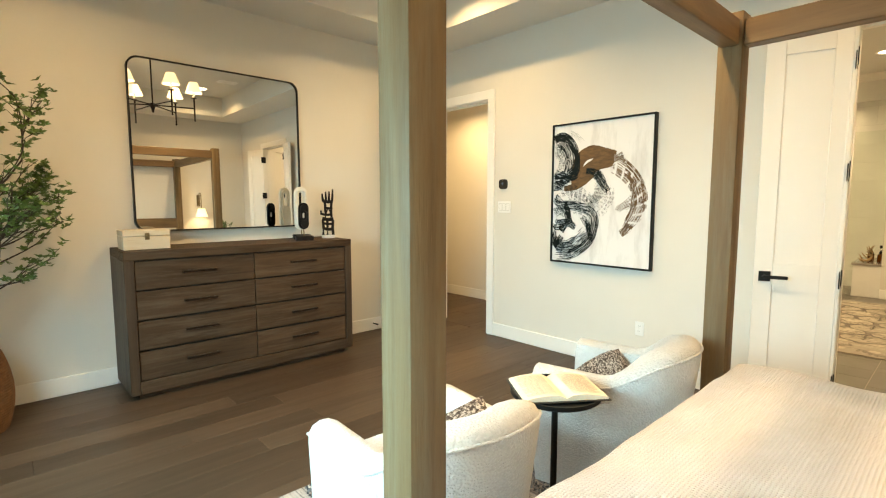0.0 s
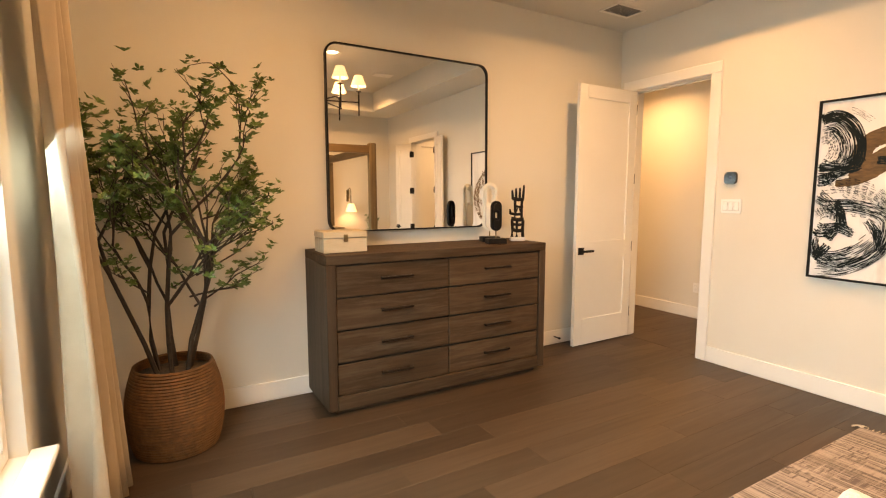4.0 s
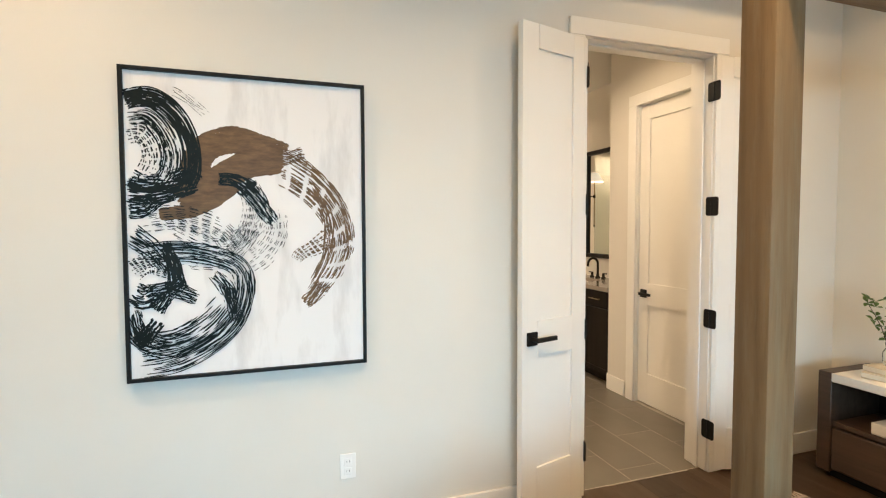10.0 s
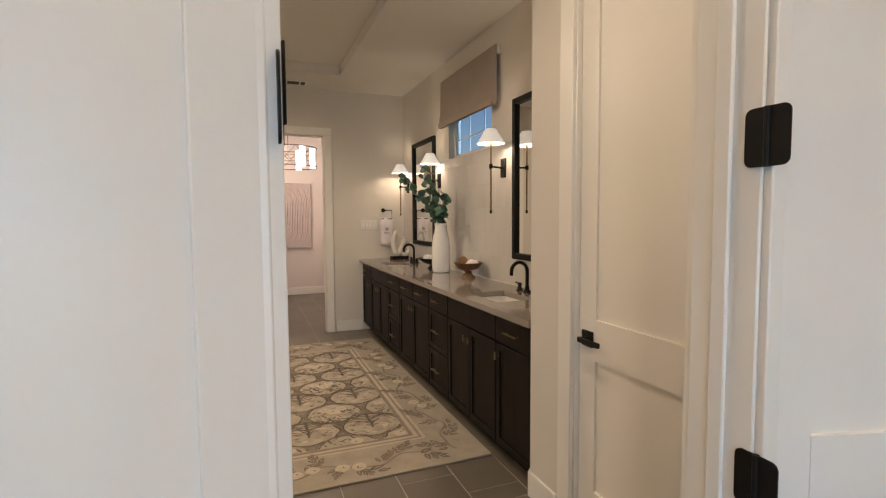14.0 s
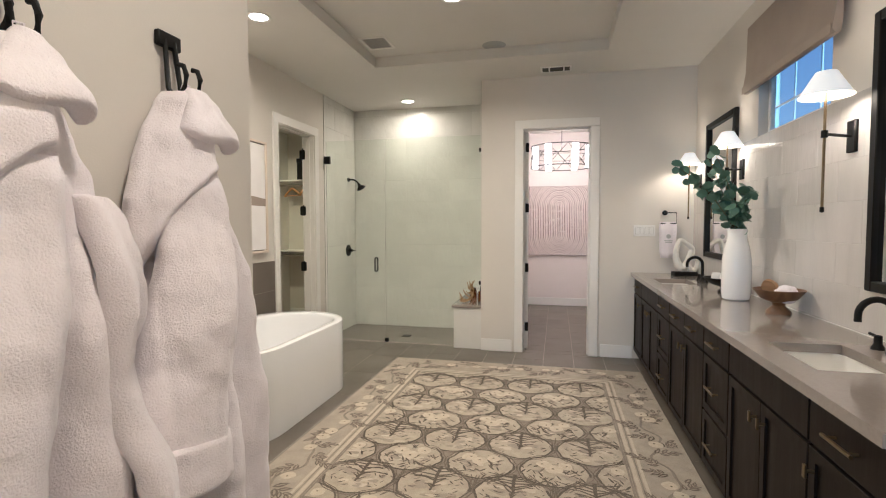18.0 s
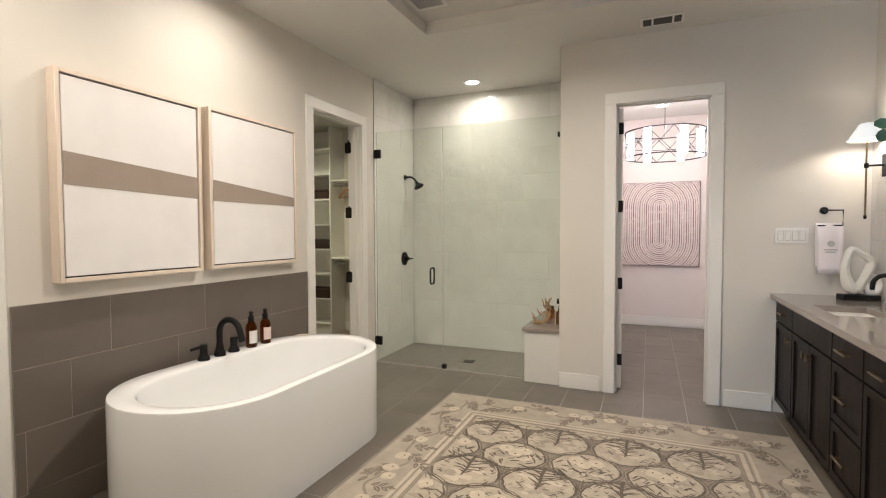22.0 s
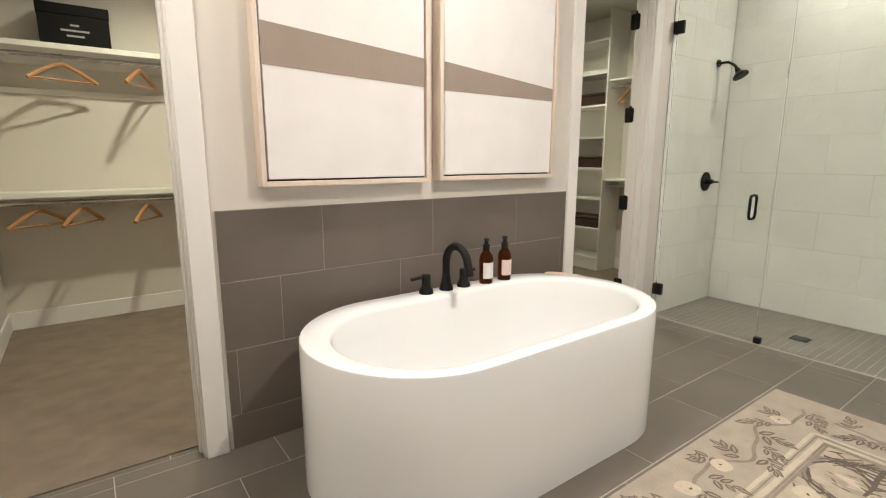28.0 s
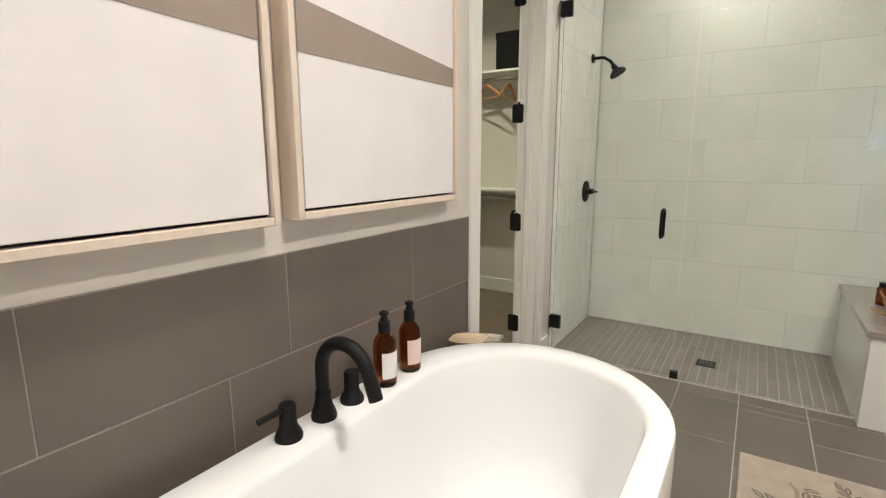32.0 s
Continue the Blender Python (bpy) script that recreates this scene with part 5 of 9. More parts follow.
    for k in range(60):
        p0 = Vector((0.045 + rb.uniform(-0.03, 0.03), rb.uniform(-0.03, 0.03), rb.uniform(0.008, 0.03)))
        tube(bl, [p0, p0 + Vector((rb.uniform(0.02, 0.06), rb.uniform(-0.012, 0.012), rb.uniform(-0.004, 0.012)))], 0.0034, 4, 0.0012)
    tagged(part("bristle", bl, LINEN, br, "cream bristles"), kind="stuff")


def soap_bottle(at, h, i, group="amber soap bottles"):
    b = thing("soap_bottle", at, "amber glass pump bottle with a pale label", "bottle", group)
    part("glass", lathe(bmesh.new(), [(0.0, 0.0), (0.034, 0.0), (0.038, 0.006), (0.038, h * 0.56), (0.035, h * 0.64), (0.026, h * 0.71), (0.0165, h * 0.75), (0.0165, h * 0.80), (0.0, h * 0.80)], 28), AMBER, b, "amber glass body")
    lb = bmesh.new()
    seg = 12
    lo = [lb.verts.new((0.0388 * math.cos(a), 0.0388 * math.sin(a), h * 0.13)) for a in [-2.7 + 2.2 * k / seg for k in range(seg + 1)]]
    hi = [lb.verts.new((v.co.x, v.co.y, h * 0.5)) for v in lo]
    for k in range(seg):
        lb.faces.new((lo[k], lo[k + 1], hi[k + 1], hi[k]))
    part("label", lb, surface("label_paper_%d" % i, ((0.78, 0.76, 0.72), (0.72, 0.58, 0.52))[i % 2], None, 10, 0.7), b, "blank pale paper label")
    p = bmesh.new()
    lathe(p, [(0.0, h * 0.76), (0.0195, h * 0.76), (0.0195, h * 0.90), (0.013, h * 0.915), (0.010, h * 0.99), (0.015, h * 1.0), (0.016, h * 1.035), (0.0, h * 1.045)], 16)
    tube(p, [(0, 0, h * 1.045), (-0.03, -0.03, h * 1.04), (-0.036, -0.036, h * 1.01)], 0.005, 8)
    part("pump", p, BLACK, b, "black pump head")


def ribbed():
    m, nt, p = nodes_of("ribbed_white_canvas")
    vec = coords(nt)
    w = node(nt, "ShaderNodeTexWave", Scale=55.0, Distortion=0.4, Detail=1.0)
    nt.links.new(vec, w.inputs["Vector"])
    n = node(nt, "ShaderNodeTexNoise", Scale=5.0, Detail=3.0)
    nt.links.new(vec, n.inputs["Vector"])
    nt.links.new(mix(nt, (0.83, 0.805, 0.79), (0.77, 0.745, 0.73), ramp(nt, n.outputs["Fac"], 0.3, 0.8)), p.inputs["Base Color"])
    p.inputs["Roughness"].default_value = 0.85
    b = nt.nodes.new("ShaderNodeBump")
    b.inputs["Strength"].default_value, b.inputs["Distance"].default_value = 0.035, 0.002
    nt.links.new(w.outputs["Fac"], b.inputs["Height"])
    nt.links.new(b.outputs["Normal"], p.inputs["Normal"])
    return m


def tub_art():
    pale = wood("pale_maple_frame", (0.74, 0.65, 0.545), (0.70, 0.60, 0.49), "z", 0.5, bump=0.06, streak=0.4, fine=0.3)
    canvas = ribbed()
    band = surface("taupe_painted_band", (0.345, 0.285, 0.235), (0.31, 0.255, 0.21), 4, 0.85, bump=0.3, bscale=200)
    for x0, (l0, l1), (r0, r1) in ((6.412, (0.382, 0.539), (0.4375, 0.564)), (7.304, (0.445, 0.576), (0.5125, 0.578))):
        a = thing("framed_art", (x0, 2.85, 1.142 if x0 < 7 else 1.146), "framed white ribbed canvas with a sloping taupe band above the tub", "artwork", "diptych above the tub")
        w, h = 0.832 if x0 < 7 else 0.852, 1.048 if x0 < 7 else 1.056
        for n, args in (("frame", (0, 0.022, 0, 0.0695, 0, h)), ("frame", (w - 0.022, w, 0, 0.0695, 0, h)), ("frame", (0.022, w - 0.022, 0, 0.0695, 0, 0.022)), ("frame", (0.022, w - 0.022, 0, 0.0695, h - 0.022, h))):
            part(n, slab(*args, bevel=0.002), pale, a)
        # black sheet puts the shade of the gap round the canvas into colour
        part("backing", slab(0.022, w - 0.022, 0.03, 0.06, 0.022, h - 0.022), BLACK, a, "black sheet drawn as the frame gap's shade")
        part("canvas", slab(0.030, w - 0.030, 0.008, 0.029, 0.030, h - 0.030, bevel=0.003), canvas, a)
        x1, x2 = 0.031, w - 0.031
        part("painted_band", plate(bmesh.new(), [(x1, h * (1 - l1)), (x2, h * (1 - r1)), (x2, h * (1 - r0)), (x1, h * (1 - l0))], 0.0066, 0.0078), band, a, "taupe painted band")


def shower():
    g = thing("shower_screen", (9.485, 0, 0), "frameless clear glass shower door and fixed panel", "shower screen")
    d = part("door_panel", slab(-0.005, 0.005, 2.138, 2.893, 0.014, 2.43, bevel=0.001), SHOWER_GLASS, g, "clear glass door")
    f = part("fixed_panel", slab(-0.005, 0.005, 0.957, 2.132, 0.004, 2.43, bevel=0.001), SHOWER_GLASS, g, "clear glass panel")
    for ob in (d, f):
        ob.visible_shadow = False
    for z in (0.18, 2.16):
        b = bmesh.new()
        box(b, -0.016, 0.016, 2.84, 2.9005, z, z + 0.09, 0.003)
        box(b, -0.03, 0.03, 2.9005, 2.9095, z, z + 0.09, 0.003)
        part("hinge", b, BLACK, g, "black square glass hinge")
    for y, z in ((2.10, 0.0), (0.952, 2.24), (0.952, 0.72)):
        part("clip", slab(-0.018, 0.018, y, y + 0.045, z + 0.001, z + 0.045, bevel=0.003), BLACK, g, "small black glass clip")
    h = bmesh.new()
    for s in (-1, 1):
        tube(h, [(s * 0.006, 2.25, 0.855), (s * 0.034, 2.25, 0.858), (s * 0.046, 2.25, 0.872), (s * 0.048, 2.25, 0.89), (s * 0.048, 2.25, 0.98), (s * 0.046, 2.25, 0.998), (s * 0.034, 2.25, 1.012), (s * 0.006, 2.25, 1.015)], 0.0095, 10)
    part("handle", h, BLACK, g, "black pull handle")
    s = thing("wall_shower", (10.17, 2.908, 2.03), "matt black wall shower head on a bent arm", "shower head")
    b = bmesh.new()
    rod(b, (0, 0, 0), (0, -0.012, 0), 0.03, seg=20)
    tube(b, [(0, -0.01, 0), (0, -0.08, 0.0), (0, -0.13, -0.03), (0, -0.155, -0.065)], 0.011, 10)
    part("arm", b, BLACK, s)
    b = bmesh.new()
    lathe(b, [(0.0, 0.03), (0.018, 0.03), (0.022, 0.0), (0.058, -0.03), (0.060, -0.045), (0.0, -0.047)], 24)
    hd = part("head", b, BLACK, s)
    hd.matrix_basis = Matrix.Translation((0, -0.165, -0.085)) @ Euler((radians(-32), 0, 0)).to_matrix().to_4x4()
    v = thing("shower_valve", (10.15, 2.908, 1.065), "round matt black shower valve with a lever", "shower valve")
    b = bmesh.new()
    rod(b, (0, 0, 0), (0, -0.008, 0), 0.08, 0.078, 32)
    part("plate", b, BLACK, v)
    b = bmesh.new()
    rod(b, (0, -0.008, 0), (0, -0.06, 0), 0.024, 0.02, 20)
    tube(b, [(0, -0.05, 0), (0.05, -0.065, -0.004), (0.085, -0.065, -0.006)], 0.008, 8)
    part("lever", b, BLACK, v)
    k = thing("shower_bench", (0, 0, 0), "tiled shower bench with a taupe stone slab top", "bench")
    part("body", slab(9.372, 10.405, 0.9505, 1.272, 0.0, 0.468), BATH_WHITE, k)
    part("slab", slab(9.352, 10.405, 0.9505, 1.292, 0.4685, 0.50, bevel=0.003), QUARTZ, k, "taupe quartz slab")
    dr = thing("shower_drain", (9.82, 1.975, 0.003), "small square black shower drain", "drain")
    part("frame", slab(-0.055, 0.055, -0.055, 0.055, 0, 0.003, bevel=0.001), BLACK, dr)
    for i in range(5):
        part("slot", slab(-0.04, 0.04, -0.036 + i * 0.016, -0.028 + i * 0.016, 0.003, 0.0042), surface("drain_slot_%d" % i, (0.03, 0.03, 0.03), None, 5, 0.4), dr)
    rng = random.Random(5)
    c = thing("driftwood_coral", (9.60, 1.13, 0.50), "branching tan driftwood piece on the shower bench", "ornament")
    drift = surface("tan_driftwood", (0.36, 0.23, 0.10), (0.22, 0.13, 0.055), 20, 0.8, bump=0.8, bscale=60)
    bm = bmesh.new()

    def limb(p, d, l, r, depth):
        pts = [p]
        for _ in range(3):
            d = (d + Vector((rng.uniform(-1, 1), rng.uniform(-1, 1), rng.uniform(-0.5, 0.7))) * 0.35).normalized()
            q = pts[-1] + d * l / 3
            q.z = max(q.z, r)
            pts.append(q)
        tube(bm, pts, r, 7, r * 0.7)
        if depth < 2:
            for q in pts[1:]:
                limb(q, (d + Vector((rng.uniform(-1, 1), rng.uniform(-1, 1), rng.uniform(0.0, 1))).normalized()).normalized(), l * 0.6, r * 0.66, depth + 1)
    spine = [Vector(p) for p in ((-0.13, 0.07, 0.035), (-0.09, 0.045, 0.02), (-0.02, 0.02, 0.02), (0.05, -0.01, 0.035), (0.085, -0.03, 0.085), (0.09, -0.035, 0.14), (0.06, -0.02, 0.18))]
    tube(bm, spine, 0.017, 9, 0.013)
    for k, d, l in ((1, (-0.7, 0.2, 0.7), 0.08), (1, (-0.8, 0.6, 0.1), 0.07), (2, (0.1, 0.9, 0.3), 0.07), (3, (-0.2, 0.7, 0.7), 0.09), (4, (0.7, 0.4, 0.3), 0.07), (4, (-0.8, 0.3, 0.2), 0.08), (5, (0.5, 0.3, 0.7), 0.07), (5, (-0.7, 0.5, 0.2), 0.09), (6, (-0.8, 0.2, 0.5), 0.06), (6, (0.2, 0.1, 0.9), 0.05)):
        limb(spine[k].copy(), Vector(d).normalized(), l, 0.010, 1)
    part("branch", bm, drift, c)
    soap_bottle((9.68, 1.00, 0.50), 0.17, 1, "bottles on the shower bench")
    j = thing("glass_jar", (9.95, 1.14, 0.50), "small amber glass jar with a lid", "jar")
    part("jar", lathe(bmesh.new(), [(0.0, 0), (0.04, 0), (0.042, 0.01), (0.042, 0.09), (0.034, 0.10), (0.0, 0.10)], 20), AMBER, j)
    part("lid", lathe(bmesh.new(), [(0.0, 0.10), (0.035, 0.10), (0.035, 0.125), (0.0, 0.128)], 20), BRONZE, j)
    w = thing("lotion_bottle", (9.80, 1.00, 0.50), "white plastic bottle on the shower bench", "bottle")
    part("body", lathe(bmesh.new(), [(0.0, 0), (0.03, 0), (0.032, 0.01), (0.032, 0.15), (0.02, 0.17), (0.0, 0.17)], 20), PORCELAIN, w)
    part("cap", lathe(bmesh.new(), [(0.0, 0.17), (0.018, 0.17), (0.018, 0.20), (0.0, 0.202)], 16), PORCELAIN, w)


BATH_WHITE = surface("white_bench_glaze", (0.76, 0.75, 0.70), (0.73, 0.72, 0.675), 3, 0.2, bump=0.3, bscale=8)


def shaker(bm_name, w, h, slab_front=False):
    """A cabinet front; the recessed panel is cut into its face."""
    bm = slab(0, w, 0, 0.019, 0, h, bevel=0.0015)
    if not slab_front:
        bm.normal_update()
        st = 0.055 if w > 0.2 else 0.04
        front = max((f for f in bm.faces if f.normal.y > 0.9), key=lambda f: f.calc_area())
        bmesh.ops.inset_region(bm, faces=[front], thickness=st)
        inner = bmesh.ops.extrude_face_region(bm, geom=[front])
        for v in inner["geom"]:
            if isinstance(v, bmesh.types.BMVert):
                v.co.y -= 0.010
        if front.is_valid:
            bmesh.ops.delete(bm, geom=[front], context="FACES_ONLY")
        bmesh.ops.recalc_face_normals(bm, faces=bm.faces)
    return shape(bm_name, bm, ESPRESSO)


def vanity():
    face = -0.668
    pull_b = bmesh.new()
    tube(pull_b, [(-0.055, 0, 0), (-0.055, 0.028, 0)], 0.005, 8)
    tube(pull_b, [(0.055, 0, 0), (0.055, 0.028, 0)], 0.005, 8)
    tube(pull_b, [(-0.075, 0.028, 0), (0.075, 0.028, 0)], 0.006, 8)
    pull = shape("bar_pull", pull_b, BRASS)
    knob_b = bmesh.new()
    tube(knob_b, [(0, 0, 0), (0, 0.024, 0)], 0.006, 8)
    box(knob_b, -0.008, 0.008, 0.022, 0.032, -0.022, 0.022, 0.002)
    knob = shape("knob", knob_b, BRASS)
    units = [(5.252, 5.676, "A"), (5.676, 6.428, "B"), (6.428, 6.836, "C"), (6.836, 7.678, "D"), (7.678, 8.09, "C"), (8.09, 8.864, "B"), (8.864, 9.325, "A")]
    for x0, x1, kind in units:
        u = thing("vanity_cabinet", (x0, 0, 0), {"A": "espresso vanity cabinet with a drawer over one door", "B": "espresso sink cabinet with two shaker doors", "C": "espresso vanity cabinet with three drawers",
                                                 "D": "espresso vanity cabinet with two drawers over two doors"}[kind], "cabinet", "vanity cabinets")
        w = x1 - x0
        part("body", slab(0.001, w - 0.001, -1.232, face - 0.02, 0.09, 0.70 if kind == "B" else 0.872), ESPRESSO, u)
        part("toe_kick", slab(0.001, w - 0.001, -1.232, face - 0.085, 0, 0.09), ESPRESSO, u)

        def front(name, a, b, z0, z1, flat, fit, fx=None):
            o = part(name, shaker(name, b - a, z1 - z0, flat), None, u)
            o.location = (a, face - 0.019, z0)
            if fit is not None:
                k = part("bar_pull" if fit is pull else "knob", fit, None, o, "aged brass pull")
                k.location = ((b - a) / 2 if fx is None else fx, 0.019, (z1 - z0) / 2 if fit is pull else z1 - z0 - 0.07)
        g = 0.006
        if kind == "A":
            front("drawer", g, w - g, 0.712, 0.862, True, pull)
            front("door", g, w - g, 0.10, 0.700, False, knob, 0.045 if x0 > 7 else w - 0.05)
        elif kind == "B":
            front("false_front", g, w - g, 0.712, 0.862, True, None)
            front("door", g, w / 2 - 0.002, 0.10, 0.700, False, knob, w / 2 - 0.05)
            front("door", w / 2 + 0.002, w - g, 0.10, 0.700, False, knob, 0.035)
        elif kind == "C":
            front("drawer", g, w - g, 0.712, 0.862, True, pull)
            front("drawer", g, w - g, 0.402, 0.700, False, pull)
            front("drawer", g, w - g, 0.10, 0.390, False, pull)
        else:
            for a, b, kx in ((g, w / 2 - 0.002, w / 2 - 0.05), (w / 2 + 0.002, w - g, 0.035)):
                front("drawer", a, b, 0.712, 0.862, True, pull)
                front("door", a, b, 0.10, 0.700, False, knob, kx)
    c = thing("vanity_countertop", (0, 0, 0), "long glossy taupe quartz countertop with two undermount sinks", "countertop")
    bm = bmesh.new()
    sinks = [(5.80, 6.22), (8.32, 8.74)]
    y0, y1, s0, s1, z0, z1 = -1.2345, -0.632, -1.02, -0.745, 0.873, 0.91
    xs, ys = [5.2505, *(v for s in sinks for v in s), 9.3395], [y0, s0, s1, y1]
    top = [[bm.verts.new((x, y, z1)) for y in ys] for x in xs]
    for i in range(len(xs) - 1):
        for j in range(3):
            if not (i % 2 and j == 1):
                bm.faces.new((top[i][j], top[i + 1][j], top[i + 1][j + 1], top[i][j + 1]))
    grown = bmesh.ops.extrude_face_region(bm, geom=list(bm.faces))
    for v in grown["geom"]:
        if isinstance(v, bmesh.types.BMVert):
            v.co.z = z0
    bmesh.ops.recalc_face_normals(bm, faces=bm.faces)
    part("slab", bm, QUARTZ, c)
    part("backsplash_seam", slab(5.2505, 9.3395, -1.2345, -1.222, 0.9105, 0.915), PORCELAIN, c, "white caulk line")
    for a, b in sinks:
        s = thing("sink_basin", ((a + b) / 2, (s0 + s1) / 2, 0.873), "white rectangular undermount sink basin", "sink", "vanity sinks")
        w, d = (b - a) / 2 + 0.006, (s1 - s0) / 2 + 0.006
        bm = bmesh.new()
        rings = []
        for k, z in ((1.0, -0.0005), (0.97, -0.03), (0.90, -0.115), (0.80, -0.13)):
            rings.append([bm.verts.new((x * (w / 0.5) * k, y * (d / 0.5) * k, z)) for x, y in [(p - 0.5, q - 0.5) for p, q in rounded_rect(1, 1, 0.14)]])
        for p, q in zip(rings, rings[1:]):
            n = len(p)
            for i in range(n):
                bm.faces.new((p[i], p[(i + 1) % n], q[(i + 1) % n], q[i]))
        bm.faces.new(rings[-1])
        part("basin", bm, PORCELAIN, s)
        part("drain", lathe(bmesh.new(), [(0.0, -0.129), (0.025, -0.129), (0.025, -0.126), (0.0, -0.125)], 18), BLACK, s)
        f = thing("sink_faucet", ((a + b) / 2 + 0.06, -1.12, 0.91), "matt black arched sink faucet with two handles", "faucet", "vanity faucets")
        bm = bmesh.new()
        lathe(bm, [(0.0, 0.0), (0.027, 0.0), (0.025, 0.01), (0.016, 0.02), (0.016, 0.04), (0.0, 0.04)], 18)
        tube(bm, [(0, 0, 0.03), (0, 0, 0.15)] + arc((0, 0.062, 0.15), 0.062, math.pi, 0, 12, (0, 1, 0)) + [(0, 0.124, 0.125)], 0.0125, 12)
        part("spout", bm, BLACK, f)
        for x in (-0.10, 0.10):
            bm = bmesh.new()
            lathe(bm, [(0.0, 0.0), (0.024, 0.0), (0.022, 0.01), (0.014, 0.022), (0.014, 0.055), (0.0, 0.058)], 16, (x, 0, 0))
            tube(bm, [(x, 0, 0.05), (x + math.copysign(0.055, x), 0.0, 0.053)], 0.006, 8)
            part("handle", bm, BLACK, f)


def vanity_mirror(x0, x1):
    m = thing("vanity_mirror", (x1, -1.2345, 1.115), "tall rectangular mirror with a black wooden frame above the sink", "mirror", "vanity mirrors", 180)
    w, h, b = x1 - x0, 1.20, 0.045
    for args in ((0, b, -0.035, 0, 0, h), (w - b, w, -0.035, 0, 0, h), (b, w - b, -0.035, 0, 0, b), (b, w - b, -0.035, 0, h - b, h)):
        part("frame", slab(*args, bevel=0.004), BLACK, m)
    part("glass", slab(b, w - b, -0.012, -0.004, b, h - b), MIRROR, m, "silvered mirror glass")


def sconce(x, dx, out):
    s = thing("wall_sconce", (x, -1.2345, 1.82), "black and brass wall sconce with a lit white cone shade", "wall lamp", "vanity sconces")
    part("backplate", slab(-0.036, 0.036, 0, 0.022, -0.075, 0.075, bevel=0.004), BLACK, s)
    b = bmesh.new()
    tube(b, [(0, 0.02, 0), (dx, out, 0)], 0.007, 10)
    lathe(b, [(0.0, -0.018), (0.014, -0.016), (0.014, 0.016), (0.0, 0.018)], 14, (dx, out, 0))
    part("arm", b, BLACK, s)
    part("rod", rod(bmesh.new(), (dx, out, -0.345), (dx, out, 0.20), 0.0062, seg=10), BRASS, s, "slim brass rod")
    part("finial", lathe(bmesh.new(), [(0.0, -0.36), (0.009, -0.356), (0.009, -0.335), (0.0, -0.33)], 12, (dx, out, 0)), BLACK, s)
    part("shade", cone_shade(bmesh.new(), 0.106, 0.17, 0.042, 0.28, (dx, out)), SCONCE_GLOW, s, "white fabric cone shade, lit")
    lamp("sconce_lamp", "POINT", pose(x + dx, -1.2345 + out, 2.035), 7.5, SOFT, 0.035)


SCONCE_GLOW = glowing("lit_sconce_shade", (1.0, 0.84, 0.62), 0.65)


def bath_window():
    w = tagged(new("window_4"), "white window high above the vanity", kind="structure")
    x0, x1, z0, z1, y = 6.83, 7.77, 2.02, 2.72, -1.325
    for args in ((x0, x0 + 0.035, z0, z1), (x1 - 0.035, x1, z0, z1), (x0 + 0.035, x1 - 0.035, z0, z0 + 0.035), (x0 + 0.035, x1 - 0.035, z1 - 0.035, z1)):
        part("frame", slab(args[0], args[1], y - 0.03, y + 0.03, args[2], args[3], bevel=0.003), TRIM, w)
    p = part("pane", slab(x0 + 0.035, x1 - 0.035, y - 0.003, y + 0.003, z0 + 0.035, z1 - 0.035), GLASS, w)
    p.visible_shadow = False
    for x in (7.14, 7.46):
        part("muntin", slab(x - 0.004, x + 0.004, y - 0.012, y - 0.004, z0 + 0.035, z1 - 0.035), TRIM, w)
    part("muntin", slab(x0 + 0.035, x1 - 0.035, y - 0.014, y - 0.0035, 2.20, 2.212), TRIM, w)
    s = thing("roman_shade", (7.26, -1.19, 2.33), "taupe fabric roman shade, half raised over the window", "window shade")
    fab = surface("taupe_shade_linen", (0.40, 0.34, 0.285), (0.36, 0.305, 0.255), 4, 0.9, bump=0.4, bscale=260)
    bm = bmesh.new()
    prof = [(-0.010, 0.47), (0.010, 0.465), (0.012, 0.30), (0.016, 0.15), (0.030, 0.06), (0.034, 0.02), (0.020, 0.0), (-0.004, 0.004), (-0.010, 0.06)]
    a = [bm.verts.new((-0.59, y2, z)) for y2, z in prof]
    b = [bm.verts.new((0.59, y2, z)) for y2, z in prof]
    for i in range(len(prof)):
        j = (i + 1) % len(prof)
        bm.faces.new((a[i], a[j], b[j], b[i]))
    bm.faces.new(a)
    bm.faces.new(list(reversed(b)))
    bmesh.ops.recalc_face_normals(bm, faces=bm.faces)
    part("fabric", bm, fab, s)
    part("hem_fold", slab(-0.585, 0.585, 0.0355, 0.041, 0.0, 0.05, bevel=0.003), fab, s)
    part("headrail", slab(-0.59, 0.59, -0.043, -0.011, 0.40, 0.47), TRIM, s)


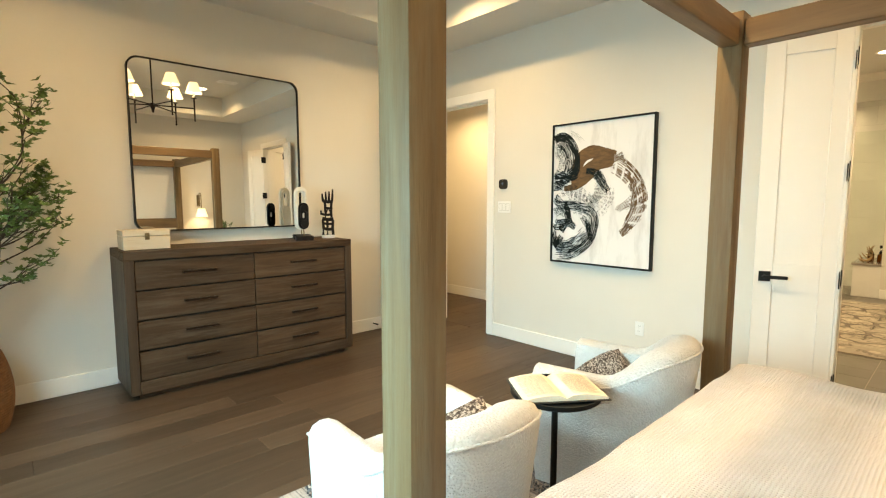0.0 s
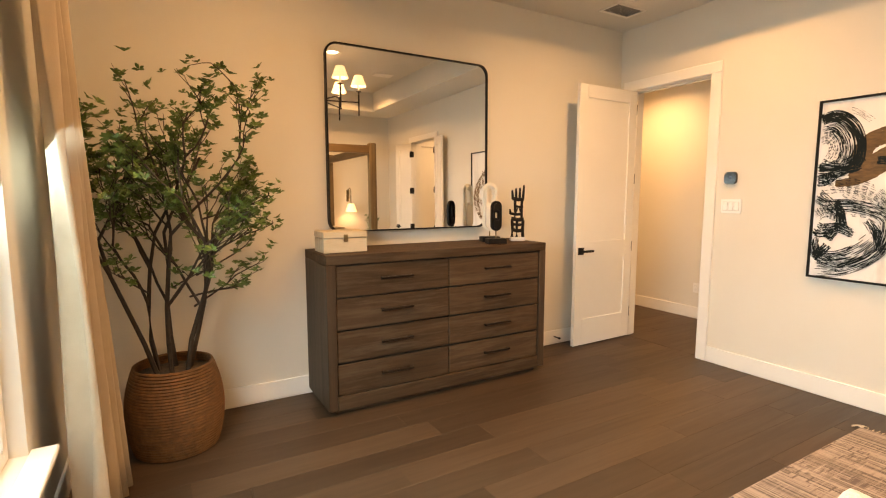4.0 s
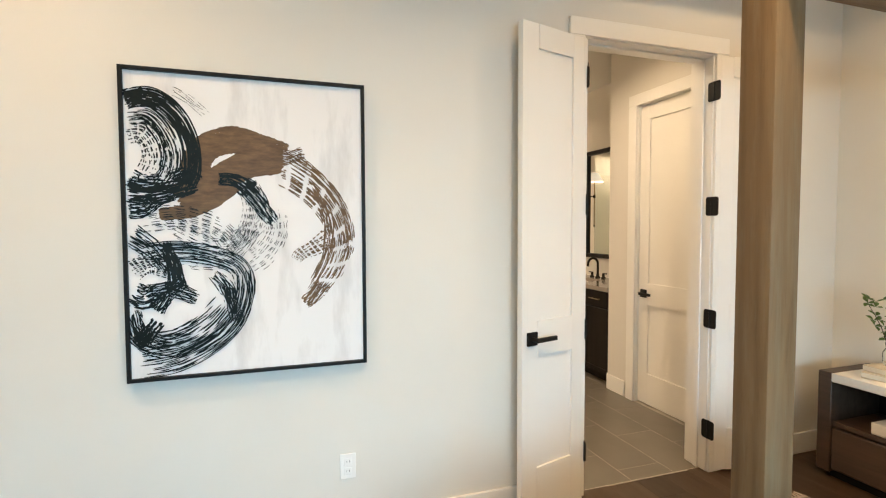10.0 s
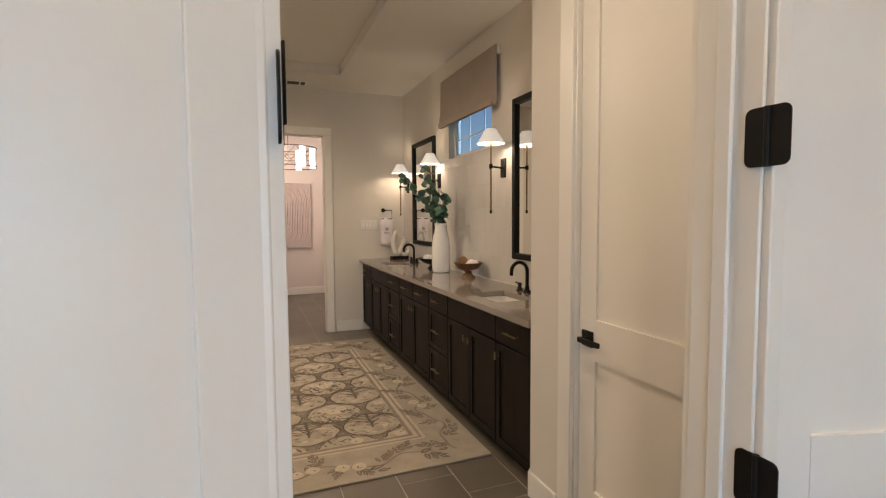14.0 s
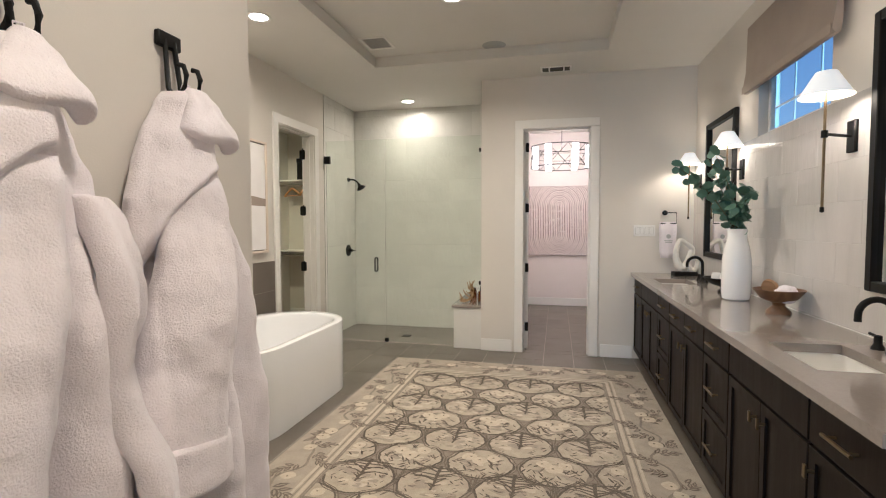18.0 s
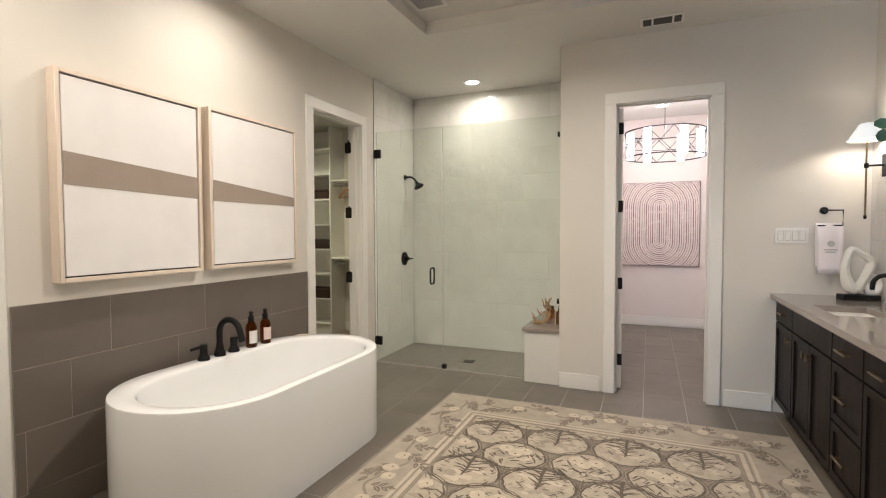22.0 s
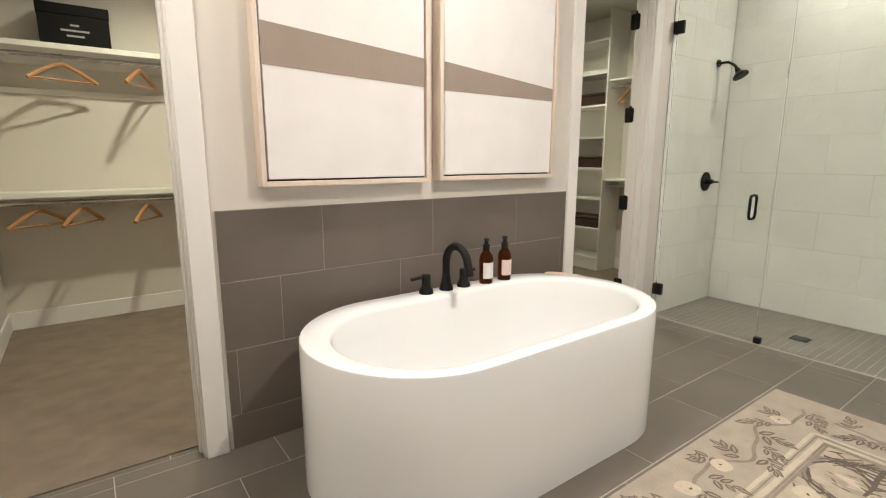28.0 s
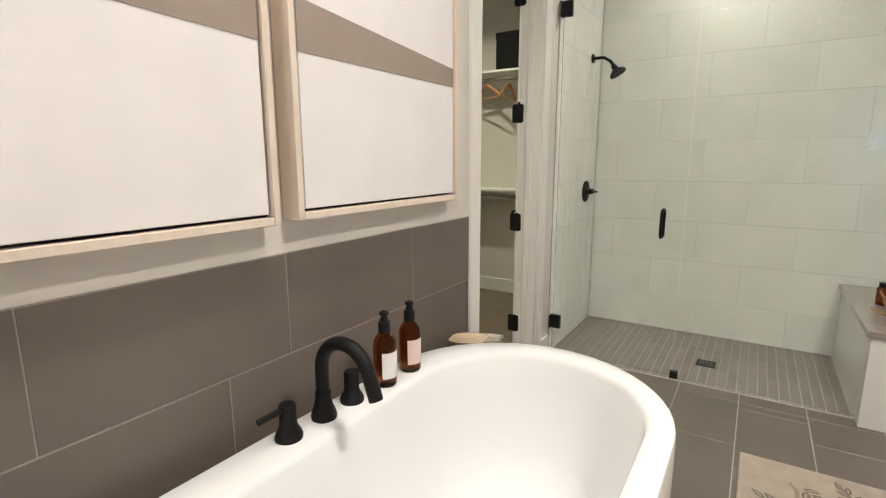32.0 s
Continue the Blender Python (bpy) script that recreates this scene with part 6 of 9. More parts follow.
def counter_things():
    v = thing("vase", (7.50, -1.035, 0.91), "tall white ceramic vase holding eucalyptus on the countertop", "vase")
    part("body", lathe(bmesh.new(), [(0.0, 0.0), (0.068, 0.0), (0.080, 0.008), (0.086, 0.05), (0.088, 0.18), (0.085, 0.27), (0.074, 0.345), (0.062, 0.385), (0.056, 0.42), (0.058, 0.455), (0.062, 0.468), (0.053, 0.468), (0.049, 0.43), (0.0, 0.41)], 40), PORCELAIN, v)
    e = thing("eucalyptus_stems", (7.50, -1.035, 1.33), "green eucalyptus stems with round leaves in the vase", "plant")
    rng = random.Random(8)
    stems, discs = bmesh.new(), bmesh.new()
    for a, lean, l in ((1.6, 0.62, 0.62), (1.3, 0.55, 0.52), (0.4, 0.6, 0.34), (2.2, 0.42, 0.56), (1.0, 0.30, 0.56), (3.3, 0.55, 0.28), (-0.9, 0.35, 0.30), (2.8, 0.7, 0.30), (5.6, 0.45, 0.34), (1.9, 0.3, 0.42), (4.2, 0.28, 0.32), (0.9, 0.4, 0.38)):
        pts, d = [Vector((0, 0, 0))], Vector((lean * math.cos(a) * 0.5, lean * math.sin(a) * 0.5, 1)).normalized()
        for k in range(7):
            d = (d + Vector((math.cos(a) * 0.13 * lean, math.sin(a) * 0.13 * lean, -0.055 * lean)) + Vector((rng.uniform(-1, 1), rng.uniform(-1, 1), rng.uniform(-1, 1))) * 0.07).normalized()
            q = pts[-1] + d * l / 7
            q.y = max(q.y, -0.15)
            pts.append(q)
        tube(stems, pts, 0.0035, 5, 0.0015)
        for k in range(2, 8):
            for s in (-1, 1):
                r = rng.uniform(0.023, 0.039)
                m = Matrix.Translation(pts[k] + Vector((rng.uniform(-1, 1), rng.uniform(-1, 1), rng.uniform(-1, 1))) * 0.012) @ Euler((rng.uniform(0.3, 1.5) * s, rng.uniform(-0.8, 0.8), rng.uniform(0, 6.3))).to_matrix().to_4x4()
                c = discs.verts.new(m @ Vector((0, r * 1.1, -0.005)))
                ring = [discs.verts.new(m @ Vector((r * math.sin(t), r * 1.1 - r * math.cos(t) * 1.05, 0.004 * math.cos(2 * t)))) for t in [2 * math.pi * i / 9 for i in range(9)]]
                for i in range(9):
                    discs.faces.new((c, ring[i], ring[(i + 1) % 9]))
    part("stem", stems, surface("brown_green_stem", (0.10, 0.09, 0.045), None, 20, 0.7), e)
    tagged(part("leaf", discs, surface("eucalyptus_leaf", (0.06, 0.135, 0.085), (0.095, 0.175, 0.125), 9, 0.5), e, "round blue-green leaves"), kind="stuff")
    b = thing("wooden_bowl", (6.98, -1.085, 0.91), "footed brown wooden bowl holding a brush and sponge", "bowl")
    part("bowl", lathe(bmesh.new(), [(0.0, 0.0), (0.062, 0.0), (0.060, 0.015), (0.030, 0.045), (0.034, 0.062), (0.09, 0.085), (0.128, 0.135), (0.124, 0.137), (0.085, 0.095), (0.03, 0.075), (0.0, 0.074)], 36),
         wood("brown_bowl_wood", (0.20, 0.105, 0.045), (0.11, 0.055, 0.025), "x", 0.4), b)
    s = thing("bath_brush", (6.99, -1.075, 1.012), "round wooden bath brush with pale bristles in the bowl", "brush", turn=30)
    o = part("back", lathe(bmesh.new(), [(0.0, -0.014), (0.045, -0.012), (0.05, 0.0), (0.045, 0.012), (0.0, 0.014)], 24), wood("brush_wood", (0.36, 0.22, 0.11), (0.26, 0.15, 0.07), "x", 0.5), s)
    o.matrix_basis = Matrix.Translation((0.02, 0.02, 0.04)) @ Euler((radians(75), 0, 0)).to_matrix().to_4x4()
    p = thing("sponge", (6.955, -1.11, 1.02), "white ruffled bath sponge in the bowl", "sponge")
    bm = bmesh.new()
    bmesh.ops.create_icosphere(bm, subdivisions=4, radius=0.062)
    for vt in bm.verts:
        vt.co *= 1 + 0.16 * noise.noise(vt.co * 45)
        vt.co.z *= 0.8
    part("ruffle", bm, TERRY, p)
    t = thing("footed_bowl", (7.86, -1.085, 0.91), "footed black bowl holding white candles beside the vase", "bowl")
    part("dish", lathe(bmesh.new(), [(0.0, 0.0), (0.055, 0.0), (0.053, 0.012), (0.034, 0.028), (0.036, 0.04), (0.10, 0.062), (0.15, 0.105), (0.152, 0.11), (0.146, 0.11), (0.095, 0.07), (0.03, 0.05), (0.0, 0.049)], 32), BLACK, t)
    for x, y in ((-0.045, 0.02), (0.04, -0.03), (0.02, 0.055)):
        c = thing("candle", (7.86 + x, -1.085 + y, 0.978), "small round white candle in the black bowl", "candle", "candles in the black bowl")
        part("wax", lathe(bmesh.new(), [(0.0, 0.0), (0.028, 0.002), (0.04, 0.03), (0.039, 0.055), (0.03, 0.076), (0.0, 0.08)], 20), PORCELAIN, c)
    a = thing("abstract_sculpture", (9.10, -1.085, 0.91), "white abstract loop sculpture on a black block", "sculpture", turn=-82)
    part("base", slab(-0.10, 0.115, -0.05, 0.05, 0, 0.038, bevel=0.003), BLACK, a)
    plaster = surface("white_plaster_loop", (0.78, 0.76, 0.70), (0.72, 0.70, 0.64), 9, 0.7, bump=0.3, bscale=60)

    def blob(keys):
        """A closed loop of clay whose thickness changes on the way round."""
        bm = bmesh.new()
        n, rings = len(keys) * 5, []
        for i in range(n):
            f = i / 5
            j, t = int(f), f - int(f)
            k = [Vector(keys[(j + d) % len(keys)]) for d in (-1, 0, 1, 2)]
            c = 0.5 * (2 * k[1] + (k[2] - k[0]) * t + (2 * k[0] - 5 * k[1] + 4 * k[2] - k[3]) * t * t + (3 * k[1] - k[0] - 3 * k[2] + k[3]) * t ** 3)
            rings.append(c)
        tubes = []
        for i, c in enumerate(rings):
            q = rings[(i + 1) % n] - rings[i - 1]
            dd = Vector((q.x, 0, q.y)).normalized()
            u, w2 = Vector((0, 1, 0)), dd.cross(Vector((0, 1, 0)))
            tubes.append([bm.verts.new(Vector((c.x, 0, c.y)) + c.z * (math.cos(2 * math.pi * e / 10) * u * 1.15 + math.sin(2 * math.pi * e / 10) * w2)) for e in range(10)])
        for i in range(n):
            p0, p1 = tubes[i], tubes[(i + 1) % n]
            for e in range(10):
                bm.faces.new((p0[e], p0[(e + 1) % 10], p1[(e + 1) % 10], p1[e]))
        bmesh.ops.recalc_face_normals(bm, faces=bm.faces)
        return bm
    part("loop", blob([(-0.05, 0.10, 0.036), (-0.075, 0.20, 0.026), (-0.062, 0.29, 0.022), (-0.035, 0.345, 0.022), (0.02, 0.315, 0.020), (0.075, 0.265, 0.026), (0.068, 0.215, 0.030), (0.03, 0.13, 0.026), (-0.01, 0.075, 0.036)]), plaster, a)
    part("small_loop", blob([(0.062, 0.065, 0.028), (0.052, 0.125, 0.018), (0.085, 0.165, 0.015), (0.118, 0.150, 0.015), (0.128, 0.10, 0.022), (0.10, 0.055, 0.024)]), plaster, a)
    r = thing("towel_ring", (9.3395, -0.952, 1.53), "matt black square towel ring on the wall", "towel ring")
    bm = bmesh.new()
    rod(bm, (0, 0, 0), (-0.012, 0, 0), 0.026, seg=20)
    tube(bm, [(-0.01, 0, 0), (-0.055, 0, 0)], 0.009, 8)
    part("mount", bm, BLACK, r)
    bm = bmesh.new()
    tube(bm, [(-0.055, 0.0, 0.0), (-0.055, -0.10, 0.0), (-0.055, -0.10, -0.11), (-0.055, 0.05, -0.11)], 0.006, 8)
    part("ring", bm, BLACK, r)
    w = thing("hand_towel", (9.285, -0.975, 1.42), "folded white hand towel with a small printed mark on the ring", "towel")
    bm = bmesh.new()
    rows = []
    for k in range(15):
        q = k / 14
        z, x = (0.012 - 0.36 * (1 - q * 2), -0.022) if q < 0.5 else (0.012 - 0.31 * (q * 2 - 1), 0.022)
        rows.append([bm.verts.new((x * (1 if abs(q - 0.5) > 0.04 else 0.3) + 0.006 * math.sin(u * 9), (u - 0.5) * 0.15 * (1 - 0.05 * math.cos(q * 6)), z)) for u in [i / 10 for i in range(11)]])
    for p0, p1 in zip(rows, rows[1:]):
        for i in range(10):
            bm.faces.new((p0[i], p0[i + 1], p1[i + 1], p1[i]))
    ob = part("cloth", bm, TERRY, w)
    md = ob.modifiers.new("thickness", "SOLIDIFY")
    md.thickness, md.offset = 0.012, 0
    mk = bmesh.new()
    lathe_ring = [(0.022 * math.cos(2 * math.pi * i / 20), 0.022 * math.sin(2 * math.pi * i / 20)) for i in range(20)]
    mk.faces.new([mk.verts.new((-0.0365, y, z - 0.13)) for y, z in lathe_ring])
    for i in range(2):
        mk.faces.new([mk.verts.new((-0.0365, y, z)) for y, z in ((-0.04 + 0.008 * i, -0.17 - i * 0.016), (0.04 - 0.008 * i, -0.17 - i * 0.016), (0.04 - 0.008 * i, -0.178 - i * 0.016), (-0.04 + 0.008 * i, -0.178 - i * 0.016))])
    part("printed_mark", mk, surface("grey_embroidery", (0.45, 0.45, 0.44), None, 20, 0.8), w, "small grey printed mark")
    outlet((9.34, -0.758, 1.347), "x", -1, "white four-gang light switch plate", 0.21, 0.115, "switch", 4)


def robe_hook(at, turn):
    h = thing("robe_hook", at, "matt black double robe hook on the wall", "hook", "robe hooks", turn)
    part("plate", slab(-0.036, 0.036, -0.016, 0, 0.070, 0.106, bevel=0.003), BLACK, h)
    for s in (-1, 1):
        bm = bmesh.new()
        tube(bm, [(s * 0.014, -0.012, 0.088), (s * 0.017, -0.018, 0.03), (s * 0.020, -0.024, -0.03), (s * 0.021, -0.036, -0.048), (s * 0.022, -0.056, -0.050), (s * 0.023, -0.072, -0.034), (s * 0.023, -0.078, -0.004), (s * 0.023, -0.070, 0.018), (s * 0.023, -0.056, 0.022)], 0.0062, 8)
        part("prong", bm, BLACK, h)


def far_room():
    p = thing("carved_wall_panel", (12.699, 0.09, 0.88), "large pale carved relief panel with oval rings", "artwork")
    base = surface("dark_rose_wood", (0.17, 0.128, 0.118), (0.13, 0.098, 0.09), 12, 0.8, bump=0.4, bscale=60)
    ridge = surface("whitewashed_ridge", (0.70, 0.61, 0.58), (0.60, 0.52, 0.49), 14, 0.8, bump=0.4, bscale=60)
    part("board", slab(-0.035, 0, -0.52, 0.52, 0, 1.20, bevel=0.004), base, p)
    rng = random.Random(8)
    for k in range(24):
        w, h = 0.050 + k * 0.058, 0.58 + k * 0.058
        pts = [(x, z + 0.60 - h / 2) for x, z in stadium(w, h, 16)]
        n = len(pts)
        cut = 0.044 if k % 3 else 0.036
        inn = [(x * (w - cut) / w if w > cut else 0.0, 0.6 + (z - 0.6) * (h - cut) / h) for x, z in pts]
        bm = bmesh.new()
        for i in range(n):
            j = (i + 1) % n
            steps = 10 if math.dist(pts[i], pts[j]) > 0.2 else 1
            for e in range(steps):
                q = []
                for line_, f in ((pts, e / steps), (pts, (e + 1) / steps), (inn, (e + 1) / steps), (inn, e / steps)):
                    q.append((line_[i][0] + (line_[j][0] - line_[i][0]) * f, line_[i][1] + (line_[j][1] - line_[i][1]) * f))
                if any(abs(x) < 0.512 and 0.006 < z < 1.194 for x, z in q):
                    q = [(max(-0.512, min(0.512, x)), max(0.006, min(1.194, z))) for x, z in q]
                    q = [c for i_, c in enumerate(q) if math.dist(c, q[i_ - 1]) > 1e-3]
                    if len(q) > 2:
                        bm.faces.new([bm.verts.new((-0.045, x, z)) for x, z in q])
        bmesh.ops.remove_doubles(bm, verts=bm.verts, dist=0.0005)
        grown = bmesh.ops.extrude_face_region(bm, geom=list(bm.faces))
        for v in grown["geom"]:
            if isinstance(v, bmesh.types.BMVert):
                v.co.x = -0.035
        bmesh.ops.recalc_face_normals(bm, faces=bm.faces)
        part("oval_ring", bm, ridge, p)
    bm = bmesh.new()
    for _ in range(34):
        y, z, l = rng.uniform(-0.48, 0.40), rng.uniform(0.3, 0.95), rng.uniform(0.04, 0.14)
        box(bm, -0.0455, -0.0352, y, min(y + l, 0.51), z, z + rng.uniform(0.008, 0.016))
    tagged(part("cross_stroke", bm, ridge, p), kind="stuff")
    c = thing("drum_chandelier", (11.2, 0.07, 2.235), "round metal lattice drum chandelier with glowing bulbs", "chandelier")
    R = 0.43
    for z, q in ((0.0, 0.007), (0.145, 0.0035), (0.29, 0.007)):
        part("ring", bmesh_ring(bmesh.new(), R, z, q, 48), BRONZE, c)
    for i in range(10):
        a0, a1 = 2 * math.pi * (i + 0.3) / 10, 2 * math.pi * (i + 1.3) / 10
        bm = bmesh.new()
        for p0, p1 in (((a0, 0.0), (a1, 0.29)), ((a1, 0.0), (a0, 0.29))):
            tube(bm, [(R * math.cos(p0[0]), R * math.sin(p0[0]), p0[1]), (R * math.cos(p1[0]), R * math.sin(p1[0]), p1[1])], 0.0035, 6)
        part("lattice", bm, BRONZE, c)
    glow = glowing("bright_bulb", (1.0, 0.86, 0.72), 6.0)
    for i in range(6):
        a = 2 * math.pi * (i + 0.5) / 6
        part("bulb", rod(bmesh.new(), (0.37 * math.cos(a), 0.37 * math.sin(a), -0.01), (0.37 * math.cos(a), 0.37 * math.sin(a), 0.30), 0.040, seg=16), glow, c, "glowing frosted bulb")
    part("stem", rod(bmesh.new(), (0, 0, 0.28), (0, 0, BATH - 2.236), 0.004), BRONZE, c)
    part("spoke", tube(bmesh.new(), [(-R, 0, 0.286), (R, 0, 0.286)], 0.005, 6), BRONZE, c)
    lamp("drum_lamp", "POINT", pose(11.2, 0.07, 2.38), 64, (1.0, 0.72, 0.52), 0.30)


def shelf_run(name, x0, x1, y0, y1, z, label, front="y"):
    s = thing(name, (0, 0, 0), label, "shelf", "closet shelves")
    part("board", slab(x0, x1, y0, y1, z, z + 0.02, bevel=0.002), TRIM, s)
    if front == "y":
        part("nosing", slab(x0, x1, y0 - 0.016, y0 - 0.001, z - 0.016, z + 0.022, bevel=0.003), TRIM, s)
        part("cleat", slab(x0, x1, y1 - 0.018, y1, z - 0.09, z), TRIM, s)
        if z > 1.5:
            part("rail", slab(x0, x1, y1 - 0.018, y1, z - 0.29, z - 0.25, bevel=0.002), TRIM, s)
        for xb in (x0, x1 - 0.012):
            part("rod_bracket", slab(xb, xb + 0.012, y0 + 0.02, y0 + 0.08, z - 0.10, z - 0.002, bevel=0.003), TRIM, s)
        part("hanging_rod", rod(bmesh.new(), (x0, y0 + 0.05, z - 0.055), (x1, y0 + 0.05, z - 0.055), 0.016, seg=14), CHROME, s, "polished steel hanging rod")
    else:
        part("cleat", slab(x1 - 0.018, x1, y0, y1, z - 0.09, z), TRIM, s)
        part("hanging_rod", rod(bmesh.new(), (x0 + 0.05, y0, z - 0.055), (x0 + 0.05, y1, z - 0.055), 0.016, seg=14), CHROME, s, "polished steel hanging rod")


def hanger(at, turn):
    h = thing("coat_hanger", at, "light wooden coat hanger on the closet rod", "hanger", "wooden hangers", turn)
    w = HANGER_WOOD
    bm = bmesh.new()
    tube(bm, [(-0.205, 0, -0.155), (-0.12, 0, -0.10), (-0.03, 0, -0.055), (0, 0, -0.048), (0.03, 0, -0.055), (0.12, 0, -0.10), (0.205, 0, -0.155)], 0.0145, 8)
    part("shoulder", bm, w, h)
    part("bar", tube(bmesh.new(), [(-0.19, 0, -0.152), (0.19, 0, -0.152)], 0.0075, 8), w, h)
    part("hook", tube(bmesh.new(), [(0, 0, -0.05), (0, 0, -0.015)] + arc((0, 0, 0.0), 0.018, -1.57, 3.0, 10), 0.0025, 6), CHROME, h)


HANGER_WOOD = wood("honey_hanger_wood", (0.48, 0.27, 0.10), (0.38, 0.20, 0.07), "x", 0.4)


def closets():
    d = thing("closet_divider", (6.60, 5.14, 0.006), "white upright closet panel between the hanging bays", "panel")
    part("board", slab(0, 0.02, 0, 0.298, 0.62, 2.79, bevel=0.002), TRIM, d)
    part("cleat", slab(0.002, 0.018, 0.281, 0.297, 0, 0.619), TRIM, d)
    for x0, x1 in ((5.2715, 6.599), (6.6215, 8.0785)):
        shelf_run("closet_shelf", x0, x1, 5.14, 5.4385, 1.99, "white closet shelf with a steel rod beneath")
        shelf_run("closet_shelf", x0, x1, 5.14, 5.4385, 1.00, "white closet shelf with a steel rod beneath")
    for x, z, t in ((5.785, 1.935, 22), (6.245, 1.935, 58), (5.552, 0.945, 35), (5.794, 0.945, 55), (6.201, 0.945, 60), (6.92, 1.935, 50)):
        hanger((x, 5.19, z), t)
    b = thing("storage_box", (5.685, 5.17, 2.01), "black storage box with a small pale mark on the closet shelf", "box")
    part("body", slab(0, 0.40, 0, 0.22, 0, 0.20, bevel=0.004), surface("black_board", (0.007, 0.007, 0.007), None, 6, 0.6, spec=0.15), b)
    part("lid", slab(-0.004, 0.404, -0.004, 0.224, 0.20, 0.27, bevel=0.004), bpy.data.materials["black_board"], b)
    mk = bmesh.new()
    for k, wd in enumerate((0.05, 0.16, 0.10)):
        box(mk, 0.2 - wd / 2, 0.2 + wd / 2, -0.0015, -0.0003, 0.13 - k * 0.035, 0.142 - k * 0.035)
    part("printed_mark", mk, surface("silver_print", (0.4, 0.4, 0.4), None, 20, 0.5), b)
    # far closet: a shelf tower and a hanging bay on the end wall
    for z in (2.055, 1.02):
        shelf_run("closet_shelf", 10.42, 10.7185, 3.0515, 4.138, z, "white closet shelf with a steel rod beneath", "x")
    shelf_run("closet_shelf", 8.25, 10.0, 5.0, 5.2985, 1.99, "white closet shelf with a steel rod beneath")
    for y, z, t in ((3.93, 2.0, 62), (3.72, 2.0, 8), (3.35, 2.0, 75), (3.55, 0.965, 20)):
        hanger((10.47, y, z), t)
    t = thing("shelf_tower", (10.40, 4.14, 0.006), "tall white open shelf tower in the closet", "shelf unit")
    w, dpt, h = 0.80, 0.3185, 2.78
    for y in (0, w - 0.02):
        part("side_panel", slab(0, dpt, y, y + 0.02, 0, h, bevel=0.002), TRIM, t)
    for k in range(8):
        part("shelf", slab(0.0, dpt - 0.008, 0.02, w - 0.02, 0.125 + k * 0.335, (0.172 if k == 6 else 0.147) + k * 0.335, bevel=0.002), TRIM, t)
    part("back", slab(dpt - 0.008, dpt, 0.02, w - 0.02, 0, h), TRIM, t)
    part("kick_board", slab(0.015, 0.03, 0.02, w - 0.02, 0, 0.124), TRIM, t)
    dark = surface("brown_leather", (0.05, 0.025, 0.018), (0.03, 0.016, 0.012), 20, 0.5)
    for k in (1, 3, 5):
        b = thing("storage_basket", (10.42, 4.19, 0.006 + 0.147 + k * 0.335), "dark brown woven storage basket on a shelf", "basket", "closet baskets")
        part("body", slab(0, 0.26, 0, 0.66, 0, 0.10, bevel=0.01), dark, b)
        part("rim", slab(-0.006, 0.266, -0.006, 0.666, 0.10, 0.125, bevel=0.006), dark, b)
    b = thing("storage_box", (10.45, 3.60, 2.075), "black storage box on the closet shelf", "box")
    part("body", slab(0, 0.24, 0, 0.24, 0, 0.25, bevel=0.004), bpy.data.materials["black_board"], b)
    part("lid", slab(-0.004, 0.244, -0.004, 0.244, 0.25, 0.31, bevel=0.004), bpy.data.materials["black_board"], b)


bathtub()
tub_art()
shower()
vanity()
vanity_mirror(8.136, 8.886)
vanity_mirror(5.68, 6.43)
sconce(8.01, -0.01, 0.12)
sconce(6.60, -0.09, 0.17)
sconce(9.11, 0.0, 0.115)
bath_window()
counter_things()
robe_hook((4.935, 1.0595, 1.765), 0)
robe_hook((4.55, 1.0595, 1.765), 0)
far_room()
closets()
vent("ceiling_vent", 8.29, 1.77, BATH + 0.10, 0.30, 0.26)
v = thing("ceiling_vent", (9.11, 0.15, BATH), "small white ceiling vent with three dark openings", "vent")
part("frame", slab(-0.085, 0.085, -0.155, 0.155, -0.008, -0.0005, bevel=0.002), TRIM, v)
# flat dark panels on the frame paint the shade of three openings
for y0, y1 in ((-0.135, -0.085), (-0.07, 0.06), (0.075, 0.135)):
    part("opening", slab(-0.06, 0.06, y0, y1, -0.0105, -0.0081), surface("vent_opening_shade", (0.05, 0.055, 0.055), None, 5, 0.7), v, "dark panel painted as a shaded opening")
s = thing("ceiling_speaker", (8.60, 0.72, BATH + 0.10), "round flush grey ceiling speaker", "speaker")
part("grille", lathe(bmesh.new(), [(0.0, -0.004), (0.10, -0.004), (0.112, 0.0), (0.0, 0.0)], 32), surface("grey_grille", (0.42, 0.43, 0.43), None, 200, 0.7, bump=0.5, bscale=400), s)


# ---- painting ----
def ribbon(bm, pts, widths, depth):
    """A flat strip of paint along points (across, up) on a canvas that looks to -x."""
    n = len(pts)
    left, right = [], []
    for i, (a, b) in enumerate(pts):
        p, q = pts[max(i - 1, 0)], pts[min(i + 1, n - 1)]
        dx, dz = q[0] - p[0], q[1] - p[1]
        l = math.hypot(dx, dz) or 1
        nx, nz = -dz / l * widths[i] / 2, dx / l * widths[i] / 2
        for store, s in ((left, 1), (right, -1)):
            u, v = min(0.912, max(0.012, a + s * nx)), min(1.204, max(0.012, b + s * nz))
            store.append(bm.verts.new((depth, -u, v)))
    for i in range(n - 1):
        bm.faces.new((left[i], left[i + 1], right[i + 1], right[i]))


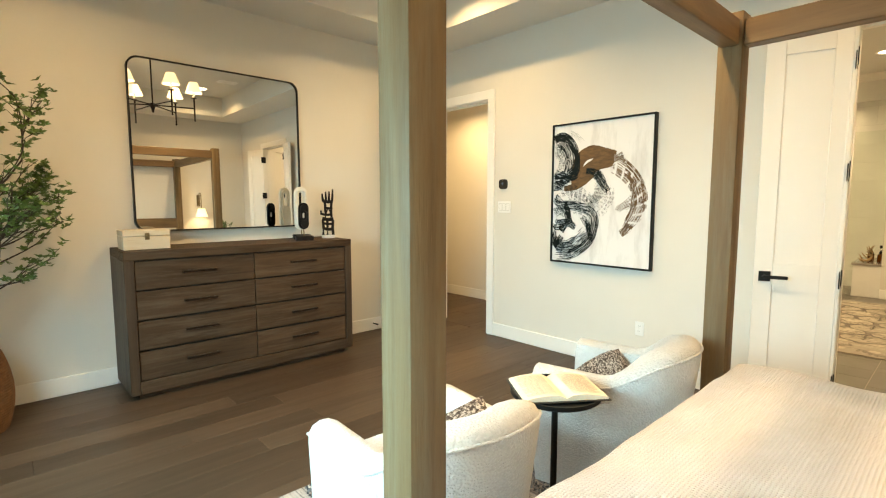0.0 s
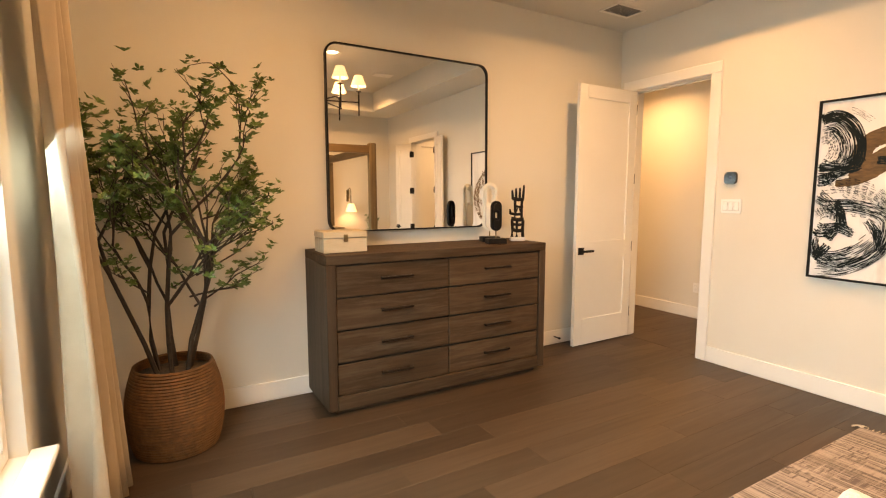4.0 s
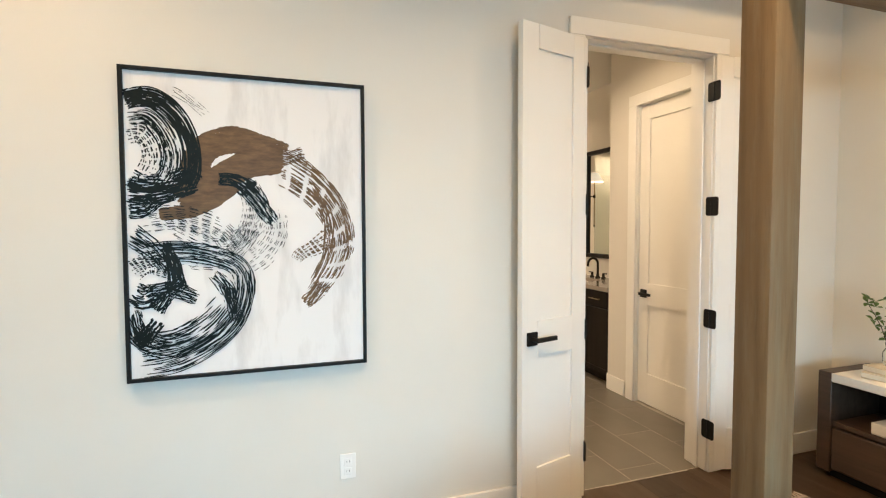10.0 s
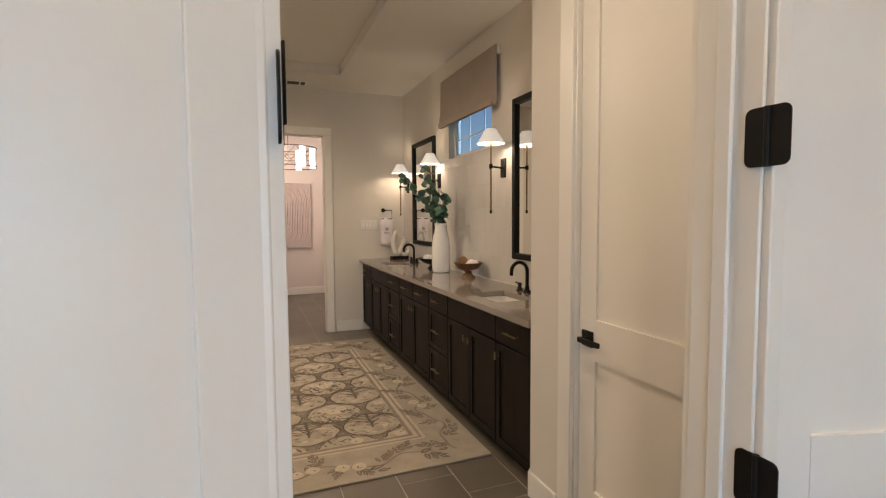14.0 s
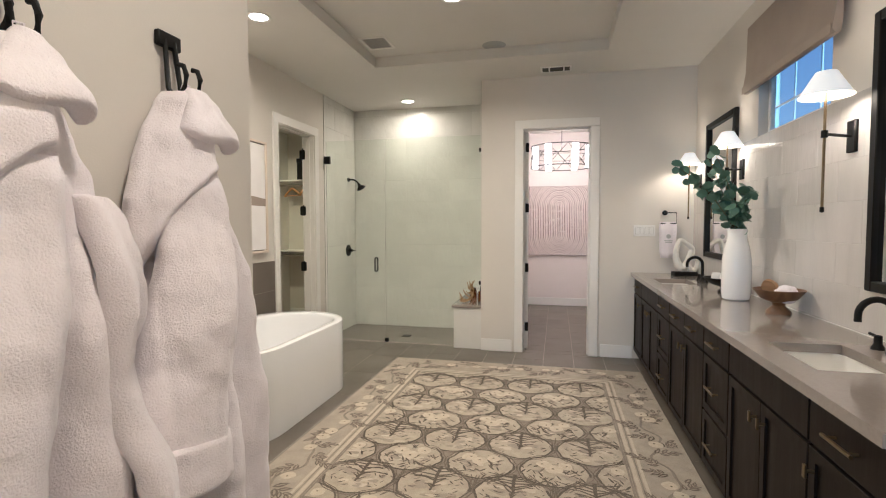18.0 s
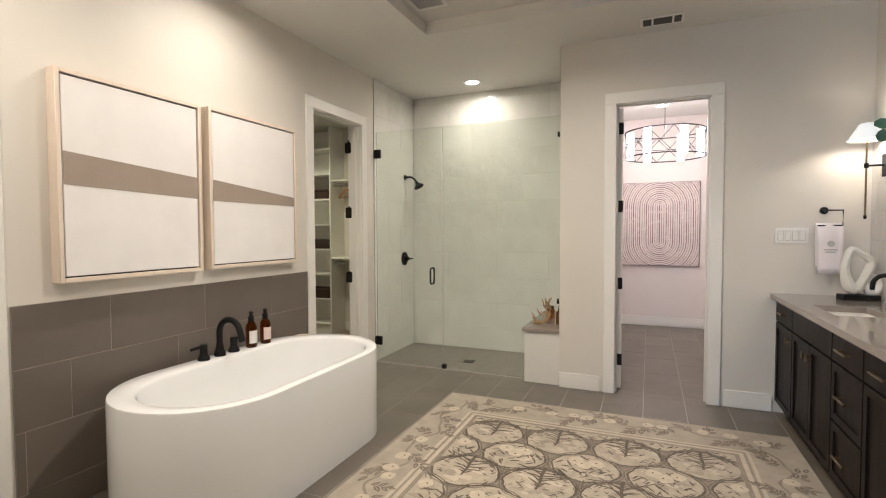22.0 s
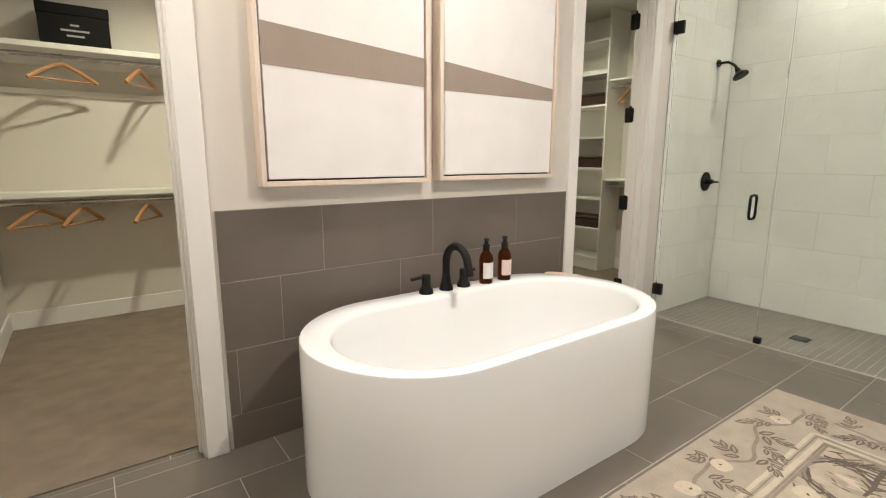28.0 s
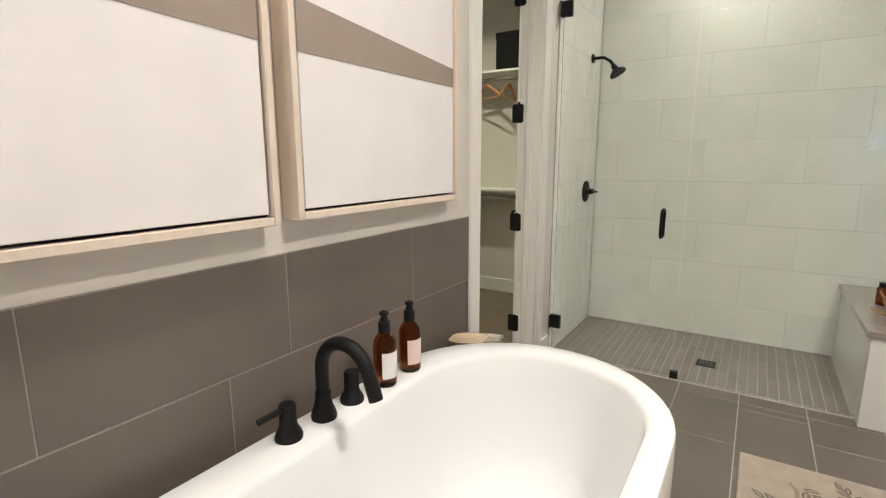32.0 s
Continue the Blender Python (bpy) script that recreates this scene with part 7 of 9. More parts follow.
def curve_through(keys, n):
    """A smooth line through key points."""
    out = []
    k = [keys[0], *keys, keys[-1]]
    m = len(keys) - 1
    for i in range(n + 1):
        f = i / n * m
        j = min(int(f), m - 1)
        t = f - j
        p = [Vector(k[j + d]) for d in range(4)]
        out.append(0.5 * (2 * p[1] + (p[2] - p[0]) * t + (2 * p[0] - 5 * p[1] + 4 * p[2] - p[3]) * t * t + (3 * p[1] - p[0] - 3 * p[2] + p[3]) * t ** 3))
    return out


def brushed(bm, keys, width, strands, rng, dry=0.2, taper=(1, 1), thin=1.0, depth=-0.001, n=46, full=False):
    """Many bristle lines side by side along one sweep of the brush."""
    line = curve_through(keys, n)
    for s in range(strands):
        off = (s + 0.5) / strands - 0.5 + rng.uniform(-0.02, 0.02)
        a, b = rng.uniform(0, 0.05 + 0.25 * dry), 1 - rng.uniform(0, 0.06 + 0.3 * dry)
        wob = rng.uniform(0, 9)
        run = []
        for i, p in enumerate(line):
            f = i / n
            q, r = line[max(i - 1, 0)], line[min(i + 1, n)]
            d = (r - q)
            d = d.normalized() if d.length else Vector((1, 0))
            w = width * (taper[0] + (taper[1] - taper[0]) * f)
            o = off * w + 0.004 * math.sin(f * 7 + wob)
            gap = noise.noise(Vector((f * (6 + 9 * dry), s * 1.7, wob))) < -0.36 + 0.50 * dry * f * 1.2
            gap = (gap or (dry >= 0.5 and width > 0.06 and math.sin(f * 64 + 0.15 * s) > 0.84)) and not full
            if a <= f <= b and not gap:
                run.append((p.x - d.y * o, p.y + d.x * o))
            if (gap or f > b or i == n) and run:
                if len(run) > 2:
                    k = width * (taper[0] + (taper[1] - taper[0]) * f) / strands * (thin * 1.3 + (0.5 if full else 0.12))
                    ribbon(bm, run, [k * (0.35 if j in (0, len(run) - 1) else rng.uniform(0.75, 1.25)) for j in range(len(run))], depth - 0.000031 * s)
                run = []


def canvas_wash():
    m, nt, p = nodes_of("grey_washed_canvas")
    vec = coords(nt, (1, 5, 1.2))
    n = node(nt, "ShaderNodeTexNoise", Scale=1.6, Detail=5.0, Roughness=0.6)
    f = node(nt, "ShaderNodeTexNoise", Scale=160.0, Detail=2.0)
    nt.links.new(vec, n.inputs["Vector"])
    nt.links.new(vec, f.inputs["Vector"])
    nt.links.new(mix(nt, (0.78, 0.765, 0.75), (0.50, 0.48, 0.465), ramp(nt, n.outputs["Fac"], 0.50, 0.82)), p.inputs["Base Color"])
    p.inputs["Roughness"].default_value = 0.7
    b = nt.nodes.new("ShaderNodeBump")
    b.inputs["Strength"].default_value, b.inputs["Distance"].default_value = 0.3, 0.002
    nt.links.new(f.outputs["Fac"], b.inputs["Height"])
    nt.links.new(b.outputs["Normal"], p.inputs["Normal"])
    return m


def painting():
    p = thing("painting", (3.7795, 2.733, 0.854), "abstract black and brown brushstroke painting in a thin black frame", "painting")
    w, h = 0.943, 1.236
    for n, args in (("frame", (-0.045, 0, -0.014, 0, 0, h)), ("frame", (-0.045, 0, -w, -w + 0.014, 0, h)), ("frame", (-0.045, 0, -w + 0.014, -0.014, 0, 0.014)), ("frame", (-0.045, 0, -w + 0.014, -0.014, h - 0.014, h))):
        part(n, slab(*args, bevel=0.0015), BLACK, p)
    part("canvas", slab(-0.030, -0.002, -w + 0.0145, -0.0145, 0.0145, h - 0.0145), canvas_wash(), p)
    rng = random.Random(21)
    brown = surface("brown_paint", (0.175, 0.100, 0.038), (0.085, 0.046, 0.019), 16, 0.5, stretch=(1, 1, 4), spec=0.3)
    black = surface("black_paint", (0.005, 0.008, 0.008), (0.010, 0.014, 0.013), 25, 0.5, spec=0.15)
    sweeps = [
        (brown, [(0.186, 0.712), (0.319, 0.788), (0.451, 0.871), (0.604, 0.902)], 0.107, 14, 0.00, (0.8, 0.7), 1.50, True),
        (brown, [(0.254, 0.816), (0.294, 0.926), (0.394, 0.973), (0.495, 0.947), (0.612, 0.91)], 0.084, 12, 0.00, (0.9, 0.8), 1.50, True),
        (brown, [(0.12, 0.664), (0.23, 0.68), (0.333, 0.737), (0.414, 0.798)], 0.044, 8, 0.00, (0.6, 1.1), 1.50, True),
        (brown, [(0.546, 0.9), (0.619, 0.91), (0.687, 0.931)], 0.067, 12, 0.25, (1, 0.7), 1.00, False),
        (brown, [(0.568, 0.878), (0.662, 0.828), (0.757, 0.745), (0.822, 0.637), (0.839, 0.527), (0.8, 0.418), (0.733, 0.334), (0.696, 0.288)], 0.163, 17, 0.55, (1.0, 0.42), 0.78, False),
        (brown, [(0.698, 0.805), (0.764, 0.698), (0.785, 0.59), (0.767, 0.481), (0.704, 0.358)], 0.049, 7, 0.30, (1, 0.8), 1.00, False),
        (brown, [(0.633, 0.911), (0.742, 0.83), (0.837, 0.715), (0.87, 0.574), (0.844, 0.465)], 0.038, 6, 0.45, (1.3, 0.6), 0.70, False),
        (brown, [(0.676, 0.280), (0.714, 0.312), (0.766, 0.372)], 0.066, 11, 0.22, (0.75, 0.9), 1.15, False),
        (brown, [(0.785, 0.566), (0.726, 0.528), (0.667, 0.497), (0.644, 0.469)], 0.084, 11, 0.50, (1, 0.45), 0.90, False),
        (black, [(0.016, 1.104), (0.106, 1.123), (0.192, 1.065), (0.245, 0.957), (0.249, 0.838), (0.209, 0.756)], 0.067, 13, 0.12, (1, 1), 1.05, False),
        (black, [(0.016, 1.107), (0.077, 1.124), (0.142, 1.106)], 0.064, 9, 0.00, (1, 0.6), 1.50, True),
        (black, [(0.018, 1.056), (0.098, 1.064), (0.162, 1.0), (0.192, 0.91), (0.176, 0.822), (0.121, 0.755)], 0.113, 15, 0.45, (1, 1), 0.55, False),
        (black, [(0.017, 0.991), (0.075, 0.991), (0.117, 0.937), (0.123, 0.864), (0.085, 0.79)], 0.102, 10, 0.60, (1, 1), 0.40, False),
        (black, [(0.173, 0.8), (0.225, 0.826), (0.272, 0.792)], 0.064, 10, 0.00, (0.8, 0.7), 1.50, True),
        (black, [(0.012, 0.752), (0.099, 0.744), (0.187, 0.763), (0.268, 0.787)], 0.087, 13, 0.15, (1, 0.8), 1.10, False),
        (black, [(0.019, 0.687), (0.076, 0.691), (0.128, 0.733)], 0.076, 10, 0.00, (0.9, 0.7), 1.50, True),
        (black, [(0.022, 0.81), (0.085, 0.79), (0.158, 0.792)], 0.073, 9, 0.40, (1, 0.8), 0.70, False),
        (black, [(0.341, 0.811), (0.414, 0.806), (0.472, 0.762)], 0.067, 10, 0.00, (0.5, 1.0), 1.50, True),
        (black, [(0.436, 0.791), (0.493, 0.724), (0.529, 0.672), (0.563, 0.622)], 0.090, 12, 0.25, (1.0, 0.5), 0.95, False),
        (black, [(0.45, 0.799), (0.481, 0.694), (0.455, 0.588), (0.389, 0.513)], 0.087, 8, 0.55, (1, 1), 0.22, False),
        (black, [(0.552, 0.695), (0.565, 0.589), (0.506, 0.497), (0.432, 0.453)], 0.102, 8, 0.60, (1, 1), 0.16, False),
        (black, [(0.053, 0.637), (0.2, 0.653), (0.346, 0.603), (0.432, 0.483)], 0.102, 11, 0.50, (1, 1), 0.28, False),
        (black, [(0.141, 0.645), (0.286, 0.558), (0.404, 0.558), (0.507, 0.649)], 0.087, 9, 0.50, (1, 1), 0.22, False),
        (black, [(0.183, 0.499), (0.329, 0.476), (0.433, 0.558), (0.471, 0.679)], 0.087, 8, 0.50, (1, 1), 0.20, False),
        (black, [(0.05, 0.499), (0.183, 0.521), (0.315, 0.498), (0.41, 0.445), (0.443, 0.347)], 0.081, 11, 0.45, (1, 1), 0.50, False),
        (black, [(0.023, 0.586), (0.102, 0.528), (0.167, 0.425)], 0.102, 12, 0.40, (1, 0.7), 0.60, False),
        (black, [(0.027, 0.441), (0.094, 0.47), (0.196, 0.44)], 0.087, 10, 0.50, (1, 1), 0.45, False),
        (black, [(0.143, 0.557), (0.17, 0.469), (0.18, 0.366)], 0.049, 8, 0.00, (0.5, 1.3), 1.50, True),
        (black, [(0.084, 0.346), (0.166, 0.364), (0.261, 0.318)], 0.084, 11, 0.00, (0.8, 0.5), 1.50, True),
        (black, [(0.102, 0.28), (0.151, 0.345), (0.213, 0.398)], 0.067, 10, 0.00, (0.8, 0.7), 1.50, True),
        (black, [(0.025, 0.354), (0.069, 0.332), (0.121, 0.353)], 0.102, 11, 0.40, (1, 0.9), 0.60, False),
        (black, [(0.378, 0.371), (0.389, 0.303), (0.403, 0.22)], 0.052, 8, 0.00, (0.6, 0.8), 1.50, True),
        (black, [(0.314, 0.424), (0.365, 0.363), (0.386, 0.288)], 0.064, 9, 0.35, (0.8, 0.9), 0.60, False),
        (black, [(0.435, 0.438), (0.439, 0.332), (0.4, 0.22), (0.31, 0.134), (0.176, 0.072), (0.042, 0.056)], 0.076, 13, 0.40, (0.9, 1.1), 0.60, False),
        (black, [(0.043, 0.136), (0.177, 0.153), (0.296, 0.216), (0.379, 0.303)], 0.116, 13, 0.45, (1, 1), 0.50, False),
        (black, [(0.023, 0.224), (0.073, 0.164), (0.162, 0.132), (0.251, 0.158)], 0.093, 12, 0.45, (1, 1), 0.50, False),
        (black, [(0.029, 0.158), (0.077, 0.186), (0.116, 0.243)], 0.064, 10, 0.10, (0.8, 0.8), 1.20, False),
        (black, [(0.026, 0.289), (0.045, 0.209), (0.061, 0.136)], 0.058, 9, 0.30, (0.8, 0.9), 0.70, False),
        (black, [(0.179, 1.159), (0.251, 1.112), (0.322, 1.061)], 0.038, 4, 0.70, (1, 1), 0.14, False),
    ]
    for i, (paint, keys, width, strands, dry, taper, thin, full) in enumerate(sweeps):
        bm = bmesh.new()
        if full and paint is brown:
            width *= 1.35
        if full and paint is black:
            full, dry, thin, width, strands = False, 0.16, 1.0, width * 1.15, int(strands * 1.5)
        thin *= 1.0 if full else 1.3 if paint is black and thin >= 0.4 else 1.0
        strands = strands if full else int(strands * 1.9)
        brushed(bm, keys, width, strands, rng, dry, taper, thin, -0.0306 - 0.00013 * i, (60 if len(keys) > 4 else 30) * (3 if dry >= 0.5 else 1), full)
        part("brushstroke", bm, paint, p)


# ---- rugs ----
def tribal():
    """Worn banded flat-weave in taupe and cream; the bands run across the rug."""
    m, nt, p = nodes_of("worn_banded_weave")
    bands = node(nt, "ShaderNodeTexNoise", Scale=1.0, Detail=6.0, Roughness=0.75)
    nt.links.new(coords(nt, (9, 0.25, 1)), bands.inputs["Vector"])
    dash = node(nt, "ShaderNodeTexNoise", Scale=1.0, Detail=3.0, Roughness=0.6)
    nt.links.new(coords(nt, (55, 22, 1)), dash.inputs["Vector"])
    warp = node(nt, "ShaderNodeTexNoise", Scale=1.0, Detail=4.0, Roughness=0.7)
    nt.links.new(coords(nt, (4, 90, 1)), warp.inputs["Vector"])
    lines = node(nt, "ShaderNodeTexNoise", Scale=1.0, Detail=2.0, Roughness=0.5)
    nt.links.new(coords(nt, (66, 0.7, 1)), lines.inputs["Vector"])
    motif = node(nt, "ShaderNodeTexVoronoi", Scale=1.0)
    motif.distance = "CHEBYCHEV"
    nt.links.new(coords(nt, (11, 9, 1)), motif.inputs["Vector"])
    patch = node(nt, "ShaderNodeTexNoise", Scale=1.0, Detail=2.0)
    nt.links.new(coords(nt, (3.2, 0.5, 1)), patch.inputs["Vector"])
    col = mix(nt, (0.34, 0.285, 0.25), (0.19, 0.152, 0.135), ramp(nt, bands.outputs["Fac"], 0.46, 0.64))
    col = mix(nt, col, (0.085, 0.068, 0.064), ramp(nt, lines.outputs["Fac"], 0.51, 0.63))
    ring = nt.nodes.new("ShaderNodeMath")
    ring.operation, ring.inputs[1].default_value = "PINGPONG", 0.14
    nt.links.new(motif.outputs["Distance"], ring.inputs[0])
    both = nt.nodes.new("ShaderNodeMath")
    both.operation = "MULTIPLY"
    nt.links.new(ramp(nt, ring.outputs[0], 0.085, 0.12), both.inputs[0])
    nt.links.new(ramp(nt, patch.outputs["Fac"], 0.54, 0.60), both.inputs[1])
    col = mix(nt, col, (0.11, 0.085, 0.078), both.outputs[0])
    col = mix(nt, col, (0.10, 0.08, 0.075), ramp(nt, dash.outputs["Fac"], 0.58, 0.78))
    col = mix(nt, col, (0.42, 0.36, 0.315), ramp(nt, warp.outputs["Fac"], 0.52, 0.78))
    nt.links.new(col, p.inputs["Base Color"])
    p.inputs["Roughness"].default_value = 0.95
    b = nt.nodes.new("ShaderNodeBump")
    b.inputs["Strength"].default_value, b.inputs["Distance"].default_value = 0.6, 0.003
    nt.links.new(warp.outputs["Fac"], b.inputs["Height"])
    nt.links.new(b.outputs["Normal"], p.inputs["Normal"])
    return m


def bedroom_rug():
    r = thing("area_rug", (-0.26, -0.52, 0.0), "worn taupe and cream banded rug with fringed ends", "rug")
    part("weave", slab(0, 3.66, 0, 2.745, 0.0005, 0.011, bevel=0.003), tribal(), r)
    rng = random.Random(6)
    yarn = surface("cream_yarn", (0.55, 0.47, 0.38), (0.45, 0.38, 0.30), 30, 0.95)
    for x, s in ((3.66, 1), (0.0, -1)):
        bm = bmesh.new()
        for k in range(120):
            y = 0.01 + 2.725 * k / 119
            j = rng.uniform(-0.012, 0.012)
            tube(bm, [(x, y, 0.006), (x + s * 0.02, y + j * 0.4, 0.005), (x + s * rng.uniform(0.03, 0.045), y + j, 0.004)], 0.003, 5)
        tagged(part("fringe", bm, yarn, r, "knotted cream fringe"), kind="stuff")
    bm = bmesh.new()
    for k in range(9):
        a = radians(-20 + 16 * k)
        tube(bm, [(3.655, 2.735, 0.008), (3.655 + 0.02 * math.cos(a), 2.735 + 0.02 * math.sin(a), 0.018), (3.655 + 0.05 * math.cos(a), 2.735 + 0.05 * math.sin(a), 0.005)], 0.003, 5)
    part("tassel", bm, yarn, r, "corner tassel")
    # raised tufted bands between the flat-woven ones
    tufts = {"charcoal": bmesh.new(), "slate": bmesh.new(), "cream": bmesh.new()}
    for x0, x1 in ((1.24, 1.49), (2.05, 2.27)):
        for i in range(int((x1 - x0) / 0.016)):
            for j in range(168):
                x, y = x0 + i * 0.016 + rng.uniform(-0.006, 0.006), 0.02 + j * 0.0162 + rng.uniform(-0.006, 0.006)
                bm = tufts[rng.choice(("charcoal", "charcoal", "slate", "slate", "cream"))]
                a, q, h = rng.uniform(0, 6.3), rng.uniform(0.007, 0.011), rng.uniform(0.016, 0.024)
                top = bm.verts.new((x + rng.uniform(-0.006, 0.006), y + rng.uniform(-0.006, 0.006), h))
                foot = [bm.verts.new((x + q * math.cos(a + 2.094 * k), y + q * math.sin(a + 2.094 * k), 0.0105)) for k in range(3)]
                for k in range(3):
                    bm.faces.new((foot[k], foot[(k + 1) % 3], top))
    for shade, c1 in (("charcoal", (0.045, 0.045, 0.05)), ("slate", (0.15, 0.145, 0.15)), ("cream", (0.42, 0.37, 0.32))):
        tagged(part("tuft", tufts[shade], surface(shade + "_tuft_wool", c1, None, 30, 0.95), r, shade + " wool tufts"), kind="stuff")


def flat_disc(bm, c, r, z, n=9, stretch=1.0, turn=0.0, ripple=0.0, k=5):
    ca, sa = math.cos(turn), math.sin(turn)
    ring = []
    for i in range(n):
        a = 2 * math.pi * i / n
        q = r * (1 + ripple * math.cos(k * a))
        x, y = q * math.cos(a) * stretch, q * math.sin(a)
        ring.append(bm.verts.new((c[0] + ca * x - sa * y, c[1] + sa * x + ca * y, z)))
    bm.faces.new(ring)


def flat_line(bm, pts, w0, w1, z):
    n = len(pts)
    L, R = [], []
    for i, p in enumerate(pts):
        a, b = pts[max(i - 1, 0)], pts[min(i + 1, n - 1)]
        dx, dy = b[0] - a[0], b[1] - a[1]
        l = math.hypot(dx, dy) or 1
        w = (w0 + (w1 - w0) * i / (n - 1)) / 2
        L.append(bm.verts.new((p[0] - dy / l * w, p[1] + dx / l * w, z)))
        R.append(bm.verts.new((p[0] + dy / l * w, p[1] - dx / l * w, z)))
    for i in range(n - 1):
        bm.faces.new((L[i], R[i], R[i + 1], L[i + 1]))


def bath_rug():
    X0, X1, Y0, Y1, H = 5.70, 8.80, -0.66, 1.755, 0.012
    r = thing("bathroom_rug", (0, 0, 0), "large taupe and cream wool rug with a branching floral lattice", "rug")

    def wool(name, a, b, s=30):
        return surface(name, a, b, s, 0.95, bump=0.9, bscale=150, grain=0.5, sheen=0.15)
    ground, trunk = wool("greige_wool", (0.40, 0.347, 0.272), (0.32, 0.277, 0.215), 9), wool("taupe_wool", (0.27, 0.23, 0.178), (0.20, 0.17, 0.13), 16)
    cream, brown, dark = wool("cream_wool", (0.56, 0.49, 0.37), (0.46, 0.40, 0.30)), wool("brown_wool", (0.165, 0.132, 0.098), (0.11, 0.088, 0.065)), wool("dark_wool", (0.115, 0.091, 0.064), (0.082, 0.065, 0.046))
    oat, pale, fawn = wool("oat_wool", (0.46, 0.40, 0.305), (0.34, 0.292, 0.22), 13), wool("pale_oat_wool", (0.52, 0.455, 0.35), (0.46, 0.40, 0.305), 18), wool("fawn_wool", (0.35, 0.30, 0.235), (0.29, 0.245, 0.19), 18)
    part("border", slab(X0, X1, Y0, Y1, 0.0005, H, bevel=0.004), ground, r)
    bx0, bx1, by0, by1 = X0 + 0.43, X1 - 0.43, Y0 + 0.375, Y1 - 0.36
    part("field", slab(bx0, bx1, by0, by1, H, H + 0.001), trunk, r)
    rng = random.Random(14)
    lines, seams, cells, clouds, shades, outline, strokes, twigs, petals, hearts, leaves, fills, vines = (bmesh.new() for _ in range(13))

    def loop_line(bm, o, w, z):
        for a, b in (((bx0 - o, by0 - o), (bx1 + o, by0 - o)), ((bx1 + o, by0 - o), (bx1 + o, by1 + o)), ((bx1 + o, by1 + o), (bx0 - o, by1 + o)), ((bx0 - o, by1 + o), (bx0 - o, by0 - o))):
            n = 40
            flat_line(bm, [(a[0] + (b[0] - a[0]) * k / n + rng.uniform(-0.0015, 0.0015), a[1] + (b[1] - a[1]) * k / n + rng.uniform(-0.0015, 0.0015)) for k in range(n + 1)], w, w, z)
    loop_line(lines, 0.026, 0.022, H + 0.0014)
    loop_line(lines, 0.068, 0.018, H + 0.0014)
    loop_line(seams, 0.006, 0.009, H + 0.0017)
    loop_line(seams, 0.048, 0.007, H + 0.0017)

    def hold(p, e=0.012):
        return (min(bx1 - e, max(bx0 + e, p[0])), min(by1 - e, max(by0 + e, p[1])))

    def inside(p, e=0.012):
        return bx0 + e < p[0] < bx1 - e and by0 + e < p[1] < by1 - e

    def line(bm, pts, w0, w1, z):
        run = []
        for p in pts + [(1e9, 0)]:
            if inside(p):
                run.append(p)
            else:
                if len(run) > 1:
                    flat_line(bm, run, w0, w1, z)
                run = []

    def ogee(c, w, h, ph):
        pts = []
        for k in range(44):
            a = 2 * math.pi * k / 44
            q = (abs(math.cos(a)) ** 1.95 + abs(math.sin(a)) ** 1.95) ** (-1 / 1.95)
            q *= 1 + 0.020 * math.sin(3 * a + ph) + 0.016 * math.sin(8 * a + 2 * ph)
            pts.append((c[0] + h * q * math.cos(a) + rng.uniform(-0.003, 0.003), c[1] + w * q * math.sin(a) + rng.uniform(-0.003, 0.003)))
        return pts

    def cell(c, w, h):
        pts = [hold(p) for p in ogee(c, w, h, rng.uniform(0, 6))]
        if max(p[0] for p in pts) - min(p[0] for p in pts) < 0.03 or max(p[1] for p in pts) - min(p[1] for p in pts) < 0.03:
            return
        clean = [p for k, p in enumerate(pts) if math.dist(p, pts[k - 1]) > 1e-4]
        cells.faces.new([cells.verts.new((x, y, H + 0.0014)) for x, y in clean])
        # a dark, broken outline and a lighter stroke that runs beside it on the stem
        for grow, bm, w0, w1, lift in ((0.001, outline, 0.009, 0.017, 0.0021), (0.020, strokes, 0.005, 0.009, 0.0018)):
            ring = ogee(c, w + grow, h + grow, 1.0)
            for k0 in range(0, 44, 4):
                if rng.random() < 0.93:
                    seg = [ring[(k0 + k) % 44] for k in range(5 + rng.randrange(2))]
                    line(bm, [(x + rng.uniform(-0.002, 0.002), y + rng.uniform(-0.002, 0.002)) for x, y in seg], rng.uniform(w0, w1), rng.uniform(w0, w1) * 0.85, H + lift + rng.uniform(0, 0.0002))

    def flower(c, s, free=False):
        if free or inside(c, 0.04):
            flat_disc(petals, c, s, H + 0.0026 + rng.uniform(0, 0.0003), 24, 1.1, rng.uniform(0, 3), 0.05, 4)
            flat_disc(hearts, (c[0] + rng.uniform(-0.3, 0.3) * s, c[1] + rng.uniform(-0.3, 0.3) * s), s * 0.13, H + 0.0034, 7, 1.5, rng.uniform(0, 3))

    def lens(bm, c, e, w, z):
        """A pointed leaf from c to e, fullest a little before its middle."""
        dx, dy = e[0] - c[0], e[1] - c[1]
        edge = [(f, v) for f, v in ((0.0, 0.0), (0.2, 0.75), (0.45, 1.0), (0.75, 0.62), (1.0, 0.0), (0.75, -0.55), (0.45, -0.9), (0.2, -0.7))]
        l = math.hypot(dx, dy)
        bm.faces.new([bm.verts.new((c[0] + dx * f - dy / l * w * v, c[1] + dy * f + dx / l * w * v, z)) for f, v in edge])

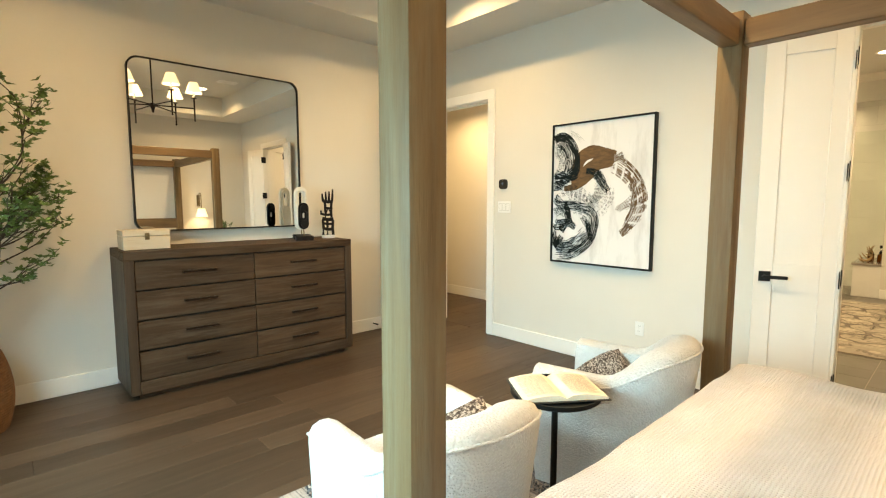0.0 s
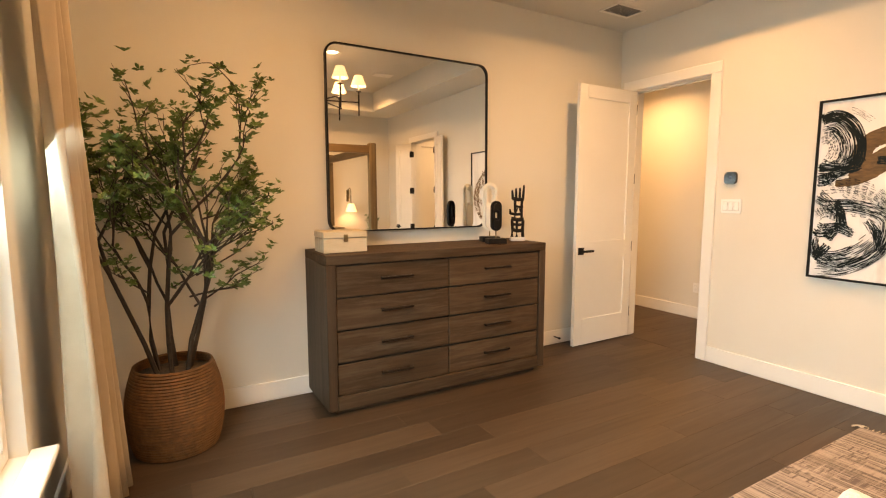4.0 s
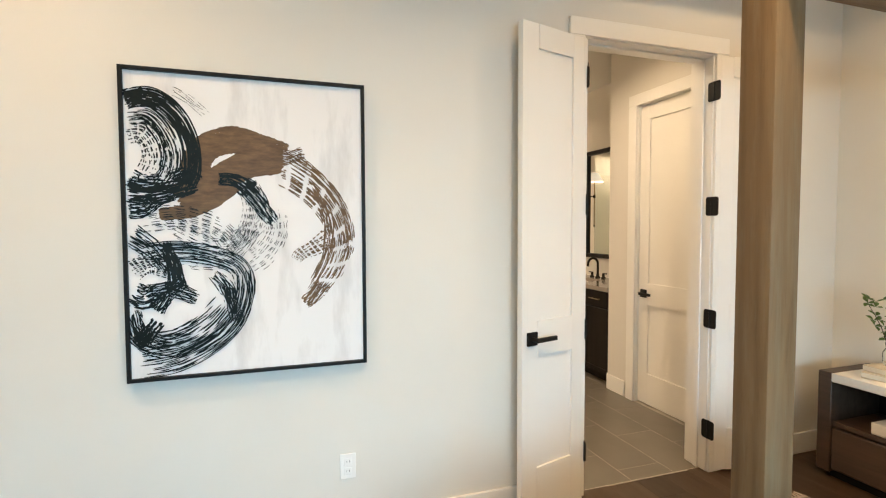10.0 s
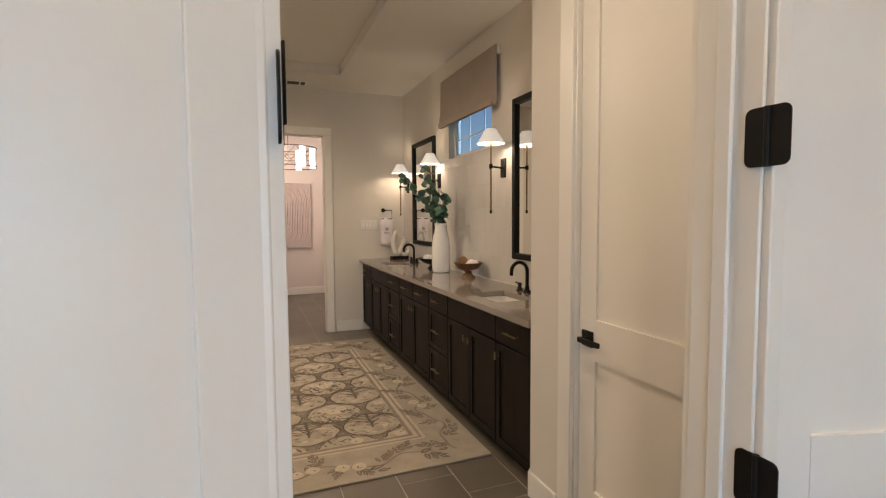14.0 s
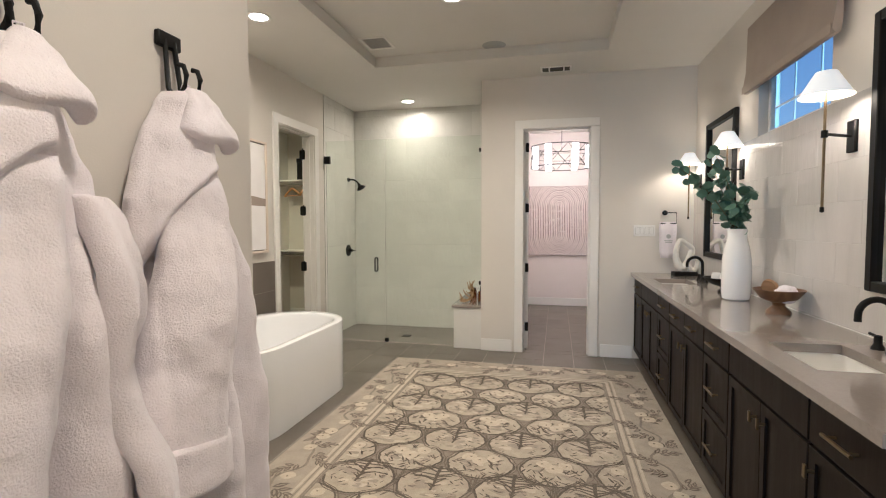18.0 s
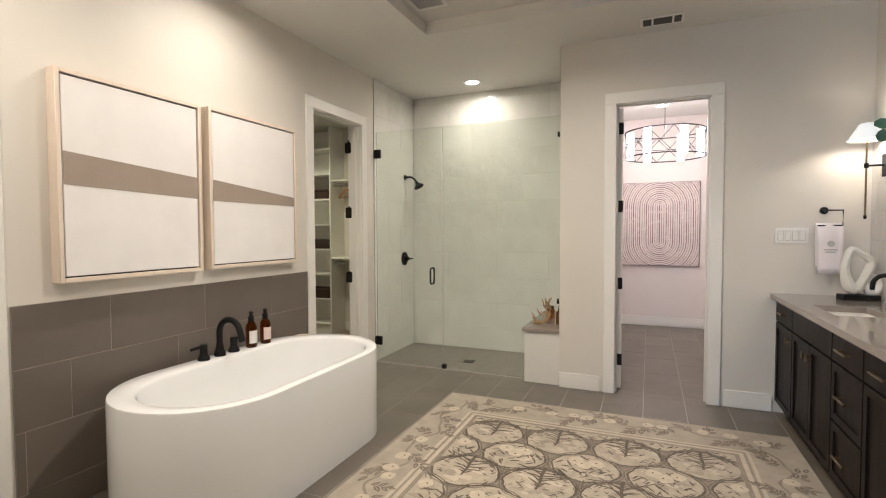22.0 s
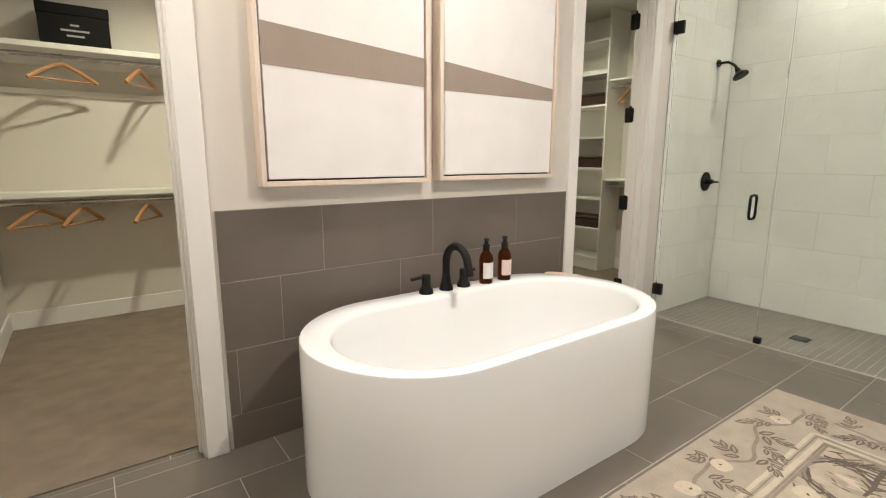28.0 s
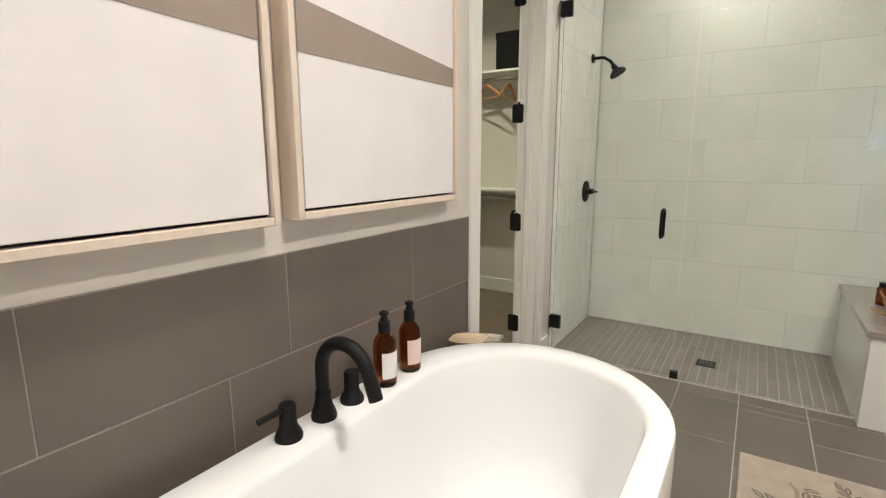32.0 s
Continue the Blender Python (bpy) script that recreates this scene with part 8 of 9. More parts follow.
    def leaf(c, l, a, free=False, slim=0.19):
        e = (c[0] + l * math.cos(a), c[1] + l * math.sin(a))
        if not free and not (inside(c) and inside(e)):
            return
        if free and not all(X0 + 0.02 < q[0] < X1 - 0.02 and Y0 + 0.02 < q[1] < Y1 - 0.02 for q in (c, e)):
            return
        z = H + 0.0022 + rng.uniform(0, 0.0003)
        lens(leaves if free or rng.random() < 0.35 else twigs, c, e, l * slim * (1.15 if free else 0.75), z)
        if free:
            q = rng.uniform(0.1, 0.2)
            lens(fills, (c[0] + (e[0] - c[0]) * q, c[1] + (e[1] - c[1]) * q), (c[0] + (e[0] - c[0]) * 0.82, c[1] + (e[1] - c[1]) * 0.82), l * slim * 0.4, z + 0.0003)
    PX, PY = 0.58, 0.423
    for i in range(6):
        for j in range(-1, 6):
            fx, fy = 7.845 - PX * (i - 1), 0.128 + PY * (j - 1)
            sx, sy = 7.555 - PX * (i - 1), fy + PY / 2
            cell((fx, fy), 0.191, 0.172)
            cell((sx, sy), 0.196, 0.177)
            # blossom trio at the fork's foot, with loose leaves round it
            for dx, dy, q in ((0.072, 0.066, 0.042), (0.076, -0.064, 0.041), (0.022, 0.002, 0.046)):
                flower((fx + dx + rng.uniform(-0.012, 0.012), fy + dy + rng.uniform(-0.012, 0.012)), q * rng.uniform(0.9, 1.08))
            for k in range(64):
                p = (fx + rng.uniform(-0.15, 0.13), fy + rng.uniform(-0.18, 0.18))
                if abs(p[0] - fx) / 0.18 + abs(p[1] - fy) / 0.20 < 1.0 and math.dist(p, (fx + 0.03, fy)) > 0.05:
                    leaf(p, rng.uniform(0.040, 0.078), rng.choice((0.7, 2.4, 3.8, 5.5)) + rng.uniform(-0.4, 0.4), slim=rng.uniform(0.10, 0.17))
            # sprig: a dark stem whose twigs fan out towards the fork above
            line(twigs, [(sx - 0.06, sy + 0.004), (sx + 0.02, sy - 0.003), (sx + 0.10, sy + 0.003), (sx + 0.20, sy)], 0.012, 0.022, H + 0.0023)
            for k in range(7):
                for side in (-1, 1):
                    b0 = sx - 0.03 + 0.033 * k + rng.uniform(-0.008, 0.008)
                    l = (0.055, 0.085, 0.125, 0.165, 0.185, 0.17, 0.13)[k] * rng.uniform(0.5, 1.2)
                    a = 0.80 + 0.10 * k + rng.uniform(-0.35, 0.35)
                    bend = rng.uniform(-0.25, 0.1)
                    line(twigs if k % 3 else outline, [(b0, sy), (b0 + 0.5 * l * math.cos(a), sy + side * 0.5 * l * math.sin(a)), (b0 + l * math.cos(a - bend), sy + side * l * math.sin(a - bend))], 0.014, 0.007, H + 0.0022 + rng.uniform(0, 0.0002))
                    if k > 1:
                        leaf((b0 + 0.55 * l * math.cos(a), sy + side * 0.55 * l * math.sin(a)), rng.uniform(0.035, 0.06), side * (a + rng.uniform(0.3, 0.7)), slim=0.12)
            for k in range(26):
                leaf((sx + rng.uniform(-0.12, 0.10), sy + rng.choice((-1, 1)) * rng.uniform(0.06, 0.17)), rng.uniform(0.022, 0.05), rng.uniform(0.4, 2.7) * rng.choice((-1, 1)), slim=0.13)
            # strokes along the stems between the cells
            for k in range(11):
                o = rng.uniform(-0.022, 0.022)
                a0 = rng.uniform(-0.10, 0.05)
                line(strokes, [(sx + a0 + 0.03, fy + o), (sx + a0 + 0.075, fy + o * 0.8), (sx + a0 + 0.12, fy + o * 1.6)], 0.006, 0.005, H + 0.0019)
                s = rng.choice((-1, 1))
                m = (fx - 0.145 + rng.uniform(-0.03, 0.03), fy + s * (0.105 + rng.uniform(-0.012, 0.012)))
                line(strokes, [(m[0] - 0.045, m[1] - s * 0.035), m, (m[0] + 0.045, m[1] + s * 0.038)], 0.006, 0.005, H + 0.0019)
            for bm, n in ((clouds, 5), (shades, 10)):
                for c in ((fx, fy), (sx - 0.03, sy)):
                    for _ in range(n):
                        p = (c[0] + rng.uniform(-0.09, 0.09), c[1] + rng.uniform(-0.10, 0.10))
                        if inside(p, 0.06):
                            flat_disc(bm, p, rng.uniform(0.010, 0.024), H + 0.0016 + rng.uniform(0, 0.0003), 12, rng.uniform(1.2, 2.6), math.pi / 2 + rng.uniform(-0.4, 0.4), 0.2, 3)

    # border vine: a wandering stem with leaf sprays and blossoms to either side
    def spray(c, a, size):
        for k in range(6):
            f = k / 5
            s = -1 if k % 2 else 1
            at = (c[0] + size * f * math.cos(a), c[1] + size * f * math.sin(a))
            leaf(at, size * (0.72 - 0.18 * f) * rng.uniform(0.85, 1.15), a + s * (0.95 - 0.75 * f) + rng.uniform(-0.2, 0.2), True, 0.2)

    def vine(a, b, n, amp):
        L = math.dist(a, b)
        d = ((b[0] - a[0]) / L, (b[1] - a[1]) / L)
        nrm = (-d[1], d[0])
        pts = []
        for k in range(n * 12 + 1):
            f = k / (n * 12)
            o = amp * (math.sin(f * n * math.pi) + 0.3 * math.sin(f * n * 2.3 * math.pi + 1))
            pts.append((a[0] + d[0] * L * f + nrm[0] * o, a[1] + d[1] * L * f + nrm[1] * o))
        flat_line(vines, pts, 0.016, 0.016, H + 0.0012)
        for k in range(n):
            s = 1 if k % 2 else -1
            p = pts[k * 12 + 6]
            turn = math.atan2(d[1], d[0])
            for side, lead in ((s, 0.5), (-s, -0.3)):
                q = (p[0] + nrm[0] * side * 0.035 + d[0] * lead * 0.1, p[1] + nrm[1] * side * 0.035 + d[1] * lead * 0.1)
                spray(q, turn + side * rng.uniform(0.6, 1.9), rng.uniform(0.085, 0.12))
            q = pts[k * 12 + 1]
            spray((q[0] - nrm[0] * s * 0.03, q[1] - nrm[1] * s * 0.03), turn - s * rng.uniform(0.5, 1.2), 0.09)
            for e in (-0.055, 0.06):
                if rng.random() < 0.5:
                    flower((p[0] + d[0] * e * 1.4 + nrm[0] * s * rng.uniform(0.02, 0.07), p[1] + d[1] * e * 1.4 + nrm[1] * s * rng.uniform(0.02, 0.07)), rng.uniform(0.036, 0.045), True)
    m = 0.165
    vine((X0 + 0.15, Y0 + m), (X1 - 0.15, Y0 + m), 11, 0.045)
    vine((X1 - 0.15, Y1 - m), (X0 + 0.15, Y1 - m), 11, 0.045)
    vine((X1 - m, Y0 + 0.32), (X1 - m, Y1 - 0.32), 7, 0.045)
    vine((X0 + m, Y1 - 0.32), (X0 + m, Y0 + 0.32), 7, 0.045)
    for n, bm, mt in (("border_line", lines, pale), ("border_seam", seams, trunk), ("lattice_cell", cells, oat), ("wool_patch", clouds, pale), ("wool_shade", shades, fawn), ("cell_outline", outline, dark), ("stem_stroke", strokes, brown), ("twig", twigs, dark), ("blossom", petals, cream),
                      ("blossom_heart", hearts, dark), ("leaf", leaves, brown), ("leaf_fill", fills, fawn), ("vine", vines, trunk)):
        tagged(part(n, bm, mt, r), kind="stuff")


# ---- bed side ----
def nightstand():
    n = thing("nightstand", (2.86, -1.27, 0.0), "dark brown wooden nightstand with a white stone top and open niche", "nightstand")
    dark = wood("dark_walnut", (0.085, 0.055, 0.036), (0.05, 0.032, 0.022), "x", 0.4)
    w, d, h = 0.70, 0.43, 0.62
    stone = surface("white_stone", (0.74, 0.70, 0.63), (0.66, 0.62, 0.55), 6, 0.3)
    for x in (0, w - 0.075):
        part("side", slab(x, x + 0.075, 0, d, 0.04, h, bevel=0.004), dark, n)
    part("stone_top", slab(0.075, w - 0.075, 0, d + 0.006, h - 0.05, h, bevel=0.004), stone, n, "white stone inset top")
    part("drawer", slab(0.08, w - 0.08, 0.05, d - 0.004, 0.06, 0.30, bevel=0.004), dark, n)
    part("shelf", slab(0.075, w - 0.075, 0, d - 0.02, 0.31, 0.335), dark, n)
    part("back", slab(0.075, w - 0.075, 0, 0.012, 0.335, h - 0.05), BLACK, n)
    part("stone_shelf", slab(0.12, 0.44, 0.10, d - 0.03, 0.336, 0.40, bevel=0.004), stone, n, "white stone block in the niche")
    part("plinth", slab(0.05, w - 0.05, 0.03, d - 0.05, 0, 0.04), BLACK, n)
    page = surface("book_cream", (0.62, 0.52, 0.37), (0.52, 0.43, 0.30), 20, 0.8)
    for i, (z, t, ww) in enumerate(((0.62, 8, 0.30), (0.655, -5, 0.27))):
        b = thing("book", (3.24, -1.03, z), "cream hardback book lying on the nightstand", "book", "books on the nightstand", t)
        part("cover", slab(-ww / 2, ww / 2, -0.11, 0.11, 0, 0.034, bevel=0.002), page, b)
        part("page_block", slab(-ww / 2 + 0.005, ww / 2 + 0.001, -0.106, 0.1105, 0.005, 0.029), surface("pages_%d" % i, (0.72, 0.66, 0.54), None, 30, 0.8), b)
    v = thing("glass_vase", (3.30, -1.04, 0.69), "small clear glass vase on the stacked books", "vase")
    g = part("glass", lathe(bmesh.new(), [(0.0, 0.0), (0.04, 0.0), (0.05, 0.02), (0.05, 0.07), (0.035, 0.10), (0.04, 0.125), (0.036, 0.125), (0.031, 0.10), (0.045, 0.07), (0.045, 0.02), (0.0, 0.008)], 24), GLASS, v)
    g.visible_shadow = False
    e = thing("cut_branches", (3.30, -1.04, 0.70), "leafy green cut branches in the glass vase", "plant")
    rng = random.Random(19)
    st, tips = bmesh.new(), []
    for k in range(11):
        a, lean = rng.uniform(0, 6.3), rng.uniform(0.15, 0.75)
        pts = [Vector((0, 0, 0.01))]
        d2 = Vector((lean * math.cos(a) * 0.5, lean * math.sin(a) * 0.5, 1)).normalized()
        for q in range(6):
            d2 = (d2 + Vector((math.cos(a), math.sin(a), 0)) * 0.10 * lean + Vector((rng.uniform(-1, 1), rng.uniform(-1, 1), 0.1)) * 0.08).normalized()
            nq = pts[-1] + d2 * rng.uniform(0.055, 0.075)
            nq.y = max(nq.y, -0.20)
            pts.append(nq)
        tube(st, pts, 0.003, 5, 0.0012)
        tips += [(pts[q]) for q in range(2, 7)]
    part("stem", st, BARK, e)
    src = leaf_mesh("branch_leaf", LEAF, 0.042, 3)
    places = [Matrix.Translation(p + Vector((rng.gauss(0, 0.012), rng.gauss(0, 0.012), rng.gauss(0, 0.012)))) @ Euler((rng.uniform(-0.8, 0.8), rng.uniform(-0.8, 0.8), rng.uniform(0, 6.3))).to_matrix().to_4x4() for p in tips for _ in range(2)]
    tagged(part("leaf", merge_sprays(bmesh.new(), src, places), LEAF, e, "narrow green leaves"), kind="stuff")
    for x, t in ((2.97, 14), (3.12, -8)):
        f = thing("photo_frame", (x, -1.13, 0.62), "small brown photo frame standing on the nightstand", "picture frame", "frames on the nightstand", t + 180)
        b = frame_loop(bmesh.new(), [(-0.065, 0), (0.065, 0), (0.065, 0.18), (-0.065, 0.18)], [(-0.05, 0.015), (0.05, 0.015), (0.05, 0.165), (-0.05, 0.165)], -0.008, 0.012)
        part("frame", b, HANGER_WOOD, f)
        part("print", plate(bmesh.new(), [(-0.05, 0.015), (0.05, 0.015), (0.05, 0.165), (-0.05, 0.165)], 0.0, 0.006), LINEN, f, "plain pale print")
    s = thing("bedside_sconce", (2.90, -1.2895, 1.50), "aged brass wall lamp with a lit white shade beside the bed", "wall lamp")
    part("backplate", slab(-0.03, 0.03, 0, 0.018, -0.11, 0.11, bevel=0.004), BRASS, s)
    part("neck", tube(bmesh.new(), [(0, 0.018, 0.0), (0, 0.05, 0.01), (0, 0.06, 0.08)] + arc((0, 0.115, 0.09), 0.055, math.pi, 0.1, 10, (0, 1, 0)) + [(0, 0.172, 0.02), (0, 0.172, -0.14)], 0.008, 8), BRASS, s)
    part("shade", cone_shade(bmesh.new(), 0.11, -0.31, 0.06, -0.15, (0, 0.172)), SHADE_GLOW, s, "white fabric shade, lit")
    lamp("bedside_lamp", "POINT", pose(2.90, -1.1175, 1.27), 7, WARM, 0.03)


# ---- outside the windows ----
def outdoors():
    w = thing("neighbour_house", (-4.3, 0, -0.25), "pale brick wall of the house next door", "building")
    brick = surface("pale_painted_brick", (0.52, 0.50, 0.47), (0.44, 0.42, 0.395), 6, 0.85, bump=0.6, bscale=60)
    part("wall", slab(-0.3, 0, -6, 10, 0, 4.2), surface("pale_mortar", (0.38, 0.37, 0.35), None, 20, 0.9), w)
    verts, faces = [], []
    for r in range(26):
        z = 0.02 + r * 0.155
        for c in range(30):
            y = -4.0 + c * 0.41 + (0.205 if r % 2 else 0)
            k = len(verts)
            for x in (0.0, 0.012):
                verts += [(x, y, z), (x, y + 0.395, z), (x, y + 0.395, z + 0.142), (x, y, z + 0.142)]
            faces += [(k + 4, k + 5, k + 6, k + 7), (k, k + 1, k + 5, k + 4), (k + 3, k + 7, k + 6, k + 2), (k, k + 4, k + 7, k + 3), (k + 1, k + 2, k + 6, k + 5)]
    me = bpy.data.meshes.new("brick")
    me.from_pydata(verts, [], faces)
    me.materials.append(brick)
    tagged(part("brick", me, None, w), kind="stuff")
    part("roof", slab(-6.0, 0.4, -6.3, 10.3, 4.2, 4.4), surface("grey_shingle", (0.12, 0.12, 0.12), None, 8, 0.9), w)
    # backdrop house; the blue cast of daylight is put into its siding colour
    s = thing("house_behind", (3.0, -5.6, -0.25), "backdrop house beyond the bathroom window, siding tinted daylight blue", "building")
    part("wall", slab(-1, 9, -0.3, 0, 0, 6.5), surface("daylight_blue_siding", (0.12, 0.42, 0.68), (0.10, 0.36, 0.60), 3, 0.7), s)
    for k in range(36):
        part("siding_board", slab(-1, 9, 0, 0.018, 0.02 + k * 0.18, 0.17 + k * 0.18), bpy.data.materials["daylight_blue_siding"], s)
    part("roof", slab(-1.4, 9.4, -5, 0.4, 6.5, 6.7), bpy.data.materials["grey_shingle"], s)


# ---- robes of soft layered cloth ----
def keyed(keys, v):
    """A smooth value between (place, value) keys in falling or rising order."""
    keys = sorted(keys)
    if v <= keys[0][0]:
        return keys[0][1]
    for (p, a), (q, b) in zip(keys, keys[1:]):
        if v <= q:
            return a + (b - a) * ease((v - p) / (q - p))
    return keys[-1][1]


def bathrobe(at, turn, seed, label, depth=1.0, low=0.40, second=False):
    """Plush cloth gathered at a hook: a cone of folds, with hood, collar and sleeves laid over it."""
    r = thing("bathrobe", at, label, "robe", "hanging bathrobes", turn)
    rng = random.Random(seed)
    ph = [rng.uniform(0, 6.3) for _ in range(8)]
    WIDE = [(1.73, 0.018), (1.69, 0.042), (1.60, 0.088), (1.45, 0.122), (1.20, 0.152), (0.90, 0.177), (low, 0.187)]
    OUT = [(1.73, 0.050), (1.69, 0.070), (1.60, 0.100), (1.45, 0.120), (1.20, 0.145), (0.90, 0.160), (low, 0.165)]

    def point(u, z, off, fold=1.0):
        a, d = keyed(WIDE, z), keyed(OUT, z) * depth
        deep = fold * ease((1.66 - z) / 0.5)
        f = 0.024 * deep * (2 * abs(math.sin(u * 9.5 + ph[0] + 0.8 * math.sin(2.2 * z + ph[1]))) ** 0.8 - 1.0)
        f += 0.013 * deep * math.sin(u * 21 + ph[2] + 1.7 * z)
        f += 0.016 * noise.noise(Vector((u * 3.5 + seed, z * 4.2, seed))) + 0.008 * noise.noise(Vector((u * 12, z * 15, seed + 2.0))) + 0.0035 * noise.noise(Vector((u * 34, z * 60, seed + 5.0)))
        k = off + f * (0.45 + 0.55 * depth)
        th = math.pi * u
        return Vector((-(a + k) * math.cos(th), -max(0.006, (d + k) * max(0.0, math.sin(th)) ** 0.85) - 0.002, z))

    def layer(bm, ztop, zend, u0, u1, off, thick, fold=1.0, nx=34, nz=54):
        """A padded sheet from ztop down to zend(s) between u0(t) and u1(t), standing off the cone."""
        front, rear = [], []
        for k in range(nz + 1):
            t = k / nz
            fr, br = [], []
            for i in range(nx + 1):
                s = i / nx
                z = ztop + (zend(s) - ztop) * t
                u = u0(t) + (u1(t) - u0(t)) * s
                lip = min(1.0, 8 * s, 8 * (1 - s), 14 * (1 - t) + 0.02, 14 * t + 0.3) ** 0.5
                fr.append(bm.verts.new(point(u, z, off(s, t) + thick * lip, fold)))
                br.append(bm.verts.new(point(u, z, off(s, t) - 0.022, fold)))
            front.append(fr)
            rear.append(br)
        for g, flip in ((front, False), (rear, True)):
            for p, q in zip(g, g[1:]):
                for i in range(nx):
                    bm.faces.new((p[i], p[i + 1], q[i + 1], q[i]) if flip else (p[i], q[i], q[i + 1], p[i + 1]))
        rim = [(front[0][i], rear[0][i]) for i in range(nx + 1)] + [(front[k][nx], rear[k][nx]) for k in range(1, nz + 1)] + \
              [(front[nz][i], rear[nz][i]) for i in range(nx - 1, -1, -1)] + [(front[k][0], rear[k][0]) for k in range(nz - 1, 0, -1)]
        for i in range(len(rim)):
            p, q = rim[i], rim[(i + 1) % len(rim)]
            bm.faces.new((p[0], q[0], q[1], p[1]))
        return bm

    def plush(name, bm, label2, parent):
        bmesh.ops.recalc_face_normals(bm, faces=bm.faces)
        ob = part(name, bm, TERRY, parent, label2)
        rm = ob.modifiers.new("weld", "REMESH")
        rm.mode, rm.voxel_size, rm.use_smooth_shade = "VOXEL", 0.006, True
        sm = ob.modifiers.new("soften", "SMOOTH")
        sm.factor, sm.iterations = 0.5, 2
        return ob
    b = bmesh.new()
    rings = []
    for k in range(90):
        z = 1.73 + (low - 1.73) * k / 89
        rings.append([b.verts.new(point(i / 60, z, 0.0, 1.25)) for i in range(61)] + [b.verts.new((keyed(WIDE, z) * (1 - i / 10) * 0.98 - keyed(WIDE, z) * (i / 10) * 0.98, -0.001, z)) for i in range(1, 10)])
    for p, q in zip(rings, rings[1:]):
        n = len(p)
        for i in range(n):
            b.faces.new((p[i], q[i], q[(i + 1) % n], p[(i + 1) % n]))
    b.faces.new(rings[0])
    b.faces.new(list(reversed(rings[-1])))
    plush("body", b, "plush white robe body in soft folds", r)
    b = bmesh.new()
    layer(b, 1.725, lambda s: 1.265 + 0.30 * ease(s) + 0.03 * math.sin(5 * s), lambda t: 0.02 + 0.0 * t, lambda t: 0.52 - 0.04 * t, lambda s, t: 0.012 + 0.028 * t, 0.026, 0.35)
    plush("collar", b, "thick shawl collar folded down", r)
    b = bmesh.new()
    layer(b, 1.735, lambda s: 1.625 - 0.05 * ease(s) - 0.02 * math.sin(6 * s), lambda t: 0.30 - 0.05 * t, lambda t: 0.70 - 0.04 * t, lambda s, t: 0.016 + 0.030 * ease(t * 1.2), 0.026, 0.25)
    plush("hood", b, "drooping hood", r)
    b = bmesh.new()
    layer(b, 1.52, lambda s: 0.88, lambda t: 0.18 - 0.15 * ease(t), lambda t: 0.50 - 0.10 * ease(t), lambda s, t: 0.018 + 0.040 * ease(t * 1.5) * math.sin(math.pi * min(1, max(0, s))) ** 0.5, 0.034, 0.55)
    sl = plush("sleeve", b, "loose hanging sleeve", r)
    b = bmesh.new()
    layer(b, 0.945, lambda s: 0.825 + 0.012 * s, lambda t: 0.022 - 0.006 * t, lambda t: 0.412 + 0.004 * t, lambda s, t: 0.068 * math.sin(math.pi * min(0.92, max(0.08, s))) ** 0.5, 0.036, 0.3)
    plush("cuff", b, "turned-back cuff", sl)
    if second:
        b = bmesh.new()
        layer(b, 1.46, lambda s: 0.80, lambda t: 0.56 + 0.03 * t, lambda t: 0.78 + 0.02 * t, lambda s, t: 0.012 + 0.03 * ease(t * 1.5) + 0.022 * math.sin(9 * t), 0.030, 0.6)
        plush("sleeve", b, "second sleeve hanging behind", r)
    part("hanging_loop", tube(bmesh.new(), [(-0.012, -0.035, 1.70), (-0.006, -0.05, 1.745), (0.012, -0.05, 1.748), (0.016, -0.035, 1.70)], 0.004, 6), TERRY, r)


painting()
bedroom_rug()
bath_rug()
nightstand()
outdoors()
bathrobe((4.94, 1.0595, 0.0), 0, 3, "plush white hooded bathrobe hanging from a wall hook")
bathrobe((4.555, 1.0595, 0.0), 0, 11, "plush white hooded bathrobe hanging from a wall hook", depth=0.9, second=True)
bathrobe((5.345, 2.42, -0.08), 90, 17, "plush white bathrobe hanging on the open closet door", depth=0.33, low=0.74)


# ---- planks and tiles ----
def pieces(name, parent, mesh, places):
    for m in places:
        ob = new(name, mesh)
        ob.parent = parent
        ob.matrix_basis = m


def planks(parent, x0, x1, y0, y1, seed):
    rng = random.Random(seed)
    W = 0.19
    made = {}
    y = y0
    while y < y1 - 0.01:
        w = min(W, y1 - y)
        x = x0 - rng.uniform(0, 1.2)
        while x < x1:
            l = rng.choice((0.75, 1.05, 1.35, 1.65, 1.95))
            a, b = max(x, x0), min(x + l, x1)
            if b - a > 0.02:
                key = (round(b - a, 2), round(w, 3))
                if key not in made:
                    bm = bmesh.new()
                    box(bm, 0.0003, key[0] - 0.0003, 0.0003, key[1] - 0.0003, -0.008, 0.0, 0.0007)
                    made[key] = shape("plank", bm, OAK_FLOOR, False)
                ob = new("plank", made[key])
                ob.parent = parent
                ob.location = (a, y, 0)
            x += l
        y += W


planks(floor_bed, -0.76, 3.828, -1.29, 4.50, 3)
planks(box_hall, 3.832, 5.10, 2.6, 6.0, 4)


def clip_rect(a, b):
    x0, x1, y0, y1 = max(a[0], b[0]), min(a[1], b[1]), max(a[2], b[2]), min(a[3], b[3])
    return (x0, x1, y0, y1) if x1 - x0 > 0.012 and y1 - y0 > 0.012 else None


